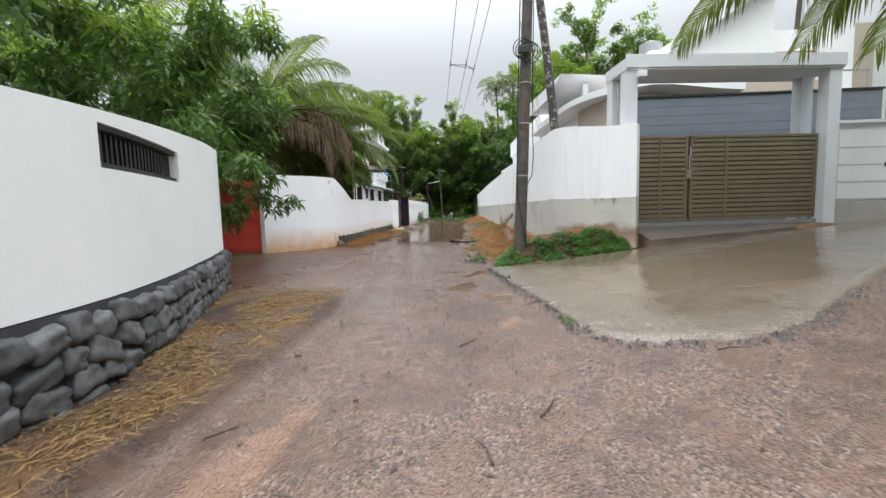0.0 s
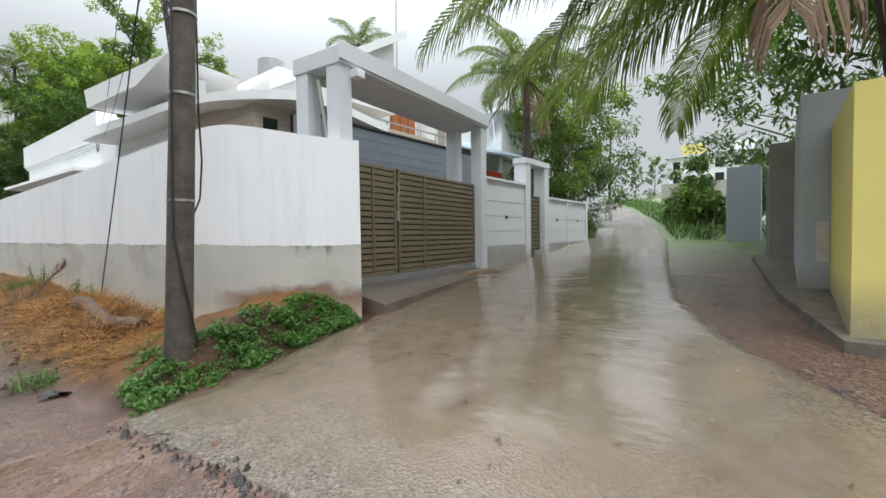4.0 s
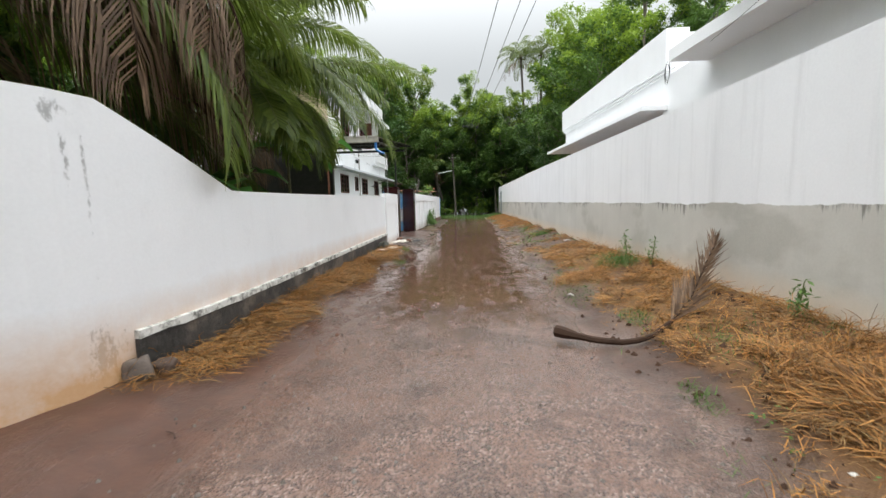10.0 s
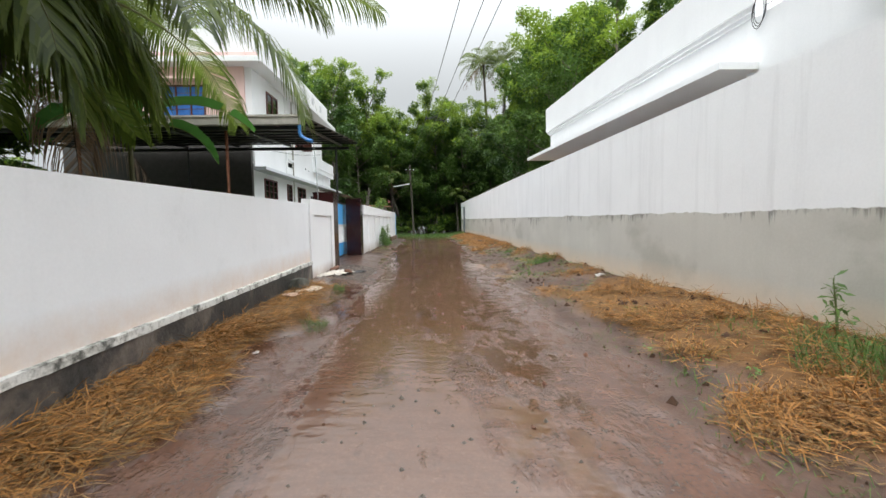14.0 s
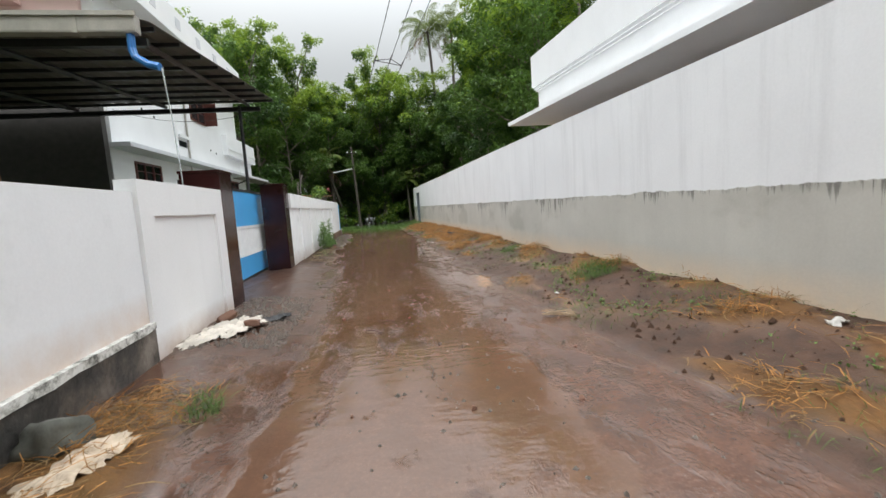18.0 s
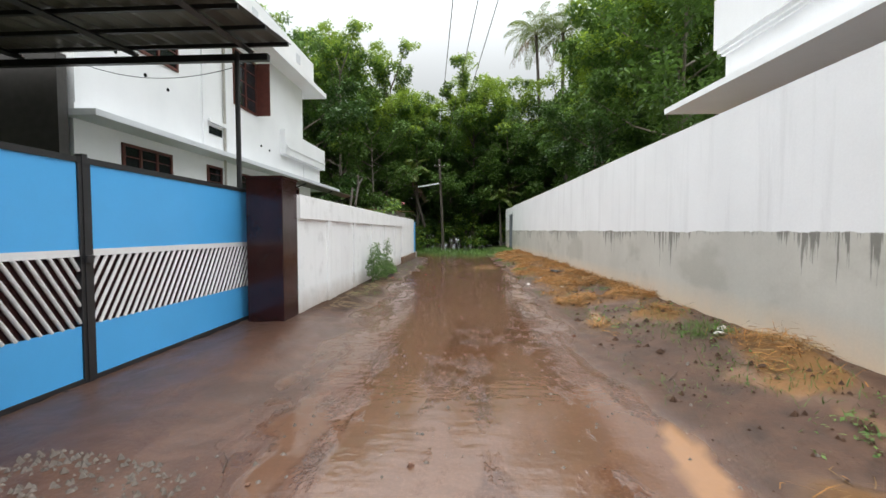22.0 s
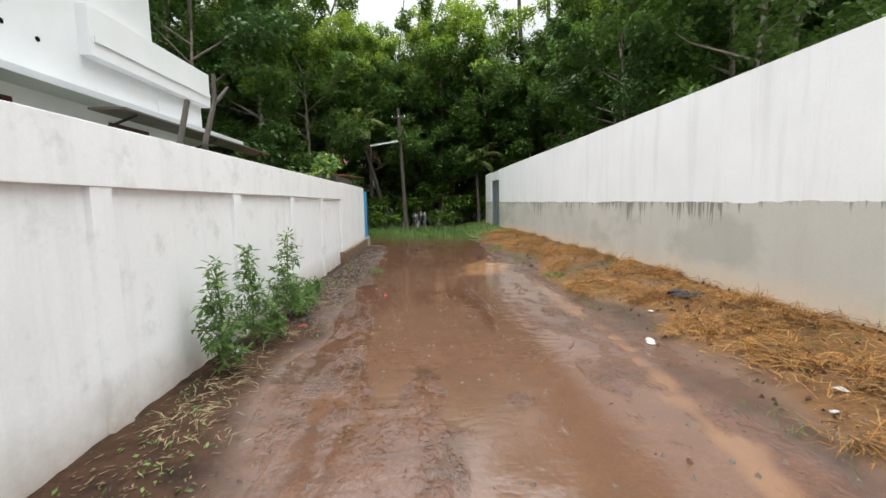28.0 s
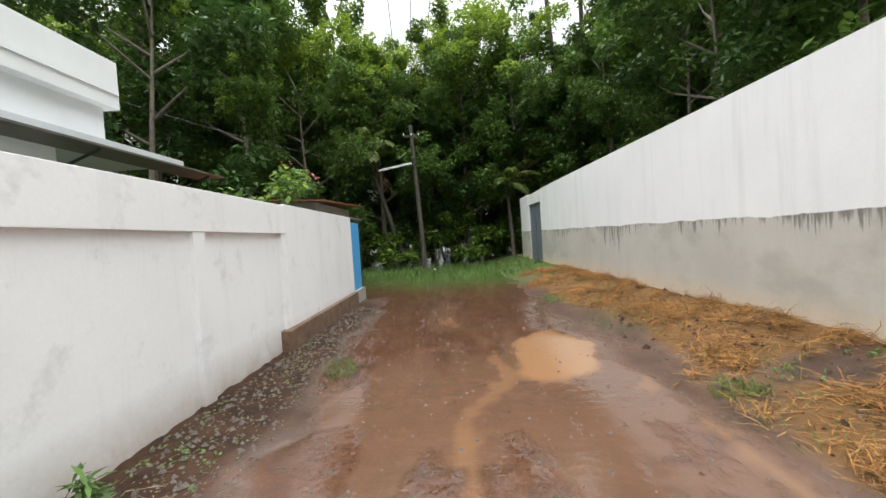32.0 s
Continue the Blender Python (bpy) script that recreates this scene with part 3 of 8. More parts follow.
sep_m = n.new("ShaderNodeSeparateXYZ")
l.new(g_geo.outputs["Position"], sep_m.inputs[0])
l.new(sep_m.outputs["Y"], near_y.inputs["Value"])
red = math_(n, l, "MULTIPLY", near_y.outputs["Result"], math_(n, l, "SUBTRACT", 1.0, tar))
mud = mixc(n, l, math_(n, l, "MULTIPLY", red, 0.75), mud, ramp(n, l, n_mid, [(0.3, (0.050, 0.020, 0.012)), (0.7, (0.095, 0.040, 0.024))]))
c = mixc(n, l, math_(n, l, "MULTIPLY", tar, 0.9), mud, tarc)
bent = math_(n, l, "ADD", math_(n, l, "SUBTRACT", sep_m.outputs["Y"], 13.82), math_(n, l, "MULTIPLY", math_(n, l, "SUBTRACT", n_mid, 0.5), 0.25))
crack = ramp(n, l, math_(n, l, "MULTIPLY", math_(n, l, "ABSOLUTE", bent), 12.0), [(0.15, grey(1)), (0.5, grey(0))])
crack = math_(n, l, "MULTIPLY", crack, ramp(n, l, math_(n, l, "MULTIPLY", math_(n, l, "ABSOLUTE", math_(n, l, "ADD", sep_m.outputs["X"], 0.3)), 0.5), [(0.55, grey(1)), (0.75, grey(0))]))
c = mixc(n, l, math_(n, l, "MULTIPLY", crack, 0.8), c, (0.03, 0.018, 0.013))
stain = ramp(n, l, noise_fac(n, l, 1.3, 7, 0.7), [(0.42, grey(1)), (0.50, grey(0))])
c = mixc(n, l, math_(n, l, "MULTIPLY", stain, 0.5), c, (0.06, 0.034, 0.025))
strawc = ramp(n, l, n_mid, [(0.3, (0.05, 0.026, 0.012)), (0.5, (0.17, 0.085, 0.028)), (0.75, (0.09, 0.055, 0.022))])
c = mixc(n, l, math_(n, l, "MULTIPLY", straw, ramp(n, l, n_big, [(0.25, grey(0.45)), (0.6, grey(1))])), c, strawc)
humus = ramp(n, l, n_mid, [(0.35, (0.018, 0.011, 0.007)), (0.6, (0.060, 0.031, 0.018)), (0.8, (0.040, 0.036, 0.015))])
c = mixc(n, l, math_(n, l, "MULTIPLY", dirt, 0.9), c, humus)
c = mixc(n, l, math_(n, l, "MULTIPLY", wet, 0.55), c, (0.15, 0.085, 0.056))
c = mixc(n, l, math_(n, l, "MULTIPLY", orange, 0.8), c, (0.31, 0.165, 0.082))
fm = n.new("ShaderNodeMapRange")
fm.inputs["From Min"].default_value, fm.inputs["From Max"].default_value = 58.5, 62.5
l.new(math_(n, l, "ADD", sep_m.outputs["Y"], math_(n, l, "MULTIPLY", n_mid, 4.0)), fm.inputs["Value"])
c = mixc(n, l, fm.outputs["Result"], c, ramp(n, l, n_mid, [(0.3, (0.045, 0.075, 0.02)), (0.7, (0.12, 0.17, 0.05))]))
wm = n.new("ShaderNodeMapRange")
wm.inputs["From Min"].default_value, wm.inputs["From Max"].default_value = -4.6, -6.0
l.new(sep_m.outputs["X"], wm.inputs["Value"])
c = mixc(n, l, wm.outputs["Result"], c, ramp(n, l, n_mid, [(0.35, (0.06, 0.045, 0.025)), (0.5, (0.05, 0.085, 0.022)), (0.7, (0.11, 0.16, 0.045))]))
xm = n.new("ShaderNodeMapRange")
xm.inputs["From Min"].default_value, xm.inputs["From Max"].default_value = 9.5, 13
l.new(sep_m.outputs["X"], xm.inputs["Value"])
c = mixc(n, l, xm.outputs["Result"], c, ramp(n, l, n_mid, [(0.3, (0.05, 0.09, 0.02)), (0.7, (0.14, 0.20, 0.06))]))
l.new(c, b.inputs["Base Color"])
damp = ramp(n, l, math_(n, l, "ADD", n_big, math_(n, l, "MULTIPLY", tracks, 0.5)), [(0.55, grey(0.08)), (0.95, grey(0.26))])
patch = noise_fac(n, l, 2.2, 6, 0.65, stretch=(1.6, 0.7, 1))
rough_patch = ramp(n, l, patch, [(0.50, grey(0)), (0.64, grey(1))])
damp = mixc(n, l, rough_patch, grey(0.07), damp)
damp = mixc(n, l, rough_patch, damp, grey(0.24))
damp = mixc(n, l, math_(n, l, "MULTIPLY", tar, 0.7), damp, ramp(n, l, n_mid, [(0.35, grey(0.08)), (0.7, grey(0.22))]))
damp = mixc(n, l, math_(n, l, "MULTIPLY", red, 0.8), damp, grey(0.5))
rr = mixc(n, l, straw, damp, grey(0.75))
rr = mixc(n, l, dirt, rr, grey(0.8))
rr = mixc(n, l, wet, rr, grey(0.04))
rr = mixc(n, l, math_(n, l, "MULTIPLY", orange, 0.8), rr, grey(0.10))
l.new(rr, b.inputs["Roughness"])
l.new(mixc(n, l, math_(n, l, "MAXIMUM", straw, dirt), grey(0.7), grey(0.18)), b.inputs["Specular IOR Level"])
churn = noise_fac(n, l, 16, 5, 0.7, stretch=(1.3, 0.8, 1))
hb = math_(n, l, "ADD", math_(n, l, "ADD", churn, math_(n, l, "MULTIPLY", n_fine, 0.6)), math_(n, l, "ADD", n_mid, math_(n, l, "MULTIPLY", vor.outputs["Distance"], math_(n, l, "MULTIPLY", tar, 1.9))))
dry = math_(n, l, "SUBTRACT", 1.0, math_(n, l, "MULTIPLY", math_(n, l, "MAXIMUM", wet, orange), 0.94))
ripple = math_(n, l, "ADD", math_(n, l, "MULTIPLY", noise_fac(n, l, 5.0, 3, 0.5, stretch=(0.7, 1.5, 1)), 0.55), math_(n, l, "MULTIPLY", noise_fac(n, l, 22.0, 3, 0.5), 0.16))
film = math_(n, l, "ADD", 0.13, math_(n, l, "MULTIPLY", rough_patch, 0.75))
film = math_(n, l, "MAXIMUM", film, math_(n, l, "MULTIPLY", tar, 0.6))
film = math_(n, l, "MAXIMUM", film, math_(n, l, "MULTIPLY", math_(n, l, "MAXIMUM", dirt, straw), 1.8))
bump(n, l, b, math_(n, l, "ADD", math_(n, l, "MULTIPLY", math_(n, l, "MULTIPLY", hb, dry), film), ripple), 0.5, 0.016)

ground = raw("ground", gv, gf, GROUND, smooth=True)
tagged(ground, "wet reddish mud lane with puddles, straw and worn tar", "ground", kind="structure")
for k, nm in enumerate(("wet", "straw", "tar", "orange", "dirt")):
    at = ground.data.attributes.new(nm, "FLOAT", "POINT")
    at.data.foreach_set("value", [a[k] for a in ga])

# concrete side road, a thin slab with a broken edge
CONC, n, l, b = mat("wet_worn_concrete")
cb, cm, cf = noise_fac(n, l, 0.5, 5), noise_fac(n, l, 4, 6, 0.65), noise_fac(n, l, 55, 4)
sc = n.new("ShaderNodeSeparateXYZ")
cg = n.new("ShaderNodeNewGeometry")
l.new(cg.outputs["Position"], sc.inputs[0])
cx, cy = sc.outputs["X"], sc.outputs["Y"]
# a sheet of brown rain water stands on the slab except along its worn edge
d1 = math_(n, l, "ADD", math_(n, l, "SUBTRACT", math_(n, l, "MULTIPLY", cy, 0.14), 2.98), cx)
d2 = math_(n, l, "SUBTRACT", math_(n, l, "SUBTRACT", cy, 2.98), math_(n, l, "MULTIPLY", cx, 0.35))
sheet = math_(n, l, "ADD", math_(n, l, "MINIMUM", d1, d2), math_(n, l, "MULTIPLY", math_(n, l, "SUBTRACT", noise_fac(n, l, 1.1, 6, 0.65), 0.5), 2.2))
sheet = ramp(n, l, math_(n, l, "MULTIPLY", sheet, 0.5), [(0.0, grey(0)), (0.6, grey(1))])
bare = math_(n, l, "SUBTRACT", 1.0, sheet)
pv = n.new("ShaderNodeTexVoronoi")
pv.inputs["Scale"].default_value = 48
l.new(cg.outputs["Position"], pv.inputs["Vector"])
pebble = ramp(n, l, pv.outputs["Color"], [(0.2, (0.066, 0.056, 0.046)), (0.6, (0.155, 0.132, 0.108)), (0.9, (0.27, 0.235, 0.20))])
c = ramp(n, l, cb, [(0.3, (0.122, 0.086, 0.056)), (0.55, (0.155, 0.115, 0.080)), (0.8, (0.182, 0.146, 0.110))])
c = mixc(n, l, 0.35, c, ramp(n, l, cm, [(0.3, (0.088, 0.072, 0.058)), (0.7, (0.215, 0.176, 0.136))]))
c = mixc(n, l, math_(n, l, "MULTIPLY", bare, 0.5), c, pebble)
sandy = ramp(n, l, math_(n, l, "ADD", math_(n, l, "MULTIPLY", math_(n, l, "SUBTRACT", 3.0, cx), 0.45), math_(n, l, "MULTIPLY", math_(n, l, "SUBTRACT", cb, 0.5), 2.0)), [(0.0, grey(0)), (0.5, grey(1))])
c = mixc(n, l, math_(n, l, "MULTIPLY", math_(n, l, "MULTIPLY", sandy, sheet), 0.6), c, (0.20, 0.138, 0.088))
silt = math_(n, l, "ADD", math_(n, l, "POWER", math_(n, l, "MULTIPLY", math_(n, l, "SUBTRACT", cx, 4.6), 1.5), 2.0), math_(n, l, "POWER", math_(n, l, "MULTIPLY", math_(n, l, "SUBTRACT", cy, 5.55), 2.6), 2.0))
silt = ramp(n, l, math_(n, l, "ADD", silt, math_(n, l, "MULTIPLY", cm, 1.2)), [(0.75, grey(1)), (1.0, grey(0))])
c = mixc(n, l, math_(n, l, "MULTIPLY", silt, 0.75), c, (0.19, 0.135, 0.088))
l.new(c, b.inputs["Base Color"])
l.new(mixc(n, l, sheet, ramp(n, l, cm, [(0.35, grey(0.10)), (0.7, grey(0.34))]), ramp(n, l, cm, [(0.35, grey(0.03)), (0.75, grey(0.11))])), b.inputs["Roughness"])
ripple = noise_fac(n, l, 1.0, 4, 0.6, stretch=(6.5, 3.0, 1))
calm = ramp(n, l, noise_fac(n, l, 0.8, 3, 0.5), [(0.4, grey(0.25)), (0.62, grey(1))])
relief_h = math_(n, l, "ADD", math_(n, l, "MULTIPLY", bare, math_(n, l, "ADD", math_(n, l, "MULTIPLY", pv.outputs["Distance"], 1.5), math_(n, l, "MULTIPLY", cm, 0.7))), math_(n, l, "MULTIPLY", math_(n, l, "MULTIPLY", ripple, calm), math_(n, l, "MULTIPLY", sheet, 1.7)))
bump(n, l, b, math_(n, l, "ADD", relief_h, math_(n, l, "MULTIPLY", cf, 0.08)), 0.5, 0.012)
b.inputs["Specular IOR Level"].default_value = 0.85

low_pts = [(1.68, 9.3), (1.82, 8.0), (1.93, 7.2), (2.12, 6.1), (2.22, 5.3), (2.28, 4.75), (2.45, 4.42), (2.73, 4.25), (3.22, 4.14), (3.9, 4.4), (4.35, 4.75), (5.0, 5.25), (5.6, 5.7), (7.1, 6.35), (10, 7.0), (14, 7.8), (22, 10.0), (35, 14), (60, 23), (90, 36)]
up_pts = [(1.68, 9.40), (2.2, 9.45), (2.84, 9.55), (4.0, 9.85), (5.0, 10.02), (7.0, 10.25), (8.9, 10.5), (16.4, 10.95), (22, 12.6), (35, 17.6), (60, 27.2), (90, 40)]


def along(pts, x):
    for (x0, y0), (x1, y1) in zip(pts, pts[1:]):
        if x <= x1:
            return y0 + (y1 - y0) * (x - x0) / (x1 - x0)
    return pts[-1][1]


rx = spread([(1.68, 2.6, 0.03), (2.6, 8, 0.09), (8, 20, 0.4), (20, 90, 2)])
rv, K = [], 44
for i, x in enumerate(rx):
    jl, ju = 0.06 * noise.noise((x * 6, 0, 5)), 0.05 * noise.noise((x * 5, 9, 5))
    a, d = along(low_pts, x) + jl, along(up_pts, x) + ju
    for k in range(K + 1):
        y = a + (d - a) * k / K
        edge = 0.028 if 0 < k < K and i > 0 else -0.03
        crown = 0.012 * noise.noise((x * 0.8, y * 0.8, 2)) + 0.004 * noise.noise((x * 4, y * 4, 2))
        rv.append((x, y, plot_height(x, y) + (relief(x, y)[0] * 0.3 if x < 9 else 0) + edge + crown))
rf = [(i * (K + 1) + k, (i + 1) * (K + 1) + k, (i + 1) * (K + 1) + k + 1, i * (K + 1) + k + 1) for i in range(len(rx) - 1) for k in range(K)]
road = raw("road", rv, rf, CONC, smooth=True)
tagged(road, "wet worn concrete side road with a broken edge", "road", kind="structure")

# ---- boundary walls ----
arc = smooth_line([(4.70, 10.02), (4.38, 10.25), (4.0, 10.62), (3.65, 10.98), (3.42, 11.3), (3.32, 11.62), (3.29, 12.0)], 0.12)
line_e = arc + [(wall_east_x(y), y) for y in range(14, 63, 2)] + [(wall_east_x(62.5), 62.5)]


def east_top(i):
    y = line_e[i][1]
    return 3.0 + 0.2 * sstep(10.0, 11.4, y) + 0.25 * sstep(12, 45, y) + 0.08 * sstep(45, 62, y)


wall_east = mesh_ob("wall_east", ribbon_wall(line_e[::-1], 0.2, -0.3, lambda i: east_top(len(line_e) - 1 - i)), WALL_E)
tagged(wall_east, "long white boundary wall over a bare grey cement foot", "wall", kind="structure")

# far end of the east wall: grey steel door, then a last length of wall
wall_east_end = mesh_ob("wall_east_end", ribbon_wall([(wall_east_x(67.3), 67.3), (wall_east_x(65.1), 65.1)], 0.2, -0.3, 3.55), WALL_E)
tagged(wall_east_end, "white end of the boundary wall beside a grey door", "wall", kind="structure")
lintel = mesh_ob("wall_east_lintel", box(wall_east_x(64) , wall_east_x(64) + 0.2, 62.5, 65.1, 3.0, 3.5), WALL_E)
tagged(lintel, "white lintel over the grey steel door", "wall", kind="structure")

# curved wall on a rubble foot
cur = [(-1.12, -3.0), (-1.15, -1), (-1.2, 1.0), (-1.27, 2.6), (-1.30, 3.2), (-1.41, 4.06), (-1.71, 5.08), (-2.05, 5.95), (-2.45, 6.95), (-2.98, 8.15)]


cur = smooth_line(cur, 0.25)


def curved_top(y):
    return 2.10 + 0.37 * sstep(2.5, 8.6, y)


# the wall is laid in lengths round the grille's opening
def curved_length(test, z0, z1, bm):
    run = [p for p in cur if test(p[1])]
    return ribbon_wall(run, 0.22, z0, (lambda i: curved_top(run[i][1])) if z1 is None else z1, bm)


bm = bmesh.new()
ys = [p[1] for p in cur]
gy0, gy1 = min(ys, key=lambda v: abs(v - 4.12)), min(ys, key=lambda v: abs(v - 5.62))
curved_length(lambda y: y <= gy0, 0.78, None, bm)
curved_length(lambda y: y >= gy1, 0.78, None, bm)
curved_length(lambda y: gy0 <= y <= gy1, 0.78, 1.74, bm)
curved_length(lambda y: gy0 <= y <= gy1, 2.07, None, bm)
wall_curved = mesh_ob("wall_curved", bm, WALL_CURVED)
tagged(wall_curved, "white curved garden wall standing on dark rubble stone", "wall", kind="structure")
end_run = [(-2.98, 8.15), (-3.25, 8.35), (-3.9, 8.5), (-6.5, 8.6)]
wall_curved_return = mesh_ob("wall_curved_return", ribbon_wall(end_run, 0.22, 0.0, 2.45), WALL_CURVED)
tagged(wall_curved_return, "white return of the curved garden wall", "wall", kind="structure")

# rubble foot: a core and single stones set in it
foot = mesh_ob("stone_foot", ribbon_wall(cur, 0.3, -0.2, 0.77), simple("dark_mortar", (0.045, 0.045, 0.05), 0.9, 0.4))
tagged(foot, "dark rubble stone foot under the white curved wall", "stone wall", kind="structure")


def stone_mesh(seed):
    rnd = random.Random(seed)
    bm = bmesh.new()
    bmesh.ops.create_icosphere(bm, subdivisions=3, radius=1.0)
    for v in bm.verts:
        q = v.co.normalized()
        r = (abs(q.x) ** 7 + abs(q.y) ** 7 + abs(q.z) ** 7) ** (-1 / 7)
        v.co = q * r * (1 + 0.30 * noise.noise(q * 1.4 + Vector((seed * 3.1, 0, 0))) + 0.09 * noise.noise(q * 4.5 + Vector((0, seed * 2.3, 0))) + 0.04 * noise.noise(q * 11))
    me = bpy.data.meshes.new("rubble_stone")
    bm.to_mesh(me)
    bm.free()
    me.materials.append(STONE)
    me.polygons.foreach_set("use_smooth", [True] * len(me.polygons))
    return me


stone_meshes = [stone_mesh(s) for s in range(7)]
rnd = random.Random(4)
for row, (zc, hh) in enumerate(((0.10, 0.095), (0.28, 0.09), (0.455, 0.088), (0.64, 0.095))):
    s = rnd.uniform(0, 0.2)
    lengths = [0.0]
    for p, q in zip(cur, cur[1:]):
        lengths.append(lengths[-1] + (Vector(q) - Vector(p)).length)
    while s < lengths[-1] - 0.1:
        w = rnd.uniform(0.17, 0.36)
        k = max(j for j in range(len(lengths)) if lengths[j] <= s + w / 2)
        k = min(k, len(cur) - 2)
        p, q = Vector(cur[k]), Vector(cur[k + 1])
        c_ = p.lerp(q, (s + w / 2 - lengths[k]) / max(1e-6, lengths[k + 1] - lengths[k]))
        ang = math.degrees(math.atan2(q.y - p.y, q.x - p.x))
        if c_.y > -1:
            ob = new("stone", stone_meshes[rnd.randrange(7)])
            ob.parent = foot
            ob.matrix_basis = pose(c_.x, c_.y, zc + rnd.uniform(-0.03, 0.03), rnd.uniform(-16, 16), rnd.uniform(-22, 22), ang) @ Matrix.Diagonal((w * 0.47, 0.085, hh * rnd.uniform(0.82, 1.02), 1))
        s += w

# grille in the curved wall
grille = thing("window_grille", "dark grille of upright bars set in the white wall", "grille", (0, 0, 0))
gp = [p for p in cur if gy0 <= p[1] <= gy1]
part("frame", ribbon_wall([(x - 0.03, y) for x, y in gp], 0.14, 1.742, 1.785, ribbon_wall([(x - 0.03, y) for x, y in gp], 0.14, 2.03, 2.068)), BLACK_IRON, grille)
for k in range(len(gp) * 3):
    t = (k + 0.5) / (len(gp) * 3) * (len(gp) - 1)
    i = min(int(t), len(gp) - 2)
    q = Vector(gp[i]).lerp(Vector(gp[i + 1]), t - i)
    part("bar", box(q.x - 0.13, q.x - 0.10, q.y - 0.012, q.y + 0.012, 1.785, 2.03), BLACK_IRON, grille)
part("back", ribbon_wall([(x - 0.19, y) for x, y in gp], 0.02, 1.745, 2.066), BLACK_IRON, grille)

# red sheet gate between the two west walls
red_gate = thing("red_gate", "closed dark red sheet metal gate with ribs", "gate", (-5.22, 14.1, 0.12), 204)
part("sheet", box(0.05, 2.2, -0.02, 0.02, 0.05, 2.3, 0.005), RED_GATE, red_gate)
for k in range(6):
    part("rib", box(0.1 + k * 0.4, 0.14 + k * 0.4, 0.02, 0.05, 0.05, 2.3), RED_GATE, red_gate)
for k in range(3):
    part("rail", box(0.05, 2.2, 0.05, 0.08, 0.2 + k * 0.95, 0.26 + k * 0.95), RED_GATE, red_gate)
part("post", box(-0.06, 0.05, -0.06, 0.06, -0.2, 2.4), CEMENT, red_gate, "grey steel gate post")

# west wall: tall rounded part, slope, low part
west = smooth_line([(-5.2, 14.1), (-4.8, 14.5), (-4.35, 15.0), (-3.98, 15.35), (-3.75, 15.85), (-3.58, 16.4), (-3.49, 18.2), (-3.64, 22), (-3.78, 26), (-3.90, 29.45)], 0.22)


def west_top(y):
    return 2.62 - 0.72 * min(1, max(0, (y - 16.4) / 1.81)) + 0.10 * sstep(18, 29, y)


wall_west = mesh_ob("wall_west", ribbon_wall(west, 0.2, -0.2, lambda i: west_top(west[i][1])), WALL_W)
tagged(wall_west, "white boundary wall, tall and rounded, stepping down to a low length", "wall", kind="structure")
low_run = [(x + 0.05, y) for x, y in west if y > 16.45]
plinth = mesh_ob("baseboard", ribbon_wall(low_run, 0.12, -0.2, lambda i: 0.50 + 0.02 * noise.noise((low_run[i][1] * 3, 0, 0))), DARK_PLINTH)
tagged(plinth, "blackened plinth along the foot of the white wall", "plinth", kind="structure")
LEDGE, n, l, b = mat("weathered_ledge")
lc = ramp(n, l, noise_fac(n, l, 4.0, 8, 0.75), [(0.40, (0.10, 0.10, 0.09)), (0.47, (0.42, 0.41, 0.38)), (0.54, (0.70, 0.69, 0.66))])
l.new(lc, b.inputs["Base Color"])
b.inputs["Roughness"].default_value = 0.8
bump(n, l, b, noise_fac(n, l, 22, 5), 0.5, 0.01)
ledge = mesh_ob("trim", ribbon_wall([(x + 0.012, y) for x, y in low_run], 0.09, lambda i: 0.50 + 0.02 * noise.noise((low_run[i][1] * 3, 0, 0)), lambda i: 0.575 + 0.008 * noise.noise((low_run[i][1] * 5, 2, 0))), LEDGE)
tagged(ledge, "thin weathered ledge on top of the plinth", "ledge", kind="structure")

# white panel wall beside the gate
panel_wall = mesh_ob("wall_west_panel", box(-4.07, -3.89, 29.45, 32.0, -0.2, 2.14), WALL_W2)
tagged(panel_wall, "short white wall with a recessed panel beside the gate", "wall", kind="structure")
for nm, dims in (("panel_frame", (-3.892, -3.85, 29.45, 29.76, -0.2, 2.14)), ("panel_frame", (-3.892, -3.85, 31.68, 32.0, -0.2, 2.14)), ("panel_frame", (-3.892, -3.85, 29.757, 31.683, 1.74, 2.14))):
    part(nm, box(*dims), WALL_W2, panel_wall)

# gate posts clad in dark maroon
for k, (y0, y1, up) in enumerate(((32.02, 32.62, 0.0), (37.05, 37.66, 0.09))):
    post = thing("gate_post", "square gate post clad in glossy dark maroon tiles", "gate post", (-4.16, (y0 + y1) / 2, -0.05), group="maroon gate posts")
    part("shaft", box(-0.31, 0.31, -0.30, 0.30, -0.15, 2.48 + up, 0.008), MAROON, post)
    part("cap", box(-0.325, 0.325, -0.315, 0.315, 2.481 + up, 2.53 + up, 0.008), MAROON, post)

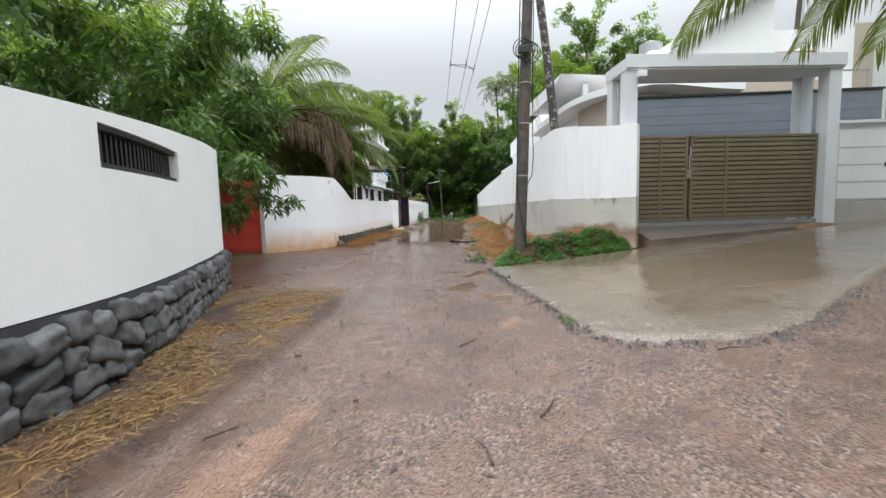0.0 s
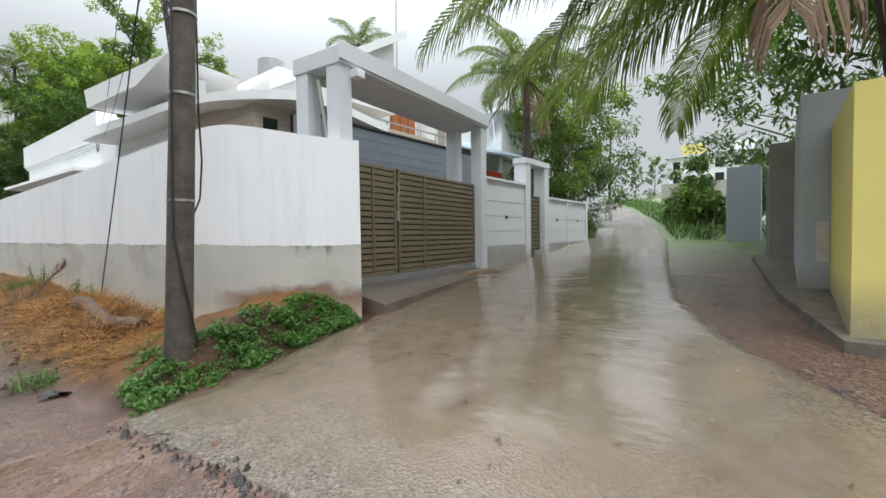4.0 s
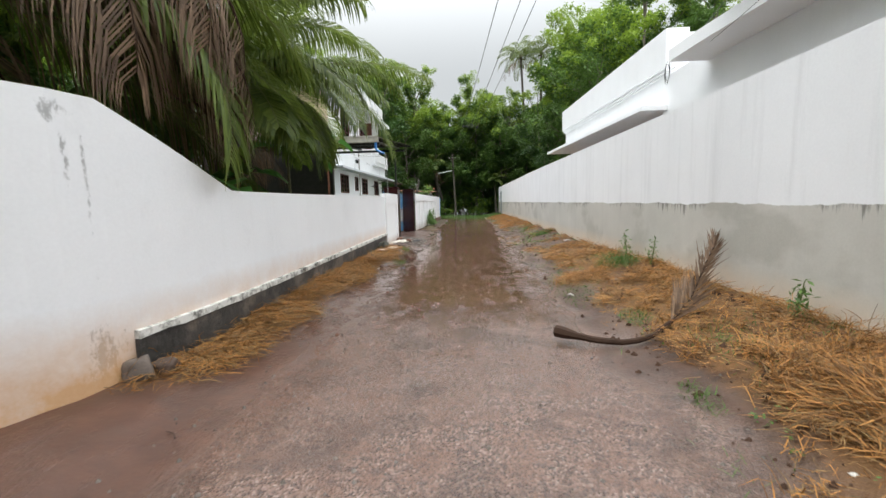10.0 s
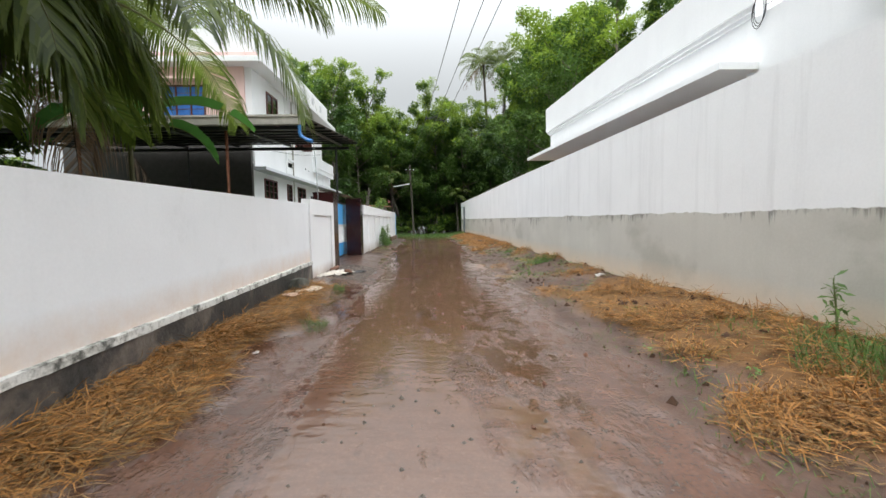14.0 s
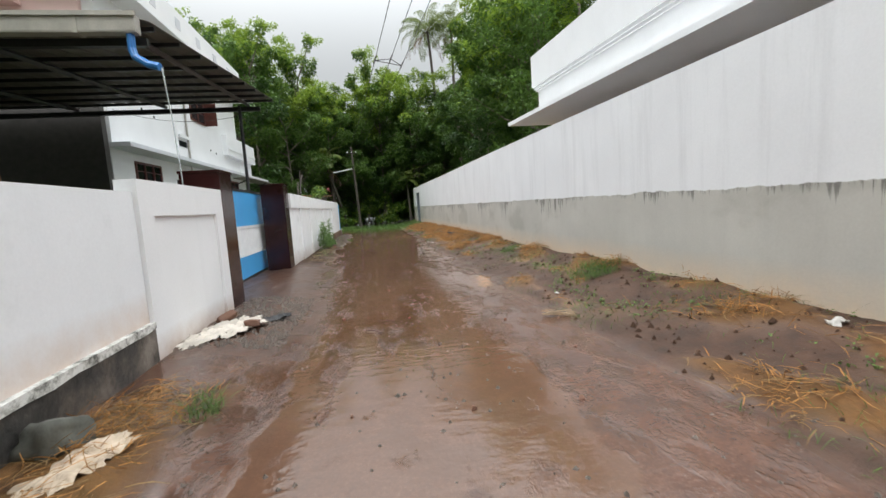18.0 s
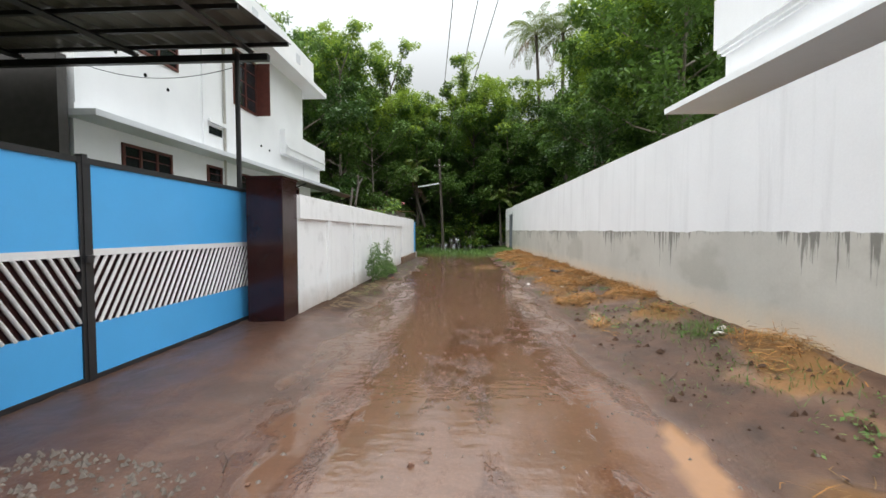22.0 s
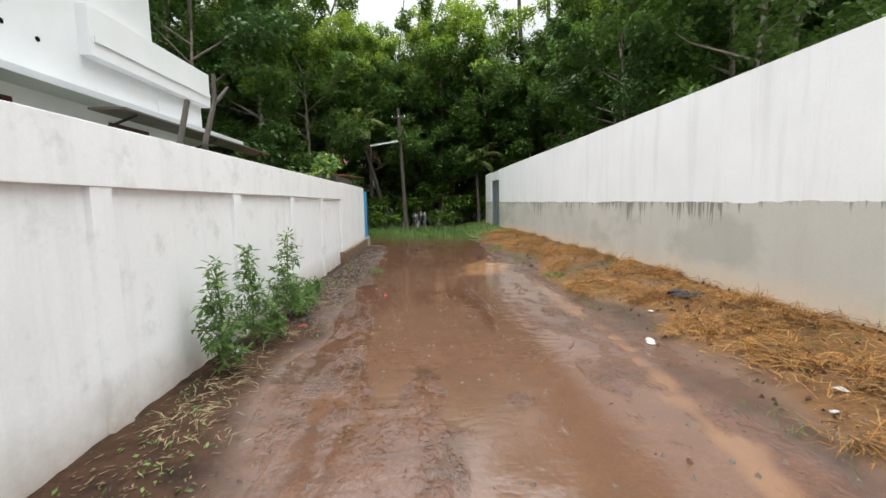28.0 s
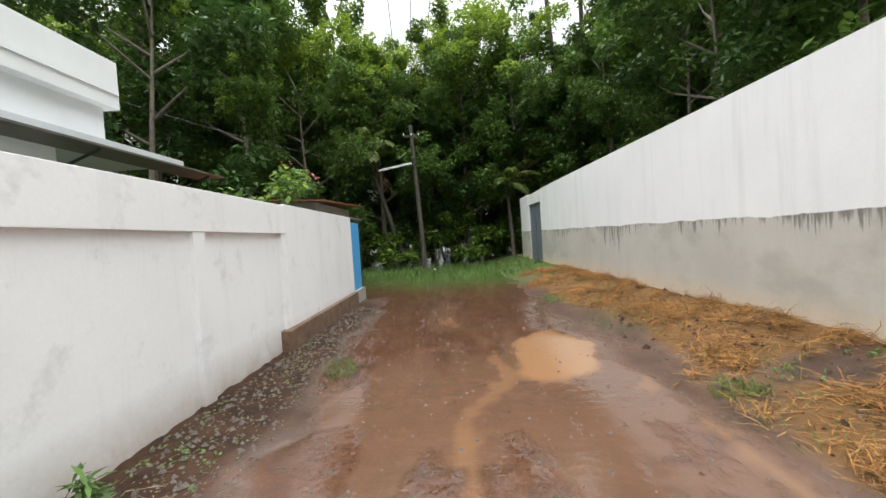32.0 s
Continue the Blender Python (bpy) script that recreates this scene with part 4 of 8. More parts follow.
# blue sliding gate
blue_gate = thing("blue_gate", "closed sky blue sheet gate with a band of slanting white bars", "gate", (-4.62, 32.4, 0.05))
GL = 5.4
for y0, y1 in ((0.0, 1.76), (1.82, GL)):
    leaf_w = y1 - y0
    part("upper_sheet", box(-0.012, 0.012, y0 + 0.04, y1 - 0.04, 1.42, 2.27), BLUE, blue_gate, "sky blue sheet")
    part("lower_sheet", box(-0.012, 0.012, y0 + 0.04, y1 - 0.04, 0.14, 0.66), BLUE, blue_gate, "sky blue sheet")
    # added dark sheet: stands in for the porch's shade seen between the bars
    part("mesh_back", box(-0.03, -0.022, y0 + 0.04, y1 - 0.04, 0.662, 1.348), MAROON, blue_gate, "added dark sheet standing in for the shaded porch behind the bars")
    part("band", box(-0.018, 0.018, y0 + 0.04, y1 - 0.04, 1.35, 1.42), WHITE_IRON, blue_gate, "white painted band")
    for z0, z1 in ((0.07, 0.14), (2.27, 2.33)):
        part("rail", box(-0.025, 0.025, y0, y1, z0, z1), BLACK_IRON, blue_gate, "black rail")
    for yy in (y0, y1 - 0.04):
        part("stile", box(-0.03, 0.03, yy, yy + 0.04, 0.07, 2.33), BLACK_IRON, blue_gate, "black stile")
    k = 0
    s = y0 - 0.4
    while s < y1 - 0.05:
        a, b_ = s, s + 0.42
        z0_, z1_ = 0.66, 1.35
        if a < y0 + 0.04:
            z0_ += (y0 + 0.04 - a) / 0.42 * 0.69
            a = y0 + 0.04
        if b_ > y1 - 0.04:
            z1_ -= (b_ - y1 + 0.04) / 0.42 * 0.69
            b_ = y1 - 0.04
        if b_ - a > 0.03:
            if y0 == 0.0:
                a, b_ = y1 - a, y1 - b_
            part("bar", tube([(0.004, a, z0_), (0.004, b_, z1_)], 0.017, 6), WHITE_IRON, blue_gate, "white slanting bar")
        s += 0.105
part("mullion", box(-0.04, 0.04, 1.76, 1.82, 0.0, 2.36), BLACK_IRON, blue_gate, "black meeting stile")
part("bolt", box(0.04, 0.07, 1.75, 1.83, 1.28, 1.36, 0.01), BLACK_IRON, blue_gate, "black bolt")
part("track", box(-0.05, 0.05, -0.1, GL + 0.1, -0.06, 0.02), BLACK_IRON, blue_gate, "black floor rail")
for yy in (1.5, 4.9):
    part("wheel", tube([(0.02, yy, 0.05), (0.06, yy, 0.05)], 0.05, 12), BLACK_IRON, blue_gate, "black roller")

# second west wall with pilasters and a coping band
wx = -3.80
wall_w2 = mesh_ob("wall_west_far", box(wx - 0.18, wx - 0.045, 37.66, 54.4, -0.2, 2.28), WALL_STAINED)
tagged(wall_w2, "white boundary wall with pilasters and a broad coping band, stained at the foot", "wall", kind="structure")
part("coping_band", box(wx - 0.2, wx + 0.01, 37.662, 50.18, 1.88, 2.31, 0.008), WALL_STAINED, wall_w2)
part("plain_length", box(wx - 0.2, wx + 0.01, 50.182, 54.42, -0.2, 2.33, 0.008), WALL_STAINED, wall_w2)
for k in range(6):
    yc = 39.35 + 2.15 * k
    part("pilaster", box(wx - 0.05, wx + 0.002, yc - 0.10, yc + 0.10, -0.2, 1.879), WALL_STAINED, wall_w2)
part("footing", box(wx - 0.1, wx + 0.10, 49.86, 54.4, -0.2, 0.46, 0.02), simple("mossy_footing", (0.16, 0.10, 0.065), 0.8, 0.5), wall_w2, "brown mossy footing")
door_blue = thing("door_1", "closed sky blue steel door in the far wall", "door", (wx, 54.45, 0.46), kind="structure")
part("leaf", box(-0.06, -0.02, 0.02, 1.0, 0.0, 1.75), BLUE, door_blue)
part("door_frame", box(-0.1, 0.0, 1.0, 1.08, -0.5, 1.85), BLACK_IRON, door_blue)
part("step", box(-0.3, 0.05, -0.04, 1.1, -0.6, -0.004), CEMENT, door_blue)
wall_w3 = mesh_ob("wall_west_last", box(-8.0, wx - 0.2, 55.53, 55.7, -0.2, 2.2), WALL_STAINED)
tagged(wall_w3, "last white length of wall past the blue door", "wall", kind="structure")

# grey door at the far end of the east wall
ex = wall_east_x(64)
door_grey = thing("door_2", "closed grey steel door in the white wall", "door", (ex + 0.08, 62.5, 0.25), kind="structure")
part("leaf", box(0.0, 0.04, 0.03, 2.57, 0.1, 2.72), GREY_BOARD, door_grey)
for yy in (0.03, 1.28, 2.5):
    part("stile", box(-0.03, 0.0, yy, yy + 0.06, 0.1, 2.72), GREY_BOARD, door_grey)

# ---- house parts ----
def window_part(parent, face, a0, a1, z0, z1, at, panes=2, glass=None, wood=None, open_leaf=False):
    """A framed window set 6 cm into a face that looks along +x (face 'x') or -y (face 'y')."""
    glass, wood = glass or GLASS_DARK, wood or WINDOW_WOOD

    def bx(u0, u1, d0, d1, z0_, z1_):
        return box(at + d0, at + d1, u0, u1, z0_, z1_) if face == "x" else box(u0, u1, at - d1, at - d0, z0_, z1_)

    w = part("window", bx(a0 + 0.07, a1 - 0.07, 0.004, 0.012, z0 + 0.07, z1 - 0.07), glass, parent)
    t = 0.07
    for u0, u1, c0, c1 in ((a0, a1, z0, z0 + t), (a0, a1, z1 - t, z1), (a0, a0 + t, z0 + t, z1 - t), (a1 - t, a1, z0 + t, z1 - t)):
        part("frame", bx(u0, u1, 0.0, 0.05, c0, c1), wood, w)
    for k in range(1, panes):
        u = a0 + (a1 - a0) * k / panes
        part("mullion", bx(u - 0.03, u + 0.03, 0.006, 0.05, z0 + t, z1 - t), wood, w)
    for k in range(1, 4):
        zz = z0 + (z1 - z0) * k / 4
        part("bar", bx(a0 + t, a1 - t, 0.008, 0.028, zz - 0.012, zz + 0.012), wood, w)
    if open_leaf:
        leaf = box(at, at + 0.55, a1 - 0.02, a1 + 0.02, z0, z1) if face == "x" else box(a1 - 0.02, a1 + 0.02, at - 0.5, at, z0, z1)
        part("shutter", leaf, wood, w, "open wooden shutter")
    return w


# ---- white house behind the east wall ----
he = thing("white_house_east", "large white modern house with flat overhanging slabs and beige cladding", "house")


def east_block(name, x_near, depth, y0, y1, z0, z1, label=""):
    """A length of the house along the lane: its face draws nearer to the lane as it goes, its levels rise a little."""
    def zz(v):
        return lambda x, y: v + 0.019 * (y - 27.6)
    k = -0.033
    pts = [(x_near + k * (y0 - 27.6), y0), (x_near + depth, y0), (x_near + depth, y1), (x_near + k * (y1 - 27.6), y1)]
    return part(name, prism(pts, zz(z0), zz(z1)), HOUSE_WHITE, he, label)


east_block("far_wall", 5.86, 8, 27.6, 40.9, 4.602, 6.9)
part("ground_floor", box(6.35, 14, 27.62, 40.88, 0.3, 4.43), HOUSE_WHITE, he)
east_block("parapet", 5.68, 0.7, 27.4, 41.1, 5.80, 6.98)
east_block("moulding", 5.74, 0.4, 27.45, 41.05, 5.70, 5.80)
east_block("moulding", 5.80, 0.3, 27.5, 41.0, 5.62, 5.70)
east_block("sunshade_slab", 4.90, 1.9, 27.25, 41.85, 4.46, 4.60)
for y0 in (29, 32.2, 35.4, 38.4):
    w = part("window", box(6.325, 6.348, y0, y0 + 1.6, 3.0, 4.35), GLASS_DARK, he)
    for yy in (y0, y0 + 0.77, y0 + 1.53):
        part("frame", box(6.28, 6.324, yy, yy + 0.07, 3.0, 4.35), WINDOW_WOOD, w)
    part("frame", box(6.28, 6.324, y0, y0 + 1.6, 4.28, 4.35), WINDOW_WOOD, w)

# near block: white wall, then beige boards round the corner, under one broad slab
part("near_wall", box(5.72, 13, 18.2, 27.6, 0.3, 5.5), HOUSE_WHITE, he)
part("corner_wall", box(5.6, 12, 14.6, 18.2, 0.3, 4.9), BEIGE, he)
for k in range(9):
    z0 = 2.9 + k * 0.23
    part("board", box(5.575, 5.6, 14.62, 18.18, z0, z0 + 0.222), BEIGE, he)
    part("board", box(5.575, 9.2, 14.575, 14.6, z0, z0 + 0.222), BEIGE, he)
w = part("window", box(6.55, 7.4, 14.55, 14.574, 3.75, 4.55), GLASS_DARK, he)
part("frame", box(6.5, 6.56, 14.52, 14.572, 3.7, 4.6), WINDOW_WOOD, w)
part("frame", box(7.38, 7.44, 14.52, 14.572, 3.7, 4.6), WINDOW_WOOD, w)
w = part("window", box(5.8, 6.15, 14.55, 14.574, 3.95, 4.4), GLASS_DARK, he)
part("wall_lamp", box(5.72, 5.80, 14.47, 14.574, 3.45, 3.62, 0.01), BLACK_IRON, he, "small black wall lamp")
edge = [(4.70, 24.9), (4.76, 22), (4.85, 19.5), (4.93, 17.2), (4.99, 15.6), (5.2, 14.7), (5.7, 14.1), (6.5, 13.75), (7.6, 13.65), (8.6, 13.8), (9.2, 14.0)]
edge = smooth_line(edge, 0.4)


def slab_low(x, y):
    return 4.48 + 0.5 * sstep(12.5, 18.5, y) + 0.22 * sstep(18, 25, y) + 0.2 * math.exp(-((x - 6.6) / 1.2) ** 2) * sstep(16, 14, y)


bm = bmesh.new()
rows = []
for x, y in edge:
    ix, iy = (6.3, max(y, 16.0)) if x < 6.3 else (min(x, 9.2), 16.0)
    lo = slab_low(x, y)
    hi = lo + 0.2 + 0.1 * sstep(17, 25, y)
    rows.append([bm.verts.new(q) for q in ((x, y, lo), (x, y, hi), (ix, iy, hi), (ix, iy, lo))])
for r0, r1 in zip(rows, rows[1:]):
    for k in range(4):
        if (r0[k].co - r1[k].co).length > 1e-5 or (r0[(k + 1) % 4].co - r1[(k + 1) % 4].co).length > 1e-5:
            bm.faces.new((r0[k], r1[k], r1[(k + 1) % 4], r0[(k + 1) % 4]))
bm.faces.new(rows[0])
bm.faces.new(rows[-1][::-1])
bmesh.ops.recalc_face_normals(bm, faces=bm.faces)
part("curved_slab", bm, HOUSE_WHITE, he)
# raised roof over the near block: a pointed visor whose soffit slopes back
bm = bmesh.new()
q = [bm.verts.new(p) for p in ((4.6, 16.6, 6.0), (4.28, 22.4, 6.33), (4.33, 22.4, 5.80), (4.52, 18.6, 5.66), (6.3, 16.6, 5.86), (8.6, 22.4, 6.33), (6.3, 18.6, 5.66), (8.6, 22.4, 5.80))]
for f in ((0, 3, 2, 1), (0, 4, 6, 3), (3, 6, 7, 2), (0, 1, 5, 4), (4, 5, 7, 6), (1, 2, 7, 5)):
    bm.faces.new([q[i] for i in f])
bmesh.ops.recalc_face_normals(bm, faces=bm.faces)
part("roof_visor", bm, HOUSE_WHITE, he)
part("recess_wall", box(5.73, 8.59, 18.7, 22.3, 5.35, 5.68), HOUSE_WHITE, he)
part("pillar", box(5.5, 5.7, 17.2, 17.45, 5.0, 5.8), HOUSE_WHITE, he)
part("upper_wall", box(7.9, 13.0, 17.4, 27.5, 4.0, 6.9, 0.01), HOUSE_WHITE, he)
# tall front block under a roof that climbs away from the lane
def across(prof, y0, y1):
    """A block with an x-z outline, running from y0 to y1."""
    bm = bmesh.new()
    a = [bm.verts.new((x, y0, z)) for x, z in prof]
    b2 = [bm.verts.new((x, y1, z)) for x, z in prof]
    for i in range(len(prof)):
        bm.faces.new((a[i], a[(i + 1) % len(prof)], b2[(i + 1) % len(prof)], b2[i]))
    bm.faces.new(a[::-1])
    bm.faces.new(b2)
    bmesh.ops.recalc_face_normals(bm, faces=bm.faces)
    return bm


part("front_block", across([(8.7, 0.3), (14.9, 0.3), (14.9, 6.9), (10.75, 6.9), (10.7, 8.0), (8.7, 6.75)], 16.1, 24), HOUSE_WHITE, he)
part("gable", across([(6.3, 4.9), (8.9, 4.9), (8.9, 5.6), (10.7, 5.6), (10.7, 7.96), (6.3, 5.30)], 15.2, 16.097), HOUSE_WHITE, he)
part("roof_rim", across([(6.1, 5.14), (10.85, 7.99), (10.85, 8.25), (6.1, 5.40)], 14.75, 16.098), HOUSE_WHITE, he, "white projecting rim of the sloping roof")
part("pier", box(13.4, 14.3, 15.95, 16.1, 0.3, 6.95), BEIGE, he, "beige stone clad pier")
part("pier", box(12.75, 13.39, 15.6, 16.1, 0.3, 6.9), HOUSE_WHITE, he)
ow = part("wood_screen", box(11.35, 12.6, 16.03, 16.08, 5.0, 6.2), ORANGE_WOOD, he, "varnished wooden window screen")
for k in range(3):
    part("louvre", box(11.38 + k * 0.41, 11.74 + k * 0.41, 16.0, 16.03, 5.05, 6.15), ORANGE_WOOD, ow)
part("balcony_slab", box(9.3, 13.4, 15.0, 16.09, 4.25, 4.42), HOUSE_WHITE, he)
part("railing", box(9.3, 13.4, 15.00, 15.03, 5.22, 5.27), STEEL, he, "steel handrail")
for k in range(6):
    part("baluster", tube([(9.35 + k * 0.8, 15.015, 4.42), (9.35 + k * 0.8, 15.015, 5.22)], 0.02, 6), STEEL, he)
mast = thing("roof_mast", "thin grey steel mast on the roof", "mast", (13.2, 17.5, 6.9))
part("pole", tube([(0, 0, 0), (0, 0, 8.4)], 0.035, 6), STEEL, mast)
tank = thing("water_tank", "round steel water tank on the flat roof", "water tank", (8.6, 19.0, 6.9))
part("drum", tube([(0, 0, 0), (0, 0, 0.75)], 0.42, 20), STEEL, tank, smooth=False)
part("lid", tube([(0, 0, 0.75), (0, 0, 0.85)], [0.42, 0.2], 20), STEEL, tank)
loop_cable = thing("coiled_cable", "loose coil of black cable hanging on the white wall", "cable", (5.69, 27.2, 5.62))
for k in range(3):
    part("coil", tube([(-0.02, 0.16 * math.cos(t) + 0.03 * k, 0.30 * math.sin(t) - 0.04 * k) for t in [i * 0.4 for i in range(17)]], 0.008, 4), WIRE, loop_cable)

# ---- street front: portal, gate, fence ----
portal = thing("gate_portal", "pale grey concrete portal over the driveway gate", "gateway", (4.54, 10.22, 0), 6)
for x0, x1 in ((0.0, 0.24), (4.33, 4.6)):
    part("leg", box(x0, x1, 0.0, 0.26, 0.2, 4.1), HOUSE_GREY, portal)
    part("leg", box(x0, x1, 0.66, 0.92, 0.2, 4.1), HOUSE_GREY, portal)
part("beam", box(-0.02, 4.63, -0.03, 0.96, 4.1, 4.34, 0.01), HOUSE_GREY, portal)
part("rim", box(-0.03, 4.64, -0.06, -0.02, 4.14, 4.40, 0.01), HOUSE_GREY, portal)
part("pipe", tube([(0.05, 0.30, 3.0), (0.05, 0.48, 3.95), (0.2, 0.48, 4.05)], 0.025, 8), GUTTER, portal, "pale conduit pipe")
part("sensor", box(0.2, 0.36, -0.16, 0.0, 3.94, 4.06, 0.015), LAMP_WHITE, portal, "small white camera housing")

gate = thing("driveway_gate", "closed bronze steel gate of horizontal slats", "gate", (4.82, 10.44, 0.95), 6)
for y0, y1 in ((0.0, 1.14), (1.2, 4.0)):
    for zz in (0.06, 1.80):
        part("rail", box(y0, y1, -0.025, 0.025, zz, zz + 0.05), BRONZE, gate)
    for xx in (y0, y1 - 0.05):
        part("stile", box(xx, xx + 0.05, -0.025, 0.025, 0.06, 1.85), BRONZE, gate)
    for k in range(17):
        z0 = 0.125 + k * 0.099
        part("slat", box(y0 + 0.05, y1 - 0.05, -0.014, 0.012, z0, z0 + 0.074), BRONZE, gate)
part("mid_stile", box(0.52, 0.56, -0.04, -0.015, 0.1, 1.82), BRONZE, gate)
part("mid_stile", box(1.96, 2.0, -0.04, -0.015, 0.1, 1.82), BRONZE, gate)
part("lock", box(1.12, 1.2, -0.06, -0.02, 0.95, 1.12, 0.01), STEEL, gate, "steel lock")
part("chain", tube([(1.17, -0.04, 1.62), (1.19, -0.06, 1.5), (1.15, -0.05, 1.4), (1.17, -0.04, 1.12)], 0.012, 5), STEEL, gate, "steel chain")
part("sheet_back", box(0.02, 3.97, 0.03, 0.04, 0.1, 1.82), BLACK_IRON, gate, "dark sheet behind the slats")
part("floor_rail", box(-0.03, 4.03, -0.04, 0.04, -0.06, 0.02), STEEL, gate)
apron = mesh_ob("driveway", prism([(4.9, 9.75), (8.9, 10.35), (8.9, 11.3), (4.9, 11.3)], 0.2, lambda x, y: 0.66 + 0.26 * sstep(9.7, 10.6, y)), simple("wet_brown_cement", (0.135, 0.108, 0.085), 0.28, 0.4, 2.0))
tagged(apron, "wet cement driveway ramp before the gate", "driveway", kind="structure")

screen = thing("grey_screen", "slate grey screen of horizontal boards behind the gate", "screen wall", (0, 0, 0))
for k in range(5):
    part("board", box(5.7, 12.0, 13.0, 13.04, 3.0 + k * 0.235, 3.228 + k * 0.235), GREY_BOARD, screen)
part("core", box(5.7, 12.0, 13.045, 13.2, 0.3, 4.18), GREY_BOARD, screen)
part("coping", box(5.68, 12.02, 12.96, 13.22, 4.182, 4.23), BLACK_IRON, screen, "dark coping")

FENCE_WHITE = plaster("white_fence_panels", (0.70, 0.71, 0.73), 0.2, (0.9, 0.5), (0.35, 0.28, 0.2))
front = mesh_ob("wall_front", box(9.2, 11.25, 10.85, 11.02, 0.3, 2.98), FENCE_WHITE)
tagged(front, "white grooved panel wall along the side road", "wall", kind="structure")
front2 = mesh_ob("wall_front_far", box(12.75, 16.3, 10.95, 11.12, 0.3, 2.72), FENCE_WHITE)
tagged(front2, "white grooved panel wall with piers along the side road", "wall", kind="structure")
for par, x0, x1, y, top in ((front, 9.22, 11.2, 10.85, 2.8), (front2, 12.8, 14.4, 10.95, 2.56), (front2, 14.6, 16.1, 10.95, 2.56)):
    k = 0
    zz = 1.38
    while zz < top - 0.1:
        part("panel", box(x0, x1, y - 0.035, y, zz, min(zz + 0.345, top)), FENCE_WHITE, par)
        zz += 0.365
    part("foot", box(x0 - 0.02, x1 + 0.02, y - 0.05, y - 0.002, 0.3, 1.33), CEMENT, par, "bare cement foot")
    m_ = (x0 + x1) / 2
    part("letter_slot", box(m_ - 0.05, m_ + 0.05, y - 0.05, y - 0.036, 2.05, 2.13), BLACK_IRON, par, "small black fitting")
part("coping", box(9.18, 11.27, 10.78, 11.05, 2.981, 3.04), FENCE_WHITE, front)
part("coping", box(12.73, 16.34, 10.88, 11.15, 2.721, 2.78), FENCE_WHITE, front2)
part("pier", box(14.4, 14.6, 10.9, 10.948, 0.3, 2.72), FENCE_WHITE, front2)
part("pier", box(16.1, 16.32, 10.9, 10.948, 0.3, 2.72), FENCE_WHITE, front2)
wicket = thing("wicket_gate", "narrow white framed gateway with a dark slatted gate", "gateway", (0, 0, 0))
for x0 in (11.25, 12.45):
    part("post", box(x0, x0 + 0.3, 10.8, 11.15, 0.3, 3.6), FENCE_WHITE, wicket)
part("lintel", box(11.22, 12.78, 10.78, 11.17, 3.6, 3.75, 0.008), FENCE_WHITE, wicket)
wg = part("gate_leaf", box(11.56, 12.44, 10.97, 10.99, 1.2, 2.75), BLACK_IRON, wicket)
for k in range(13):
    part("slat", box(11.58, 12.42, 10.945, 10.97, 1.24 + k * 0.115, 1.32 + k * 0.115), BRONZE, wg)

# ---- neighbour beyond the front fence ----
nb = thing("neighbour_house", "white neighbouring house with a pale blue sloping sheet roof", "house")
part("wall", box(19.7, 26, 16.5, 23, 0.5, 7.9), HOUSE_WHITE, nb)
part("porch_roof", prism([(15.0, 14.9), (20.2, 14.9), (20.2, 18.6), (15.0, 18.6)], lambda x, y: 5.0 + 0.36 * (y - 14.9) + 0.06 * (x - 15), lambda x, y: 5.07 + 0.36 * (y - 14.9) + 0.06 * (x - 15)), simple("pale_blue_roof_sheet", (0.38, 0.47, 0.58), 0.4, 0.1), nb, "pale blue sheet roof")
part("porch_wall", box(15.2, 19.69, 18.0, 18.5, 0.5, 6.1), CEMENT, nb)
for x0 in (15.3, 17.4):
    part("porch_post", box(x0, x0 + 0.14, 15.2, 15.34, 0.8, 5.1), HOUSE_WHITE, nb)
part("roof", box(19.4, 26.4, 16.0, 23.4, 7.9, 8.1, 0.01), HOUSE_WHITE, nb)
w = part("window", box(22.0, 23.1, 16.47, 16.498, 5.2, 6.4), GLASS_DARK, nb)
for x0 in (21.95, 22.5, 23.05):
    part("frame", box(x0, x0 + 0.07, 16.43, 16.47, 5.15, 6.45), WINDOW_WOOD, w)
part("sunshade", box(21.3, 24.2, 15.9, 16.5, 4.6, 4.7), HOUSE_WHITE, nb)
part("red_cloth", box(16.2, 17.35, 15.1, 15.2, 4.0, 4.4, 0.03), RED_GATE, nb, "red cloth over the porch rail")

# ---- across the side road: grey piers and yellow wall ----
GREY_PAINT = plaster("blue_grey_pier_paint", (0.36, 0.39, 0.43), 0.2, (0.7, 0.6), (0.20, 0.17, 0.13), blotch=0.1)
pier = thing("entrance_pier", "broad blue grey painted entrance pier with chipped paint", "pier", (0, 0, 0))
part("shaft", box(7.75, 9.9, 4.3, 5.15, 0.4, 3.35, 0.02), GREY_PAINT, pier)
part("chip", box(7.735, 7.749, 4.86, 4.98, 1.25, 1.75), TRASH_WHITE, pier, "bare white patch of plaster")
part("chip", box(8.1, 8.25, 5.151, 5.156, 1.55, 1.8), TRASH_WHITE, pier, "bare white patch of plaster")
yellow = mesh_ob("wall_yellow", box(5.75, 7.73, 3.95, 4.85, 0.2, 2.9), YELLOW)
tagged(yellow, "stained yellow painted wall behind the pier", "wall", kind="structure")
pier2 = thing("entrance_pier", "narrow grey entrance pier beside the wet road", "pier", (0, 0, 0))
part("shaft", box(10.3, 10.9, 4.7, 5.5, 0.4, 3.2, 0.02), CEMENT, pier2)
pier3 = thing("entrance_pier", "blue grey painted pier at the gateway", "pier", (0, 0, 0))
part("shaft", box(13.5, 14.4, 5.7, 6.4, 0.8, 3.25, 0.02), GREY_PAINT, pier3)
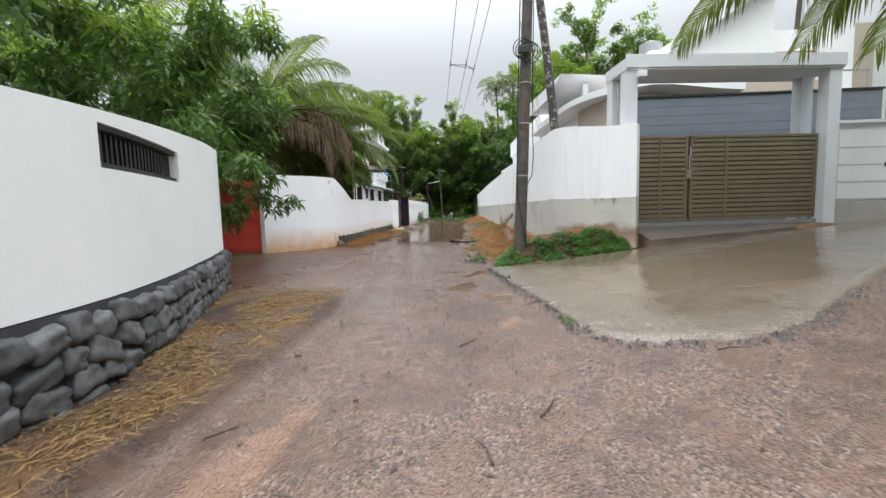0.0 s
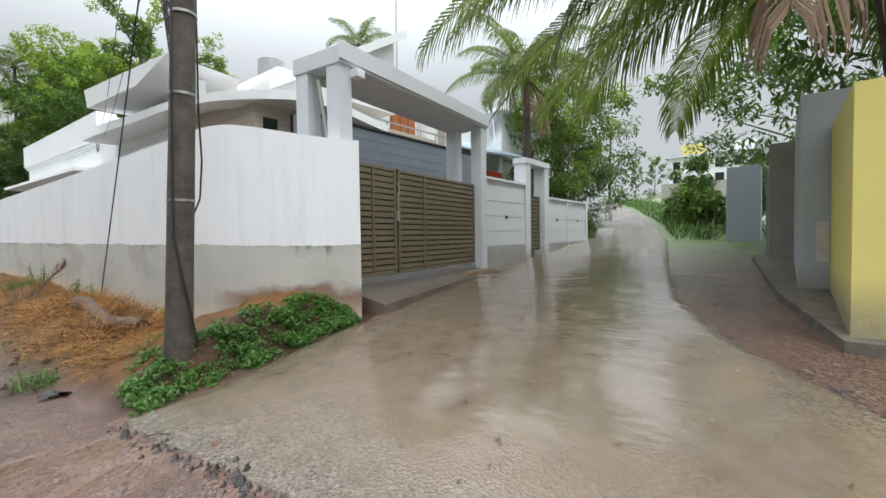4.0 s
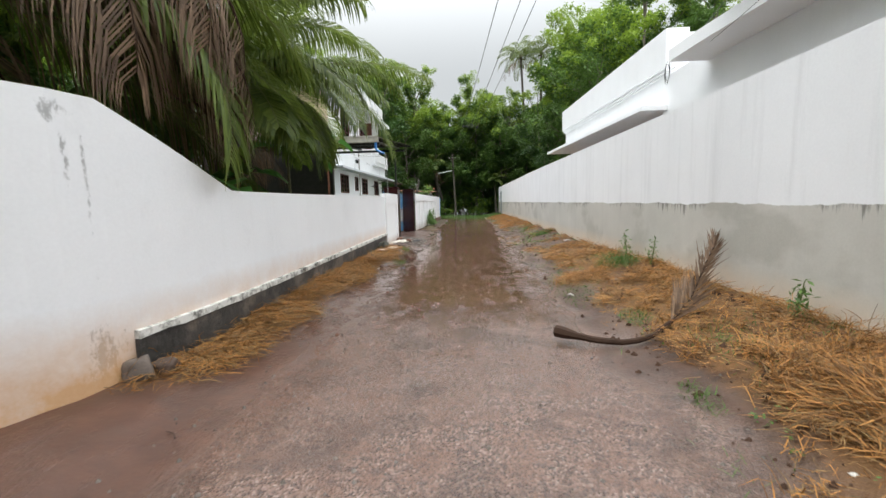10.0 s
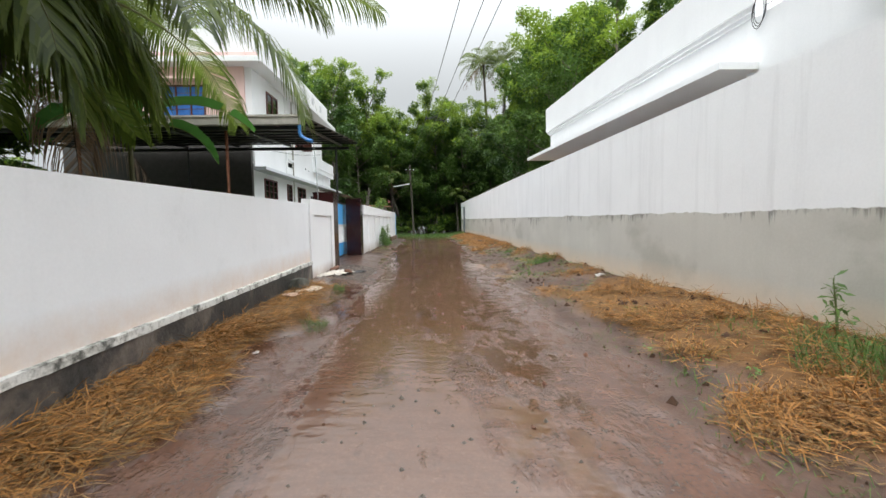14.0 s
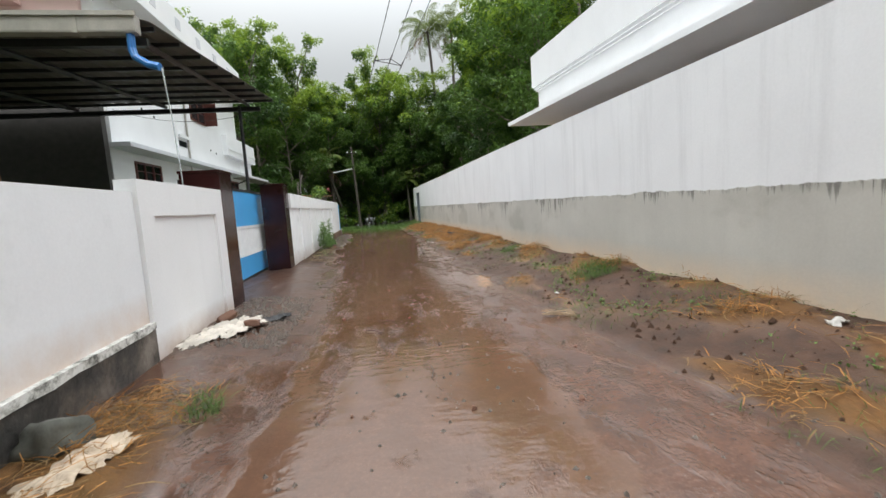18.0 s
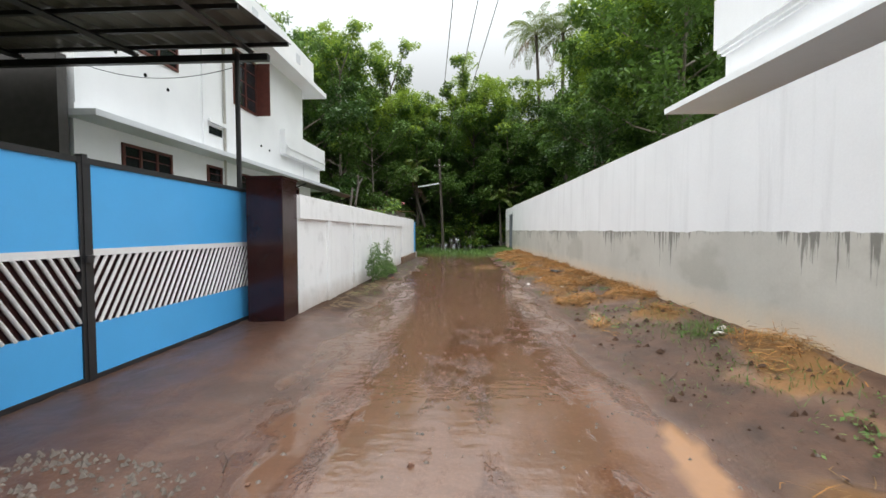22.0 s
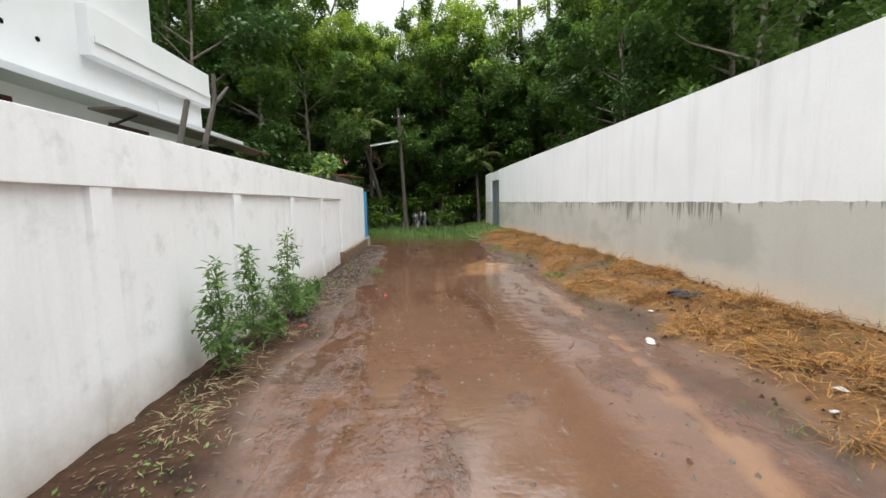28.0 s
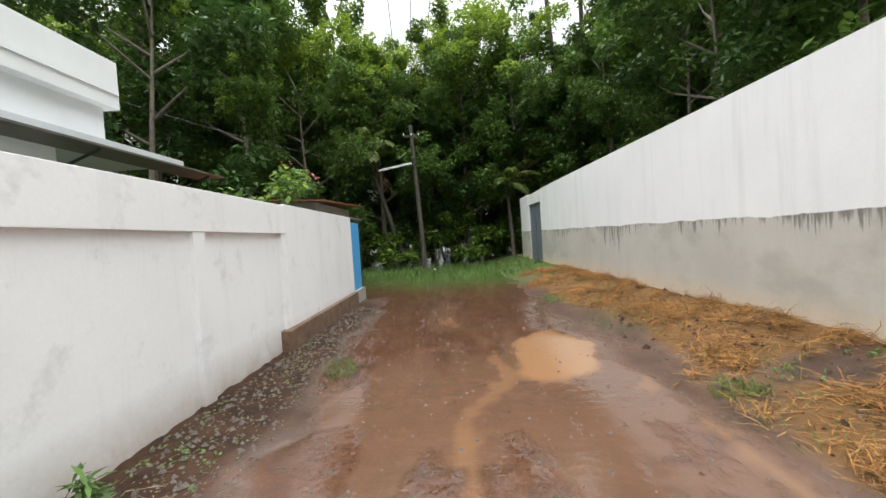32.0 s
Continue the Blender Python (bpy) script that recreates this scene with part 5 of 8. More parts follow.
part("sheet_gate", box(10.95, 13.4, 5.5, 5.55, 0.95, 2.8), simple("faded_blue_sheet", (0.30, 0.38, 0.47), 0.5, 0.3), pier3, "faded pale blue sheet gate")
kerb = mesh_ob("kerb", prism([(5.6, 4.9), (7.4, 5.35), (10.6, 5.75), (10.6, 5.2), (5.6, 4.5)], 0.0, lambda x, y: plot_height(x, y) + 0.10), simple("mossy_cement", (0.12, 0.105, 0.085), 0.8, 0.5, 4.0, bumps=0.6, fine=20))
tagged(kerb, "rough cement footing along the piers", "kerb", kind="structure")

# far houses up the road
for k, (x, y, s, z1, lab) in enumerate(((70, 9.5, 7, 6.5, "distant pale two storey house above the road"), (78, 16, 6, 7.5, "distant white house with a yellow roof room"), (62, 3, 5, 5.0, "distant low house with a grey roof"))):
    z0 = plot_height(x, y)
    fh = thing("distant_house", lab, "house", (x, y, z0))
    part("wall", box(-s / 2, s / 2, -s / 2, s / 2, -1, z1 * 0.72), HOUSE_WHITE, fh)
    part("roof", box(-s / 2 - 0.5, s / 2 + 0.5, -s / 2 - 0.5, s / 2 + 0.5, z1 * 0.72, z1 * 0.72 + 0.3), HOUSE_GREY, fh)
    part("roof_room", box(-s / 4, s / 4, -s / 4, s / 4, z1 * 0.72 + 0.3, z1), YELLOW if k == 1 else HOUSE_WHITE, fh)
    for j in range(3):
        for lv in (0.18, 0.48):
            part("window", box(-s / 2 - 0.05, -s / 2 - 0.004, -s / 2 + 0.8 + j * s * 0.3, -s / 2 + 1.8 + j * s * 0.3, z1 * lv, z1 * lv + 1.2), GLASS_DARK, fh)
bound = mesh_ob("wall_far_field", box(52, 52.3, 3, 15.5, 3, 6.9), CEMENT)
tagged(bound, "grey boundary wall across a grassy field", "wall", kind="structure")

# ---- white house behind the west gate ----
hw = thing("white_house_west", "two storey white and pale pink house with dark red window frames", "house")
LX = -8.8
part("ground_floor", box(-17, LX - 0.1, 38.6, 52.0, 0, 4.0), HOUSE_WHITE, hw)
part("first_floor", box(-17, LX, 38.55, 50.8, 4.14, 8.55), HOUSE_WHITE, hw)
part("front_face", box(-17, LX - 0.3, 38.42, 38.548, 5.2, 8.55), HOUSE_PINK, hw, "pale pink front wall")
part("sunshade", box(-17.2, LX + 0.55, 38.42, 55.0, 4.0, 4.14, 0.01), HOUSE_GREY, hw, "long grey edged sunshade slab")
part("sunshade_band", box(-17.0, LX + 0.02, 38.5, 50.82, 4.141, 4.30), HOUSE_WHITE, hw)
part("roof_slab", box(-17.6, LX + 0.75, 37.75, 52.2, 8.55, 8.78, 0.01), HOUSE_WHITE, hw)
part("roof_moulding", box(-17.4, LX + 0.5, 37.95, 52.0, 8.782, 9.0), HOUSE_PINK, hw)
rp = part("roof_parapet", box(-17.0, LX + 0.3, 38.2, 51.6, 9.0, 10.1, 0.01), HOUSE_WHITE, hw)
for k in range(6):
    part("vent_block", box(LX + 0.301, LX + 0.33, 39.4 + k * 2.0, 39.8 + k * 2.0, 9.35, 9.75), HOUSE_GREY, rp)
part("balcony", box(LX - 1.2, LX + 0.25, 48.2, 53.3, 5.0, 6.05, 0.01), HOUSE_WHITE, hw)
part("balcony_rib", box(LX + 0.251, LX + 0.29, 48.3, 53.25, 5.3, 5.42), HOUSE_WHITE, hw)
part("balcony_floor", box(LX - 1.2, LX + 0.02, 50.8, 53.1, 4.3, 5.0), HOUSE_WHITE, hw)
part("pilaster", box(LX, LX + 0.06, 42.75, 42.95, 4.3, 8.5), HOUSE_WHITE, hw)
part("pilaster", box(LX, LX + 0.06, 44.0, 44.12, 4.3, 8.5), HOUSE_WHITE, hw)
part("drain_pipe", tube([(LX + 0.05, 43.9, 1.0), (LX + 0.05, 43.9, 8.5)], 0.04, 8), GUTTER, hw, "white drain pipe")
part("vent_hood", box(LX, LX + 0.12, 43.0, 43.95, 5.05, 5.17), HOUSE_WHITE, hw)
part("vent", box(LX + 0.001, LX + 0.02, 43.1, 43.8, 4.72, 4.95), GLASS_DARK, hw)
for yy, zz in ((39.6, 5.75), (40.5, 5.55), (41.3, 5.45), (46.5, 5.0), (47.2, 4.95)):
    part("weep_hole", tube([(LX - 0.02, yy, zz), (LX + 0.015, yy, zz)], 0.05, 8), GLASS_DARK, hw)
window_part(hw, "x", 44.55, 46.15, 6.05, 8.0, LX, 2, open_leaf=True)
window_part(hw, "x", 40.2, 41.7, 6.05, 8.0, LX, 2)
window_part(hw, "x", 39.8, 41.5, 2.55, 3.75, LX - 0.1, 3, open_leaf=False)
window_part(hw, "x", 43.1, 43.9, 2.75, 3.75, LX - 0.1, 1)
window_part(hw, "x", 45.0, 46.6, 2.55, 3.75, LX - 0.1, 2)
window_part(hw, "x", 49.0, 50.4, 2.55, 3.75, LX - 0.1, 2)
window_part(hw, "y", -12.7, -10.8, 6.35, 7.75, 38.42, 3, GLASS_BLUE)
window_part(hw, "y", -16.2, -14.8, 6.2, 7.6, 38.42, 2)
part("front_slab", box(-13.1, -10.5, 37.95, 38.42, 7.9, 8.0), HOUSE_PINK, hw)
# the carport's shade on the house front is put into this wall's dark colour
part("front_wall", box(-17, LX - 0.03, 38.2, 38.419, 0, 5.19), simple("porch_shade_colour", (0.055, 0.05, 0.047), 0.6, 0.3), hw, "porch wall coloured dark for the shade under the carport")
part("roof_rail", tube([(-10.5, 41, 10.1), (-10.5, 41, 12.6)], 0.04, 6), STEEL, hw)
part("roof_rail", tube([(-9.5, 44, 10.1), (-9.5, 44, 11.2), (-9.5, 50, 11.2)], 0.03, 6), STEEL, hw)

# ---- carport between the gate and the house ----
cp = thing("carport", "carport roof of weathered corrugated sheet on steel posts", "carport")


def cp_z(y):
    return 4.62 + (y - 31.6) * 0.075


cv, cf = [], []
nx_, ny_ = 140, 2
for j in range(ny_):
    y = (31.5, 37.95)[j]
    for i in range(nx_):
        f = i / (nx_ - 1)
        x = -16.0 + (11.62 + 0.36 * j) * f
        cv.append((x, y, cp_z(y) + 0.022 * math.sin(i * 1.57)))
cf = [(i, i + 1, nx_ + i + 1, nx_ + i) for i in range(nx_ - 1)]
sheet = raw("roof_sheet", cv, cf, ROOF_SHEET, cp)
sol = sheet.modifiers.new("thick", "SOLIDIFY")
sol.thickness = 0.006
for k in range(9):
    y = 31.7 + k * 0.76
    part("purlin", box(-16, -4.42 + 0.05 * k, y, y + 0.05, cp_z(y) - 0.095, cp_z(y) - 0.03), BLACK_IRON, cp)
for x in (-4.75, -6.95, -9.2, -11.4, -13.7, -15.8):
    part("rafter", tube([(x, 31.6, cp_z(31.6) - 0.15), (x, 37.9, cp_z(37.9) - 0.15)], 0.055, 4), BLACK_IRON, cp)
part("tie_beam", box(-16, -4.4, 37.78, 37.88, cp_z(37.8) - 0.34, cp_z(37.8) - 0.22), BLACK_IRON, cp)
part("tie_beam", box(-16, -4.5, 31.62, 31.7, cp_z(31.6) - 0.32, cp_z(31.6) - 0.21), BLACK_IRON, cp)
for x, y, mm in ((-6.95, 31.9, RUST), (-4.95, 37.75, BLACK_IRON), (-11.3, 31.9, RUST), (-11.3, 37.7, BLACK_IRON)):
    part("post", tube([(x, y, 0), (x, y, cp_z(y) - 0.2)], 0.045, 8), mm, cp)
part("gutter", box(-16, -4.5, 31.33, 31.5, 4.38, 4.64, 0.03), GUTTER, cp, "pale grey stained gutter")
for k in range(5):
    part("gutter_joint", box(-11.5 + k * 1.55, -11.44 + k * 1.55, 31.32, 31.51, 4.37, 4.65), GUTTER, cp)
part("gutter_lip", box(-16, -4.48, 31.30, 31.33, 4.60, 4.66), GUTTER, cp)
part("spout", tube([(-4.62, 31.42, 4.4), (-4.62, 31.42, 4.18), (-4.58, 31.4, 4.06), (-4.40, 31.36, 3.94), (-4.25, 31.34, 3.90)], 0.055, 10), BLUE_PIPE, cp, "blue plastic rain spout")
part("water", tube([(-4.22, 31.33, 3.88), (-4.17, 31.32, 3.2), (-4.14, 31.31, 2.6), (-4.12, 31.31, 1.6), (-4.11, 31.3, 0.1)], [0.012, 0.008, 0.011, 0.007, 0.012], 6), WATER, cp, "thin stream of falling rain water")

# shed behind the far wall
shed = thing("shed", "low shed with a rusty sheet roof behind the wall", "shed")
part("wall", box(-8.2, -5.0, 55.6, 59.5, 0, 2.9), CEMENT, shed)
part("roof", prism([(-8.8, 54.6), (-4.5, 54.6), (-4.5, 60), (-8.8, 60)], lambda x, y: 3.05 - 0.06 * (x + 8.8) + 0.04 * (y - 54), lambda x, y: 3.08 - 0.06 * (x + 8.8) + 0.04 * (y - 54)), RUST, shed, "rusty corrugated roof")
for k in range(5):
    part("rafter", box(-8.7 + k * 1.0, -8.62 + k * 1.0, 54.7, 59.9, 2.70 - 0.05 * k, 2.78 - 0.05 * k), TRUNK, shed)
aw = thing("awning", "dark grey sheet awning along the side of the house", "awning")
part("sheet", box(-8.24, -7.5, 47.5, 55.6, 3.72, 3.76), ROOF_SHEET, aw)
for yy in (48, 51.5, 55):
    part("bracket", tube([(-8.9, yy, 3.2), (-7.6, yy, 3.7)], 0.03, 5), BLACK_IRON, aw)

# ---- trees ----
def leaf_cloud(rs, centers, radii, count, size, flat=0.55, wide=0.24, hang=0.35):
    """Leaf blades round some centres: verts and faces of four-cornered leaves, folded a little along the midrib."""
    centers, radii = np.array(centers), np.array(radii)
    w = radii ** 2
    pick = rs.choice(len(centers), count, p=w / w.sum())
    d = rs.normal(size=(count, 3))
    d /= np.linalg.norm(d, axis=1)[:, None]
    r = rs.uniform(0.35, 1.0, count) ** 0.6
    pos = centers[pick] + d * (radii[pick] * r)[:, None] * np.array([1, 1, 0.75])
    a = rs.normal(size=(count, 3))
    a[:, 2] = a[:, 2] * flat - hang
    a /= np.linalg.norm(a, axis=1)[:, None]
    up = np.stack([rs.normal(0, 0.45, count), rs.normal(0, 0.45, count), np.ones(count)], 1)
    side = np.cross(a, up)
    side /= np.linalg.norm(side, axis=1)[:, None]
    s = size * rs.uniform(0.6, 1.35, count)[:, None]
    nrm = np.cross(side, a)
    v = np.stack([pos, pos + a * s * 0.5 + side * s * wide + nrm * s * 0.06, pos + a * s, pos + a * s * 0.5 - side * s * wide + nrm * s * 0.06], 1).reshape(-1, 3)
    return v


def quads_ob(name, v, material, parent=None):
    me = bpy.data.meshes.new(name)
    k = len(v) // 4
    me.vertices.add(len(v))
    me.vertices.foreach_set("co", v.astype(np.float32).ravel())
    me.loops.add(len(v))
    me.loops.foreach_set("vertex_index", np.arange(len(v), dtype=np.int32))
    me.polygons.add(k)
    me.polygons.foreach_set("loop_start", np.arange(0, len(v), 4, dtype=np.int32))
    me.update(calc_edges=True)
    me.materials.append(material)
    ob = new(name, me)
    ob.parent = parent
    return ob


def broad_tree(seed, height, spread_, leaves, leaf, low=0.3, label="tall broad-leaved tree with a dense uneven crown", mats=None, young=0.16, wide=0.24, hang=0.35, fill=1.0):
    """Tapered trunk, limbs and a crown of many leaves in uneven clumps."""
    rs, rnd = np.random.RandomState(seed), random.Random(seed)
    mats = mats or (LEAF_A, LEAF_B)
    t = thing("tree", label, "tree")
    lean = Vector((rnd.uniform(-0.06, 0.06), rnd.uniform(-0.06, 0.06), 1))
    pts = [Vector((0, 0, -0.3)) + lean * (height * 0.82 * k / 7) + Vector((noise.noise((seed, k, 0)), noise.noise((seed, k, 5)), 0)) * 0.25 * min(k, 1) for k in range(8)]
    r0 = 0.012 * height
    part("trunk", tube(pts, [r0 * (1 - 0.11 * k) for k in range(8)], 8), TRUNK, t, smooth=True)
    centers, radii, tops = [], [], []
    for k in range(15):
        f = low + (1 - low) * (k + rnd.random()) / 15
        base = pts[0].lerp(pts[-1], min(1, f / 0.95))
        ang = k * 2.4 + rnd.uniform(-0.5, 0.5)
        reach = spread_ * (0.45 + 0.75 * math.sin(math.pi * min(1, (f - low) / (1 - low) * 0.85 + 0.18))) * rnd.uniform(0.6, 1.1)
        tip = Vector((math.cos(ang) * reach, math.sin(ang) * reach, height * f + reach * 0.30))
        mid = base.lerp(tip, 0.5) + Vector((0, 0, -0.1 * reach))
        part("limb", tube([base, mid, tip], [r0 * 0.38, r0 * 0.24, r0 * 0.08], 5, cap=False), TRUNK, t)
        side = [tip + Vector((rnd.uniform(-1, 1), rnd.uniform(-1, 1), rnd.uniform(-0.5, 0.8))) * spread_ * 0.36 for _ in range(4)]
        for q, rr in [(tip, 0.24), (mid.lerp(tip, 0.55), 0.20), (mid.lerp(tip, 0.2), 0.16)] + [(q, 0.155) for q in side]:
            centers.append(tuple(q))
            radii.append(rr * fill * spread_ * rnd.uniform(0.7, 1.2))
            tops.append(q.z)
    order = sorted(range(len(tops)), key=lambda i: -tops[i] + rnd.uniform(-2, 2))
    hi, lo = order[:len(order) // 3], order[len(order) // 6:]
    quads_ob("crown", leaf_cloud(rs, [centers[i] for i in lo], [radii[i] for i in lo], int(leaves * (1 - young)), leaf, 0.55, wide, hang), mats[0], t)
    quads_ob("young_leaves", leaf_cloud(rs, [tuple(Vector(centers[i]) + Vector((0, 0, 0.25))) for i in hi], [radii[i] * 0.9 for i in hi], int(leaves * young), leaf * 0.9, 0.55, wide, hang), mats[1], t)
    return t


def shrub(seed, height, spread_, leaves, leaf, mats=None):
    rs, rnd = np.random.RandomState(seed), random.Random(seed)
    t = thing("shrub", "leafy undergrowth shrub at the edge of the wood", "shrub")
    mats = mats or (LEAF_A, LEAF_B)
    centers, radii = [], []
    for k in range(9):
        a, r = rnd.uniform(0, 6.28), spread_ * math.sqrt(rnd.random()) * 0.8
        z = height * rnd.uniform(0.25, 0.9)
        centers.append((math.cos(a) * r, math.sin(a) * r, z))
        radii.append(spread_ * rnd.uniform(0.25, 0.45))
        part("stem", tube([(0, 0, -0.1), (math.cos(a) * r * 0.4, math.sin(a) * r * 0.4, z * 0.5), (math.cos(a) * r, math.sin(a) * r, z)], [0.035, 0.025, 0.01], 5, cap=False), TRUNK, t)
    quads_ob("leaves", leaf_cloud(rs, centers, radii, int(leaves * 0.7), leaf), mats[0], t)
    quads_ob("young_leaves", leaf_cloud(rs, centers, radii, int(leaves * 0.3), leaf), mats[1], t)
    return t


def frond_geo(rs, length, droop, up0, pairs, leaflet, dry=0.0, twist=0.0):
    """One palm frond along +x from the origin: rachis points and leaflet quads (two per leaflet)."""
    pts, ang, p = [], up0, np.array([0.0, 0.0, 0.0])
    seg = 14
    for k in range(seg + 1):
        pts.append(p.copy())
        p = p + np.array([math.cos(ang), 0, math.sin(ang)]) * length / seg
        ang -= droop / seg * (0.5 + 1.1 * k / seg)
    pts = np.array(pts)
    out = []
    for k in range(pairs):
        f = 0.16 + 0.84 * (k + 0.5) / pairs
        s = f * seg
        i = min(int(s), seg - 1)
        base = pts[i] + (pts[i + 1] - pts[i]) * (s - i)
        tang = (pts[i + 1] - pts[i]) / np.linalg.norm(pts[i + 1] - pts[i])
        nrm = np.array([-tang[2], 0, tang[0]])
        ll = leaflet * (1 + 0.25 * dry) * (math.sin(math.pi * min(1, 0.16 + 0.80 * f)) ** 0.6) * rs.uniform(0.85, 1.1)
        for sgn in (-1, 1):
            if rs.rand() < dry * 0.35:
                continue
            side = np.array([0, sgn, 0.0])
            sweep = 0.55 + 0.5 * f
            hang = -(0.75 + 1.3 * dry + 0.35 * rs.rand())
            d1 = side * (1.0 - 0.3 * dry) + tang * sweep + nrm * (0.15 - 0.6 * dry)
            d1 /= np.linalg.norm(d1)
            d2 = d1 + np.array([0, 0, hang]) + rs.normal(0, 0.08, 3)
            d2 /= np.linalg.norm(d2)
            d3 = d2 + np.array([0, 0, hang * 1.3])
            d3 /= np.linalg.norm(d3)
            w = 0.019 * (0.8 + 0.5 * rs.rand()) * (1 - 0.45 * dry)
            wv = np.cross(d1, nrm)
            wv = wv / (np.linalg.norm(wv) + 1e-9) * w
            a, b2, c2, e = base, base + d1 * ll * 0.4, base + d1 * ll * 0.4 + d2 * ll * 0.35, base + d1 * ll * 0.4 + d2 * ll * 0.35 + d3 * ll * 0.25
            out += [a - wv * 0.6, a + wv * 0.6, b2 + wv, b2 - wv, b2 - wv, b2 + wv, c2 + wv * 0.8, c2 - wv * 0.8, c2 - wv * 0.8, c2 + wv * 0.8, e + wv * 0.1, e - wv * 0.1]
    return pts, np.array(out)


def palm(seed, base, lean, height, fronds, length, pairs=70, dry=4, label="coconut palm with arching green fronds", rad=0.15, droop=(1.2, 2.0), extra=(), clear=()):
    """Ringed trunk, a crown of fronds and some dry fronds that hang below it."""
    rs, rnd = np.random.RandomState(seed), random.Random(seed)
    t = thing("coconut_palm", label, "palm tree", base)
    top = Vector((lean[0], lean[1], height))
    pts, rads = [], []
    for k in range(25):
        f = k / 24
        pts.append(Vector((top.x * f ** 1.4, top.y * f ** 1.4, height * f - 0.3 * (1 - f))))
        rads.append(rad * (1.25 - 0.45 * f + (0.35 * (1 - f * 6) if f < 1 / 6 else 0) + (0.05 if k % 2 else 0)))
    part("trunk", tube(pts, rads, 10), PALM_TRUNK, t, smooth=True)
    if rad >= 0.18:
        for k in range(26):
            a, z = k * 2.399, height - 0.85 + 0.95 * k / 26
            o = Vector((top.x, top.y, z))
            d = Vector((math.cos(a), math.sin(a), 0))
            part("leaf_base", tube([o, o + d * rad * 1.3 + Vector((0, 0, 0.15)), o + d * rad * (2.0 + rnd.random()) + Vector((0, 0, 0.45))], [0.10, 0.075, 0.04], 6), RACHIS_DRY, t, "dark fibrous stub of an old frond")
        for k in range(5):
            a = k * 1.25 + 0.4
            bm = bmesh.new()
            bmesh.ops.create_uvsphere(bm, u_segments=10, v_segments=7, radius=0.11)
            for v in bm.verts:
                v.co = Vector((v.co.x, v.co.y, v.co.z * 1.25)) + Vector((top.x + math.cos(a) * rad * 2.4, top.y + math.sin(a) * rad * 2.4, height - 0.12 - 0.1 * (k % 2)))
            part("coconut", bm, RACHIS, t, "green coconut", smooth=True)
    for k in range(fronds + dry + len(extra)):
        old = fronds <= k < fronds + dry
        az = k * 2.399 + rnd.uniform(-0.2, 0.2)
        f = k / max(1, fronds - 1)
        if clear and f > 0.4 and k < fronds + dry and clear[0] < (math.degrees(az) + 180) % 360 - 180 < clear[1]:
            continue
        up0 = 1.25 - 1.15 * f if not old else rnd.uniform(-0.7, -0.2)
        dr = rnd.uniform(*droop) if not old else rnd.uniform(0.6, 1.1)
        ln = length * rnd.uniform(0.85, 1.08)
        if k >= fronds + dry:
            az, up0, dr, ln, old = extra[k - fronds - dry]
            az = radians(az)
        rp, q = frond_geo(rs, ln, dr, up0, pairs, length * 0.27, 0.85 if old else 0.05)
        rot = np.array([[math.cos(az), -math.sin(az), 0], [math.sin(az), math.cos(az), 0], [0, 0, 1]])
        off = np.array([top.x, top.y, height])
        nm = "dry_frond" if old else "frond"
        fr = part(nm, tube([tuple(rot @ p + off) for p in rp], [0.035 - 0.0022 * i for i in range(len(rp))], 5, cap=False), RACHIS_DRY if old else RACHIS, t, "dry brown hanging frond" if old else "")
        quads_ob("frond_blade", (rot @ q.T).T + off, PALM_DRY if old else PALM_LEAF, fr)
    return t


def put_tree(proto, x, y, rz, s, z=None):
    ob = copy_thing(proto, pose(x, y, plot_height(x, y) - 0.05 if z is None else z, 0, 0, rz))
    ob.scale = (s, s, s * random.Random(int(x * 31 + y * 17)).uniform(0.92, 1.1))
    return ob


protos = [broad_tree(11, 16, 3.4, 16000, 0.27, 0.20, fill=1.15, young=0.24), broad_tree(12, 18, 3.0, 16000, 0.26, 0.26, fill=1.15, young=0.2), broad_tree(13, 14, 3.8, 16000, 0.28, 0.16, fill=1.15, young=0.3), broad_tree(14, 17, 2.6, 14000, 0.25, 0.28, fill=1.2), broad_tree(15, 13, 3.2, 14000, 0.28, 0.10, mats=(LEAF_C, LEAF_A), fill=1.15)]
spots = []
rnd = random.Random(8)
for row, (yy, step) in enumerate(((70.5, 2.9), (74, 3.2), (79, 3.8), (86, 4.6), (94, 5.0))):
    x = -34 + row
    while x < 40:
        spots.append((x + rnd.uniform(-1, 1), yy + rnd.uniform(-1.2, 1.2) + 0.02 * abs(x) * row))
        x += step
spots += [(-5.6, 72.2), (-2.6, 72.8), (0.6, 72.0), (3.6, 72.6), (-8.6, 71.2), (-3.8, 76.5), (-0.6, 77.0), (2.2, 78.5), (5.0, 76.0)]
spots += [(-13, 60), (-16, 66), (-11, 64.5), (-8.5, 66), (-20, 60), (9, 62), (8, 67), (13, 58), (12, 65), (17, 60), (19, 66), (24, 62), (-25, 62), (7.5, 57), (10.5, 54)]
for i, (x, y) in enumerate(spots):
    p = protos[i] if i < 5 else protos[rnd.randrange(5)]
    s, rz = rnd.uniform(0.82, 1.08) * (0.86 + 0.24 * sstep(-5, -11, x) + 0.45 * sstep(8.5, 12, x) + 0.19 * math.exp(-((x - 0.6) / 3.4) ** 2)), rnd.uniform(0, 360)
    if i < 5:
        p.matrix_basis = pose(x, y, plot_height(x, y) - 0.05, 0, 0, rz)
        tagged(p, group="trees of the wood")
    else:
        put_tree(p, x, y, rz, s)["group"] = "trees of the wood"
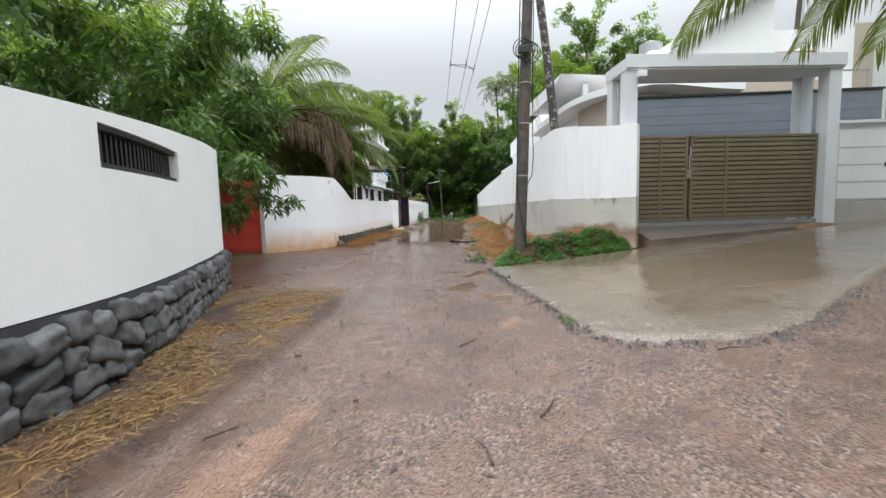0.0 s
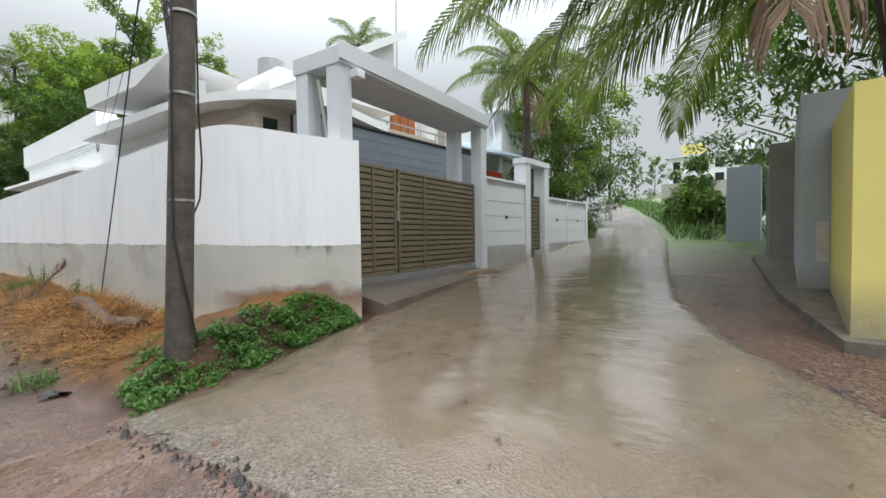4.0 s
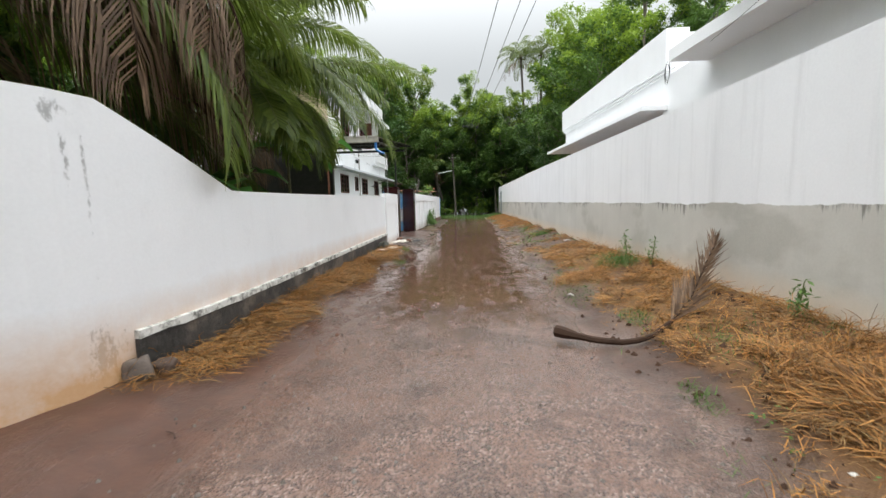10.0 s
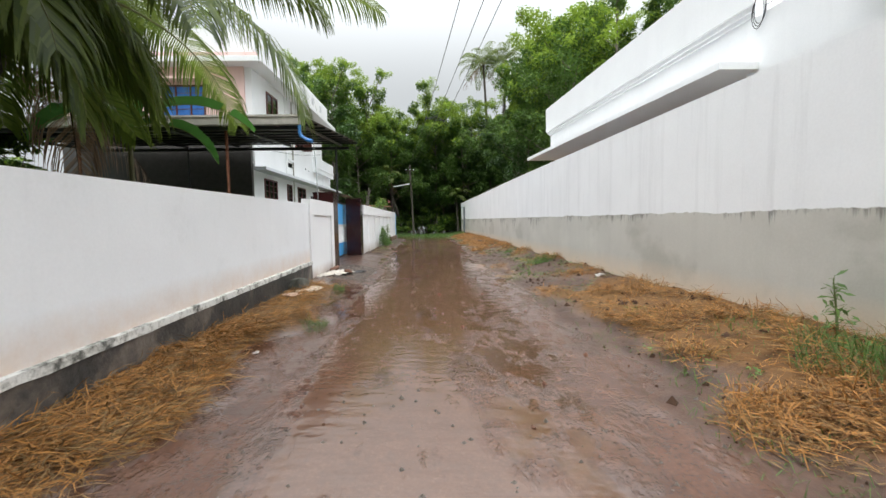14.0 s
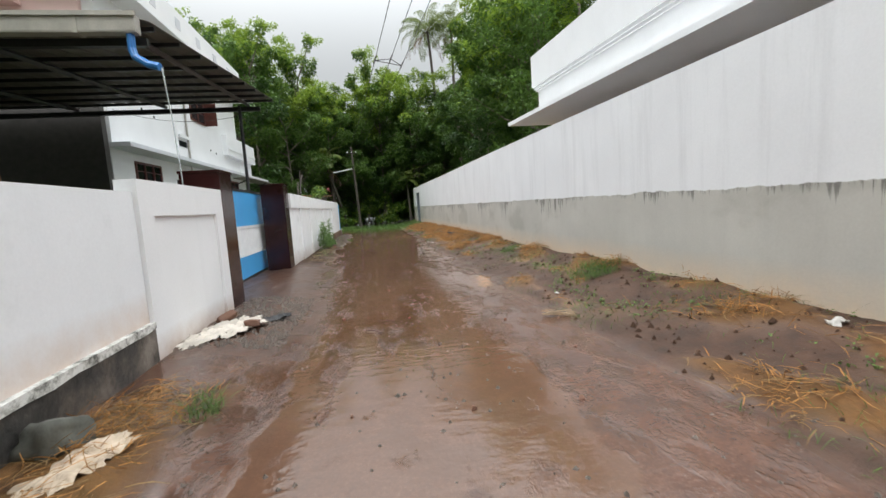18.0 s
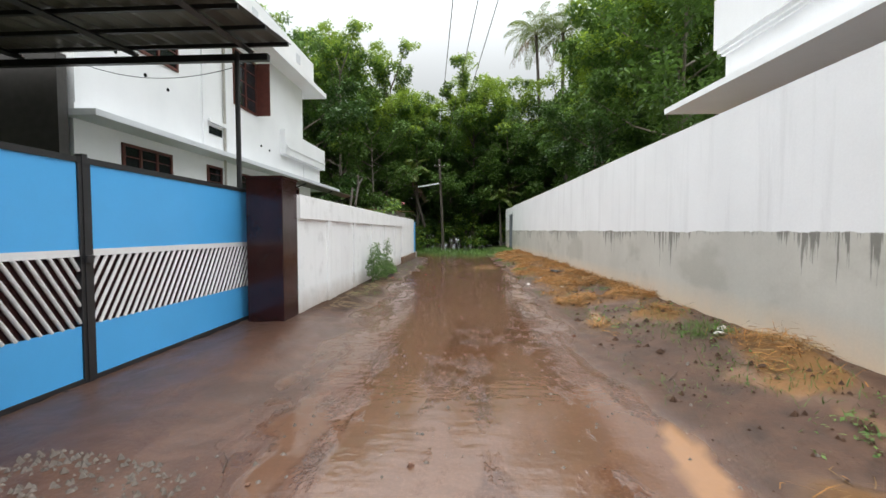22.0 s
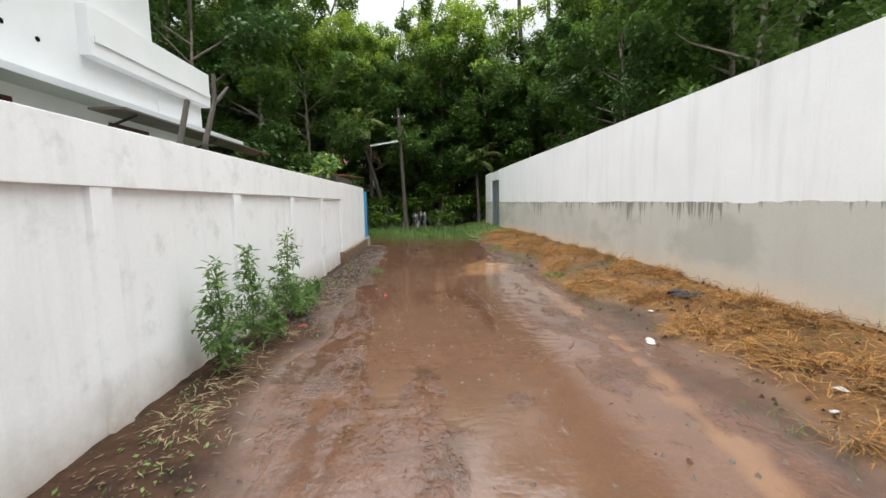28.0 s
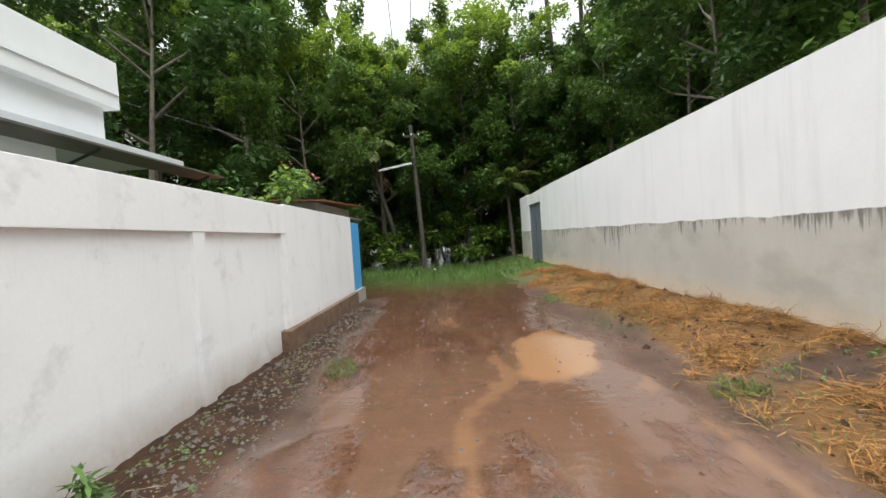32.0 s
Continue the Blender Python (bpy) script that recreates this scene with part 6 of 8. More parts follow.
sh = [shrub(31, 3.0, 1.7, 1500, 0.30), shrub(32, 2.2, 1.5, 1300, 0.34), shrub(33, 4.5, 1.6, 1700, 0.28)]
k = 0
for row, yy in enumerate((68.4, 71.0, 74.5, 80, 88)):
    x = -20.0
    while x < 22:
        xx, y = x + rnd.uniform(-0.6, 0.6), yy + rnd.uniform(-0.8, 0.8)
        x += 1.5 + 0.4 * row
        if row == 0 and (abs(xx + 0.8) < 3.4 or 1.5 < xx < 4.5):
            y += 1.6
        if k < 3:
            sh[k].matrix_basis = pose(xx, y, plot_height(xx, y), 0, 0, rnd.uniform(0, 360))
            tagged(sh[k], group="undergrowth")
        else:
            put_tree(sh[rnd.randrange(3)], xx, y, rnd.uniform(0, 360), rnd.uniform(0.7, 1.25))["group"] = "undergrowth"
        k += 1

for k in range(12):
    put_tree(sh[k % 3], -15.5 + 1.3 * math.sin(k * 2.1), 15.5 + 1.75 * k, k * 77, 1.15)

# ---- palms and garden plants ----
palm(51, (-6.9, 17.4, 0.1), (0.1, 0.1), 4.7, 22, 5.2, 80, 6, "coconut palm with dry brown fronds hanging over the wall", 0.22, (1.2, 2.0),
     ((8, 0.3, 2.0, 4.5, True), (20, 0.2, 1.9, 4.8, True), (30, 0.05, 1.7, 4.3, True), (2, 0.55, 2.5, 4.9, True), (14, 0.5, 2.6, 5.2, True), (25, 0.6, 2.7, 5.0, True), (38, 0.45, 2.3, 4.8, True), (-8, 0.3, 2.2, 4.4, True), (45, 0.05, 1.1, 5.4, False), (40, 0.5, 0.9, 6.0, False), (52, 0.6, 1.0, 6.2, False), (33, 0.4, 0.9, 5.6, False), (72, 0.3, 0.9, 5.8, False), (58, -0.4, 0.6, 5.2, False)), (-85, -2))
palm(56, (-6.2, 22.5, 0.1), (0.1, -0.1), 4.3, 17, 4.3, 84, 0, "low coconut palm with long leaflets hanging over the wall", 0.2, (1.1, 1.8),
     ((84, -0.1, 0.7, 4.0, False), (92, 0.25, 1.0, 4.2, False), (-20, 0.35, 1.4, 4.0, False), (-60, 0.1, 0.8, 4.2, False), (-38, -0.2, 0.6, 3.8, False), (5, 0.5, 1.6, 3.6, False), (-45, 0.0, 1.0, 4.0, False), (30, 0.1, 1.7, 3.3, False), (50, 0.05, 1.5, 3.4, False), (15, -0.2, 1.4, 3.0, False), (-5, 0.0, 1.5, 3.1, False), (62, 0.2, 1.4, 3.4, False)), (8, 80))
palm(52, (-8.6, 24.6, 0.1), (1.9, 1.1), 5.2, 14, 4.8, 80, 2, "coconut palm with long fronds arching over the white wall", 0.20, (1.1, 1.8),
     ((22, 0.45, 0.95, 5.5, False), (-35, 0.1, 1.3, 5.0, False)))
palm(53, (-10.5, 27.5, 0.1), (0.3, 0.0), 5.5, 16, 4.2, 56, 3, "coconut palm in the garden beside the white house", 0.17)
palm(54, (-10.5, 14.5, 0.1), (0.5, 0.5), 6.2, 18, 4.6, 56, 4, "coconut palm rising behind the red gate", 0.17)
palm(55, (9.4, 3.7, 0.6), (-0.6, 0.7), 5.4, 17, 5.0, 74, 1, "coconut palm whose fronds overhang the side road", 0.18, (1.1, 1.8),
     ((128, 0.12, 1.1, 6.6, False), (136, 0.0, 0.9, 6.2, False), (120, 0.25, 1.1, 5.8, False), (110, 0.0, 1.0, 5.6, False), (98, -0.1, 0.9, 5.2, False), (80, 0.0, 1.1, 5.0, False), (146, 0.1, 1.2, 5.4, False)))
for k, (x, y, h) in enumerate(((7.0, 73.5, 20.8), (8.9, 74.5, 21.4))):
    palm(60 + k, (x, y, 0.4), (-0.8 + k, 0.3), h, 20, 4.0, 40, 3, "tall coconut palm rising above the wood", 0.16)
palm(63, (22, 30.6, 2.0), (0.6, 0), 14.3, 16, 3.0, 34, 2, "coconut palm behind the white house", 0.16)
palm(64, (16.5, 13.4, 0.9), (0.3, 0.2), 7.2, 18, 3.4, 56, 3, "coconut palm beside the side road", 0.16)
palm(65, (75, 28, 7.5), (0.6, 0), 11, 14, 3.6, 26, 2, "distant coconut palm up the road", 0.18)
palm(66, (-4.2, 68.6, 0.3), (-1.7, 0), 6.3, 13, 2.9, 44, 2, "young coconut palm at the edge of the wood", 0.13)
palm(67, (2.4, 68.9, 0.4), (-0.2, 0), 4.2, 11, 2.3, 38, 0, "young palm by the far wall", 0.10)

# leaning spotted palm trunk behind the east wall
SPOT, n, l, b = mat("spotted_palm_bark")
sp = ramp(n, l, noise_fac(n, l, 9, 4, 0.7), [(0.53, (0.05, 0.042, 0.038)), (0.60, (0.34, 0.32, 0.29))])
l.new(sp, b.inputs["Base Color"])
b.inputs["Roughness"].default_value = 0.85
bump(n, l, b, noise_fac(n, l, 20, 4), 0.6, 0.02)
lt = palm(68, (3.9, 13.1, 0.5), (-1.3, 0.3), 11.5, 13, 4.0, 40, 1, "tall leaning coconut palm with a spotted trunk behind the wall", 0.105)
for o in lt.children:
    if o.name.startswith("trunk"):
        o.data.materials[0] = SPOT

# near trees over the west walls
near = broad_tree(71, 5.4, 2.35, 15000, 0.26, 0.22, "garden tree with long drooping green leaves over the wall", (LEAF_A, LEAF_B), 0.22, 0.12, 0.9)
near.matrix_basis = pose(-5.2, 10.2, 0.1, 0, 0, 40)
n2 = broad_tree(72, 8.5, 3.0, 8000, 0.26, 0.25, "leafy garden tree behind the curved wall", (LEAF_A, LEAF_B), 0.3, 0.16, 0.6)
n2.matrix_basis = pose(-5.8, 6.2, 0.1, 0, 0, 160)
n3 = copy_thing(near, pose(-9.5, 21.5, 0.1, 0, 0, 200))
n4 = copy_thing(n2, pose(-13.0, 24.0, 0.1, 0, 0, 80))
n5 = copy_thing(n2, pose(-14.0, 17.0, 0.1, 0, 0, 10))
n6 = copy_thing(near, pose(-8.6, 12.4, 0.1, 0, 0, 100))
for k, (x, y, rz, s) in enumerate(((-18, 28, 0, 1.0), (-20, 20, 90, 1.1), (-17, 10, 30, 1.0), (-16, 33, 50, 0.8))):
    put_tree(protos[k], x, y, rz, s * 0.75)
# trees along the side road
for k, (x, y, rz, s) in enumerate(((27.5, 17.5, 0, 0.42), (25.5, 16.8, 60, 0.45))):
    put_tree(protos[(0, 2, 4, 2, 0)[k]], x, y, rz, s)
dk = copy_thing(n2, pose(13.6, 3.4, plot_height(13.6, 3.4), 0, 0, 30))
for k, (x, y, s) in enumerate(((19.9, 12.9, 0.72), (21.8, 13.7, 0.95), (18.9, 12.6, 0.45), (23.8, 14.9, 0.9), (17.8, 5.0, 0.85))):
    hd = copy_thing(n2, pose(x, y, plot_height(x, y) - 0.9 * s, 0, 0, 100 * k))
    hd.scale = (s, s, s)
    tagged(hd, "dense leafy tree on the bank of the side road", "tree")
dk2 = copy_thing(n2, pose(9.3, 2.4, plot_height(9.3, 2.4), 0, 0, 200))
for k, (x, y) in enumerate(((16.8, 7.2), (18.0, 7.4), (19.5, 8.0), (17.2, 6.0), (21, 8.4), (17.8, 12.2), (19.2, 12.6), (22, 13.4))):
    put_tree(sh[k % 3], x, y, k * 70, 0.5 if k > 4 else 0.62)
for k in range(26):
    x, y = rnd.uniform(80, 130), rnd.choice((-1, 1)) * rnd.uniform(8, 30) + 22
    if along(low_pts, min(x, 89)) - 3 < y < along(up_pts, min(x, 89)) + 3:
        continue
    put_tree(protos[k % 5], x, y, k * 50, rnd.uniform(0.4, 0.75))


def banana(seed, x, y, h, leaves=8, first=None):
    """Banana plant: a thick stem and broad ribbed leaves, some torn."""
    rnd = random.Random(seed)
    t = thing("banana_plant", "banana plant with broad torn green leaves", "banana plant", (x, y, 0.1))
    part("stem", tube([(0, 0, -0.2), (0.03, 0, h * 0.5), (0.0, 0.03, h)], [0.075, 0.06, 0.04], 10), simple("banana_stem", (0.10, 0.09, 0.045), 0.5, 0.3), t, smooth=True)
    for k in range(leaves):
        az, ln, up0 = k * 2.4 + rnd.uniform(-0.3, 0.3), rnd.uniform(1.5, 2.2), rnd.uniform(0.3, 1.25)
        if first and k == 0:
            az, ln, up0 = first
        vs, fs, p, a = [], [], Vector((0, 0, h)), up0
        mid = []
        for i in range(15):
            f = i / 14
            w = 0.30 * math.sin(math.pi * min(1, 0.06 + 0.93 * f)) ** 0.7
            d = Vector((math.cos(a), 0, math.sin(a)))
            side = Vector((0, 1, 0))
            nrm = Vector((-d.z, 0, d.x))
            mid.append(p.copy())
            vs += [p - side * w + nrm * w * 0.35 + Vector((0, 0, 0.03 * rnd.uniform(-1, 1))), p.copy(), p + side * w + nrm * w * 0.35 + Vector((0, 0, 0.03 * rnd.uniform(-1, 1)))]
            p = p + d * ln / 14
            a -= (1.5 + 0.5 * rnd.random()) / 14
        for i in range(14):
            for s in (0, 1):
                if rnd.random() < 0.10:
                    continue
                fs.append((i * 3 + s, i * 3 + s + 1, (i + 1) * 3 + s + 1, (i + 1) * 3 + s))
        r = Matrix.Rotation(az, 3, "Z")
        lf = raw("leaf", [tuple(r @ (v - Vector((0, 0, h))) + Vector((0, 0, h))) for v in vs], fs, BANANA_LEAF, t)
        part("midrib", tube([r @ (m_ - Vector((0, 0, h))) + Vector((0, 0, h)) for m_ in mid], [0.022 - 0.0013 * i for i in range(15)], 5, cap=False), RACHIS, lf)
    return t


banana(4, -6.9, 27.6, 3.4, 6, (0.75, 3.0, 0.85))
banana(5, -5.6, 20.6, 1.6)

# oleander over the far west wall
ole = shrub(81, 3.1, 1.0, 1100, 0.17, (WEED, LEAF_B))
ole.name = "oleander"
tagged(ole, "oleander bush with narrow leaves above the white wall", "bush")
ole.matrix_basis = pose(-4.6, 52.6, 0.1)
ole.scale = (1.15, 1.3, 1.12)
PINK = simple("pink_petals", (0.75, 0.20, 0.25), 0.5, 0.2)
rs = np.random.RandomState(5)
quads_ob("blossom", leaf_cloud(rs, [(0.3, 0.4, 2.75), (0.1, -0.3, 2.9)], [0.14, 0.1], 26, 0.06), PINK, ole)


# ---- weeds, grass and straw ----
def blades(rs, xy, length, width, lean, zf=ground_z, lie=0.0, base=0.0):
    """Thin blades standing (or lying) at plan points, as quads."""
    k = len(xy)
    z = np.array([zf(x, y) for x, y in xy])
    p = np.column_stack([xy, z + base])
    az = rs.uniform(0, 2 * math.pi, k)
    el = np.clip(rs.normal(lean, 0.3, k), 0.02, 1.55) * (1 - lie) + lie * np.abs(rs.normal(0, 0.14, k))
    d = np.column_stack([np.cos(az) * np.cos(el), np.sin(az) * np.cos(el), np.sin(el)])
    s = np.column_stack([-np.sin(az), np.cos(az), np.zeros(k)])
    ln = (length * rs.uniform(0.5, 1.4, k))[:, None]
    w = (width * rs.uniform(0.7, 1.3, k))[:, None]
    tip = p + d * ln
    tip[:, 2] -= 0.15 * ln[:, 0] * (1 - lie)
    mid = p + d * ln * 0.55
    return np.stack([p - s * w * 0.4, p + s * w * 0.4, tip + s * w * 0.15, tip - s * w * 0.15], 1).reshape(-1, 3) if lie else np.concatenate([np.stack([p - s * w * 0.5, p + s * w * 0.5, mid + s * w * 0.5, mid - s * w * 0.5], 1), np.stack([mid - s * w * 0.5, mid + s * w * 0.5, tip + s * w * 0.05, tip - s * w * 0.05], 1)], 1).reshape(-1, 3)


def scatter(rs, count, x0, x1, y0, y1, keep):
    out = []
    while len(out) < count:
        x, y = rs.uniform(x0, x1), rs.uniform(y0, y1)
        if rs.rand() < keep(x, y):
            out.append((x, y))
    return np.array(out)


rs = np.random.RandomState(21)


def straw_keep(x, y):
    if x > wall_east_x(y) - 0.03 or (y < 12 and x > 2.6):
        return 0
    thin = (1 - 0.7 * sstep(23, 26, y) * sstep(40, 37, y)) * (0.35 + 0.65 * sstep(11.0, 13.5, y)) * (1 - 0.6 * sstep(1.9, 1.5, x) * sstep(17, 14, y))
    return thin * relief(x, y)[2] * (0.05 + 0.95 * sstep(-0.1, 0.4, noise.noise((x * 1.7, y * 1.1, 4)) + 0.5 * noise.noise((x * 4.3, y * 3.1, 8))))


def stalks(rs, xy, length, width, deep, rise=0.16):
    """Bent straw stalks thrown one over another: three quads each, in tangled swaths, deep metres thick."""
    k = len(xy)
    z = np.array([ground_z(x, y) for x, y in xy])
    sw = np.array([noise.noise((x * 1.4, y * 1.1, 31)) for x, y in xy])
    az = sw * 5.0 + rs.normal(0, 0.75, k) + np.where(rs.rand(k) < 0.3, 1.5, 0)
    el = np.abs(rs.normal(0, rise, k)) + np.where(rs.rand(k) < 0.07, 0.6, 0)
    ln = length * rs.uniform(0.35, 1.3, k)
    p = np.column_stack([xy, z + deep * rs.rand(k) ** 1.6])
    pts, a, e = [p], az.copy(), el.copy()
    for i in range(3):
        d = np.column_stack([np.cos(a) * np.cos(e), np.sin(a) * np.cos(e), np.sin(e)])
        p = p + d * (ln / 3)[:, None]
        pts.append(p)
        a, e = a + rs.normal(0, 0.35, k), e - np.abs(rs.normal(0.16, 0.2, k))
    lim = np.array([wall_east_x(y) - 0.012 for y in xy[:, 1]])
    east = xy[:, 0] > 0
    for q in pts:
        q[:, 0] = np.where(east & (xy[:, 1] > 12), np.minimum(q[:, 0], lim), q[:, 0])
        q[:, 0] = np.where(east, q[:, 0], np.maximum(q[:, 0], -3.8))
        q[:, 2] = np.maximum(q[:, 2], z + 0.004)
    roll = rs.uniform(-0.9, 0.9, k)
    s_ = np.column_stack([-np.sin(az) * np.cos(roll), np.cos(az) * np.cos(roll), np.sin(roll)]) * (width * rs.uniform(0.6, 1.3, k))[:, None] * 0.5
    out = [np.stack([pts[i] - s_, pts[i] + s_, pts[i + 1] + s_ * (0.9 if i < 2 else 0.3), pts[i + 1] - s_ * (0.9 if i < 2 else 0.3)], 1) for i in range(3)]
    return np.concatenate(out, 1).reshape(-1, 3)


def west_keep(x, y):
    return (1 - 0.6 * sstep(23, 26, y)) * relief(x, y)[2] * (0.08 + 0.92 * sstep(-0.35, 0.25, noise.noise((x * 1.3, y * 0.9, 4)) + 0.4 * noise.noise((x * 4, y * 3, 6))))


for mm, cnt, deep, lab in ((STRAW, 36000, 0.10, "bright orange straw strewn along the foot of the wall"), (STRAW_OLD, 32000, 0.06, "weathered brown straw matted along the foot of the wall")):
    st = quads_ob("straw", stalks(rs, scatter(rs, cnt, 0.9, 3.27, 10.6, 60, straw_keep), 0.24, 0.0065, deep), mm)
    tagged(st, lab, "straw", kind="stuff")
for mm, cnt, deep, lab in ((STRAW, 14000, 0.08, "bright straw lying along the black plinth"), (STRAW_OLD, 12000, 0.05, "weathered straw lying along the black plinth")):
    st = quads_ob("straw", stalks(rs, scatter(rs, cnt, -3.62, -2.0, 16.2, 29.3, west_keep), 0.24, 0.0065, deep), mm)
    tagged(st, lab, "straw", kind="stuff")
xy = scatter(rs, 9000, -2.6, 0.2, 0.3, 9.4, lambda x, y: relief(x, y)[2] * 0.8)
st = quads_ob("straw", stalks(rs, xy, 0.16, 0.007, 0.03), STRAW_OLD)
tagged(st, "dry grass litter below the curved wall", "straw", kind="stuff")
xy = scatter(rs, 1100, -3.72, -2.5, 38.2, 46.5, lambda x, y: relief(x, y)[5] * max(0, noise.noise((x * 2.2, y * 1.4, 9)) + 0.1))
st = quads_ob("straw", stalks(rs, xy, 0.14, 0.006, 0.015), leaf_mat("bleached_straw", (0.16, 0.11, 0.06), (0.45, 0.36, 0.22), 0.75, 0.1))
tagged(st, "bleached straw scattered along the white wall's foot", "straw", kind="stuff")
xy = scatter(rs, 9000, 0.9, 3.2, 11, 60, lambda x, y: straw_keep(x, y) * sstep(0.0, 0.4, noise.noise((x * 2.1, y * 1.5, 24)) + 0.15))
st = quads_ob("dry_grass", blades(rs, xy, 0.2, 0.007, 0.55), STRAW)
tagged(st, "matted dry grass along the foot of the wall", "dry grass", kind="stuff")
# hay heaped over the log near the pole
xy = scatter(rs, 7500, 1.3, 3.15, 11.2, 18, lambda x, y: sstep(1.2, 0.35, math.hypot((x - 2.55) / 0.62, (y - 14.3) / 2.6) + 0.8 * noise.noise((x * 2.6, y * 1.8, 2))) if x < wall_east_x(y) - 0.05 else 0)
st = quads_ob("dry_grass", stalks(rs, xy[:5500], 0.36, 0.007, 0.17, 0.4), STRAW)
tagged(st, "tangled orange hay heaped beside the utility pole", "dry grass", kind="stuff")
st = quads_ob("dry_grass", stalks(rs, xy[5500:], 0.34, 0.007, 0.14, 0.35), STRAW_OLD)
tagged(st, "tangled dry grass heaped beside the utility pole", "dry grass", kind="stuff")


def clump(name, label, count, cx, cy, rx_, ry_, ln, width, material, seed):
    rs = np.random.RandomState(seed)
    r = np.sqrt(rs.uniform(0, 1, count))
    a = rs.uniform(0, 6.28, count)
    xy = np.column_stack([cx + rx_ * r * np.cos(a), cy + ry_ * r * np.sin(a)])
    xy[:, 0] = np.minimum(xy[:, 0], [wall_east_x(y) - 0.04 if y > 11.5 else 99 for y in xy[:, 1]])
    ob = quads_ob(name, blades(rs, xy, ln, width, 0.7), material)
    return tagged(ob, label, "grass", kind="stuff")


for k, (cx, cy, ax, ay, ln, cnt) in enumerate(((2.55, 22.0, 0.4, 0.5, 0.32, 700), (2.45, 31.5, 0.45, 0.45, 0.26, 700), (2.5, 36.2, 0.3, 0.4, 0.2, 300), (1.31, 47.8, 0.25, 0.25, 0.12, 350), (1.1, 54.0, 0.3, 0.6, 0.14, 450), (1.65, 18.6, 0.15, 0.4, 0.14, 160), (1.5, 11.7, 0.18, 0.35, 0.25, 260), (-2.6, 25.0, 0.16, 0.3, 0.2, 150), (-2.95, 28.2, 0.14, 0.25, 0.22, 160), (-2.85, 49.3, 0.2, 0.4, 0.14, 260), (1.4, 16.4, 0.12, 0.3, 0.12, 110), (2.0, 24.4, 0.2, 0.4, 0.14, 150), (2.2, 5.15, 0.06, 0.12, 0.08, 70))):
    clump("grass_tuft", "tuft of bright green grass on the muddy verge", cnt, cx, cy, ax, ay, ln * 0.8, 0.006, GRASS, 200 + k)
xy = scatter(rs, 9000, -12, 10, 59.5, 68.5, lambda x, y: sstep(59.5, 62, y + 1.5 * noise.noise((x, y, 0))) * (0 if wall_east_x(y) - 0.05 < x < wall_east_x(y) + 0.3 or -5.1 < x < -3.7 and y < 60 else 1))
g = quads_ob("grass", blades(rs, xy, 0.28, 0.022, 0.9, zf=plot_height), GRASS)
tagged(g, "green grass before the wood at the end of the lane", "grass", kind="stuff")
xy = scatter(rs, 9000, 14, 60, 4, 30, lambda x, y: 0 if along(low_pts, x) - 0.2 < y < along(up_pts, x) + 0.2 or (x < 16.4 and y > 10.8) or (13.3 < x < 14.6 and 5.5 < y < 6.6) else sstep(3.5, 0.5, min(abs(y - along(low_pts, x)), abs(y - along(up_pts, x))) - 0.5))
g = quads_ob("grass", blades(rs, xy, 0.45, 0.04, 0.9, zf=plot_height), GRASS)
tagged(g, "long grass on the banks of the side road", "grass", kind="stuff")

xy = scatter(rs, 7000, 1.0, 3.2, 11.5, 56, lambda x, y: sstep(1.5, 2.2, x - lane_mid(y)) * max(0, noise.noise((x * 1.1, y * 0.5, 14)) * 1.6) if x < wall_east_x(y) - 0.05 else 0)
g = quads_ob("grass", blades(rs, xy, 0.10, 0.005, 0.7), GRASS)
tagged(g, "short green grass sprouting through the straw", "grass", kind="stuff")

# broad-leaved weeds round the pole
rs = np.random.RandomState(9)
cs, rd = [], []
for k in range(170):
    f = rs.rand()
    x = 1.8 + 2.75 * f ** 0.9
    lo, hi = along(up_pts, x) + 0.03, 10.15 if x < 2.9 else 10.15 + 0.25 * min(1, (x - 2.9) * 2) - 0.35 * max(0, x - 3.9)
    y = lo + (hi - lo) * rs.rand() ** 1.3
    if x < 2.6 and rs.rand() < 0.3:
        y += rs.uniform(0.2, 0.8)
    cs.append((x, y, plot_height(x, y) + 0.05))
    rd.append(rs.uniform(0.07, 0.14))
wd = quads_ob("weeds", leaf_cloud(rs, cs, rd, 19000, 0.045, 0.4), leaf_mat("bright_weed_leaves", (0.035, 0.095, 0.016), (0.12, 0.26, 0.05), 0.45, 0.35))
tagged(wd, "low bright green weeds round the foot of the pole", "weeds", kind="stuff")


WEED_STEM = simple("weed_stem", (0.12, 0.16, 0.05), 0.6, 0.2)


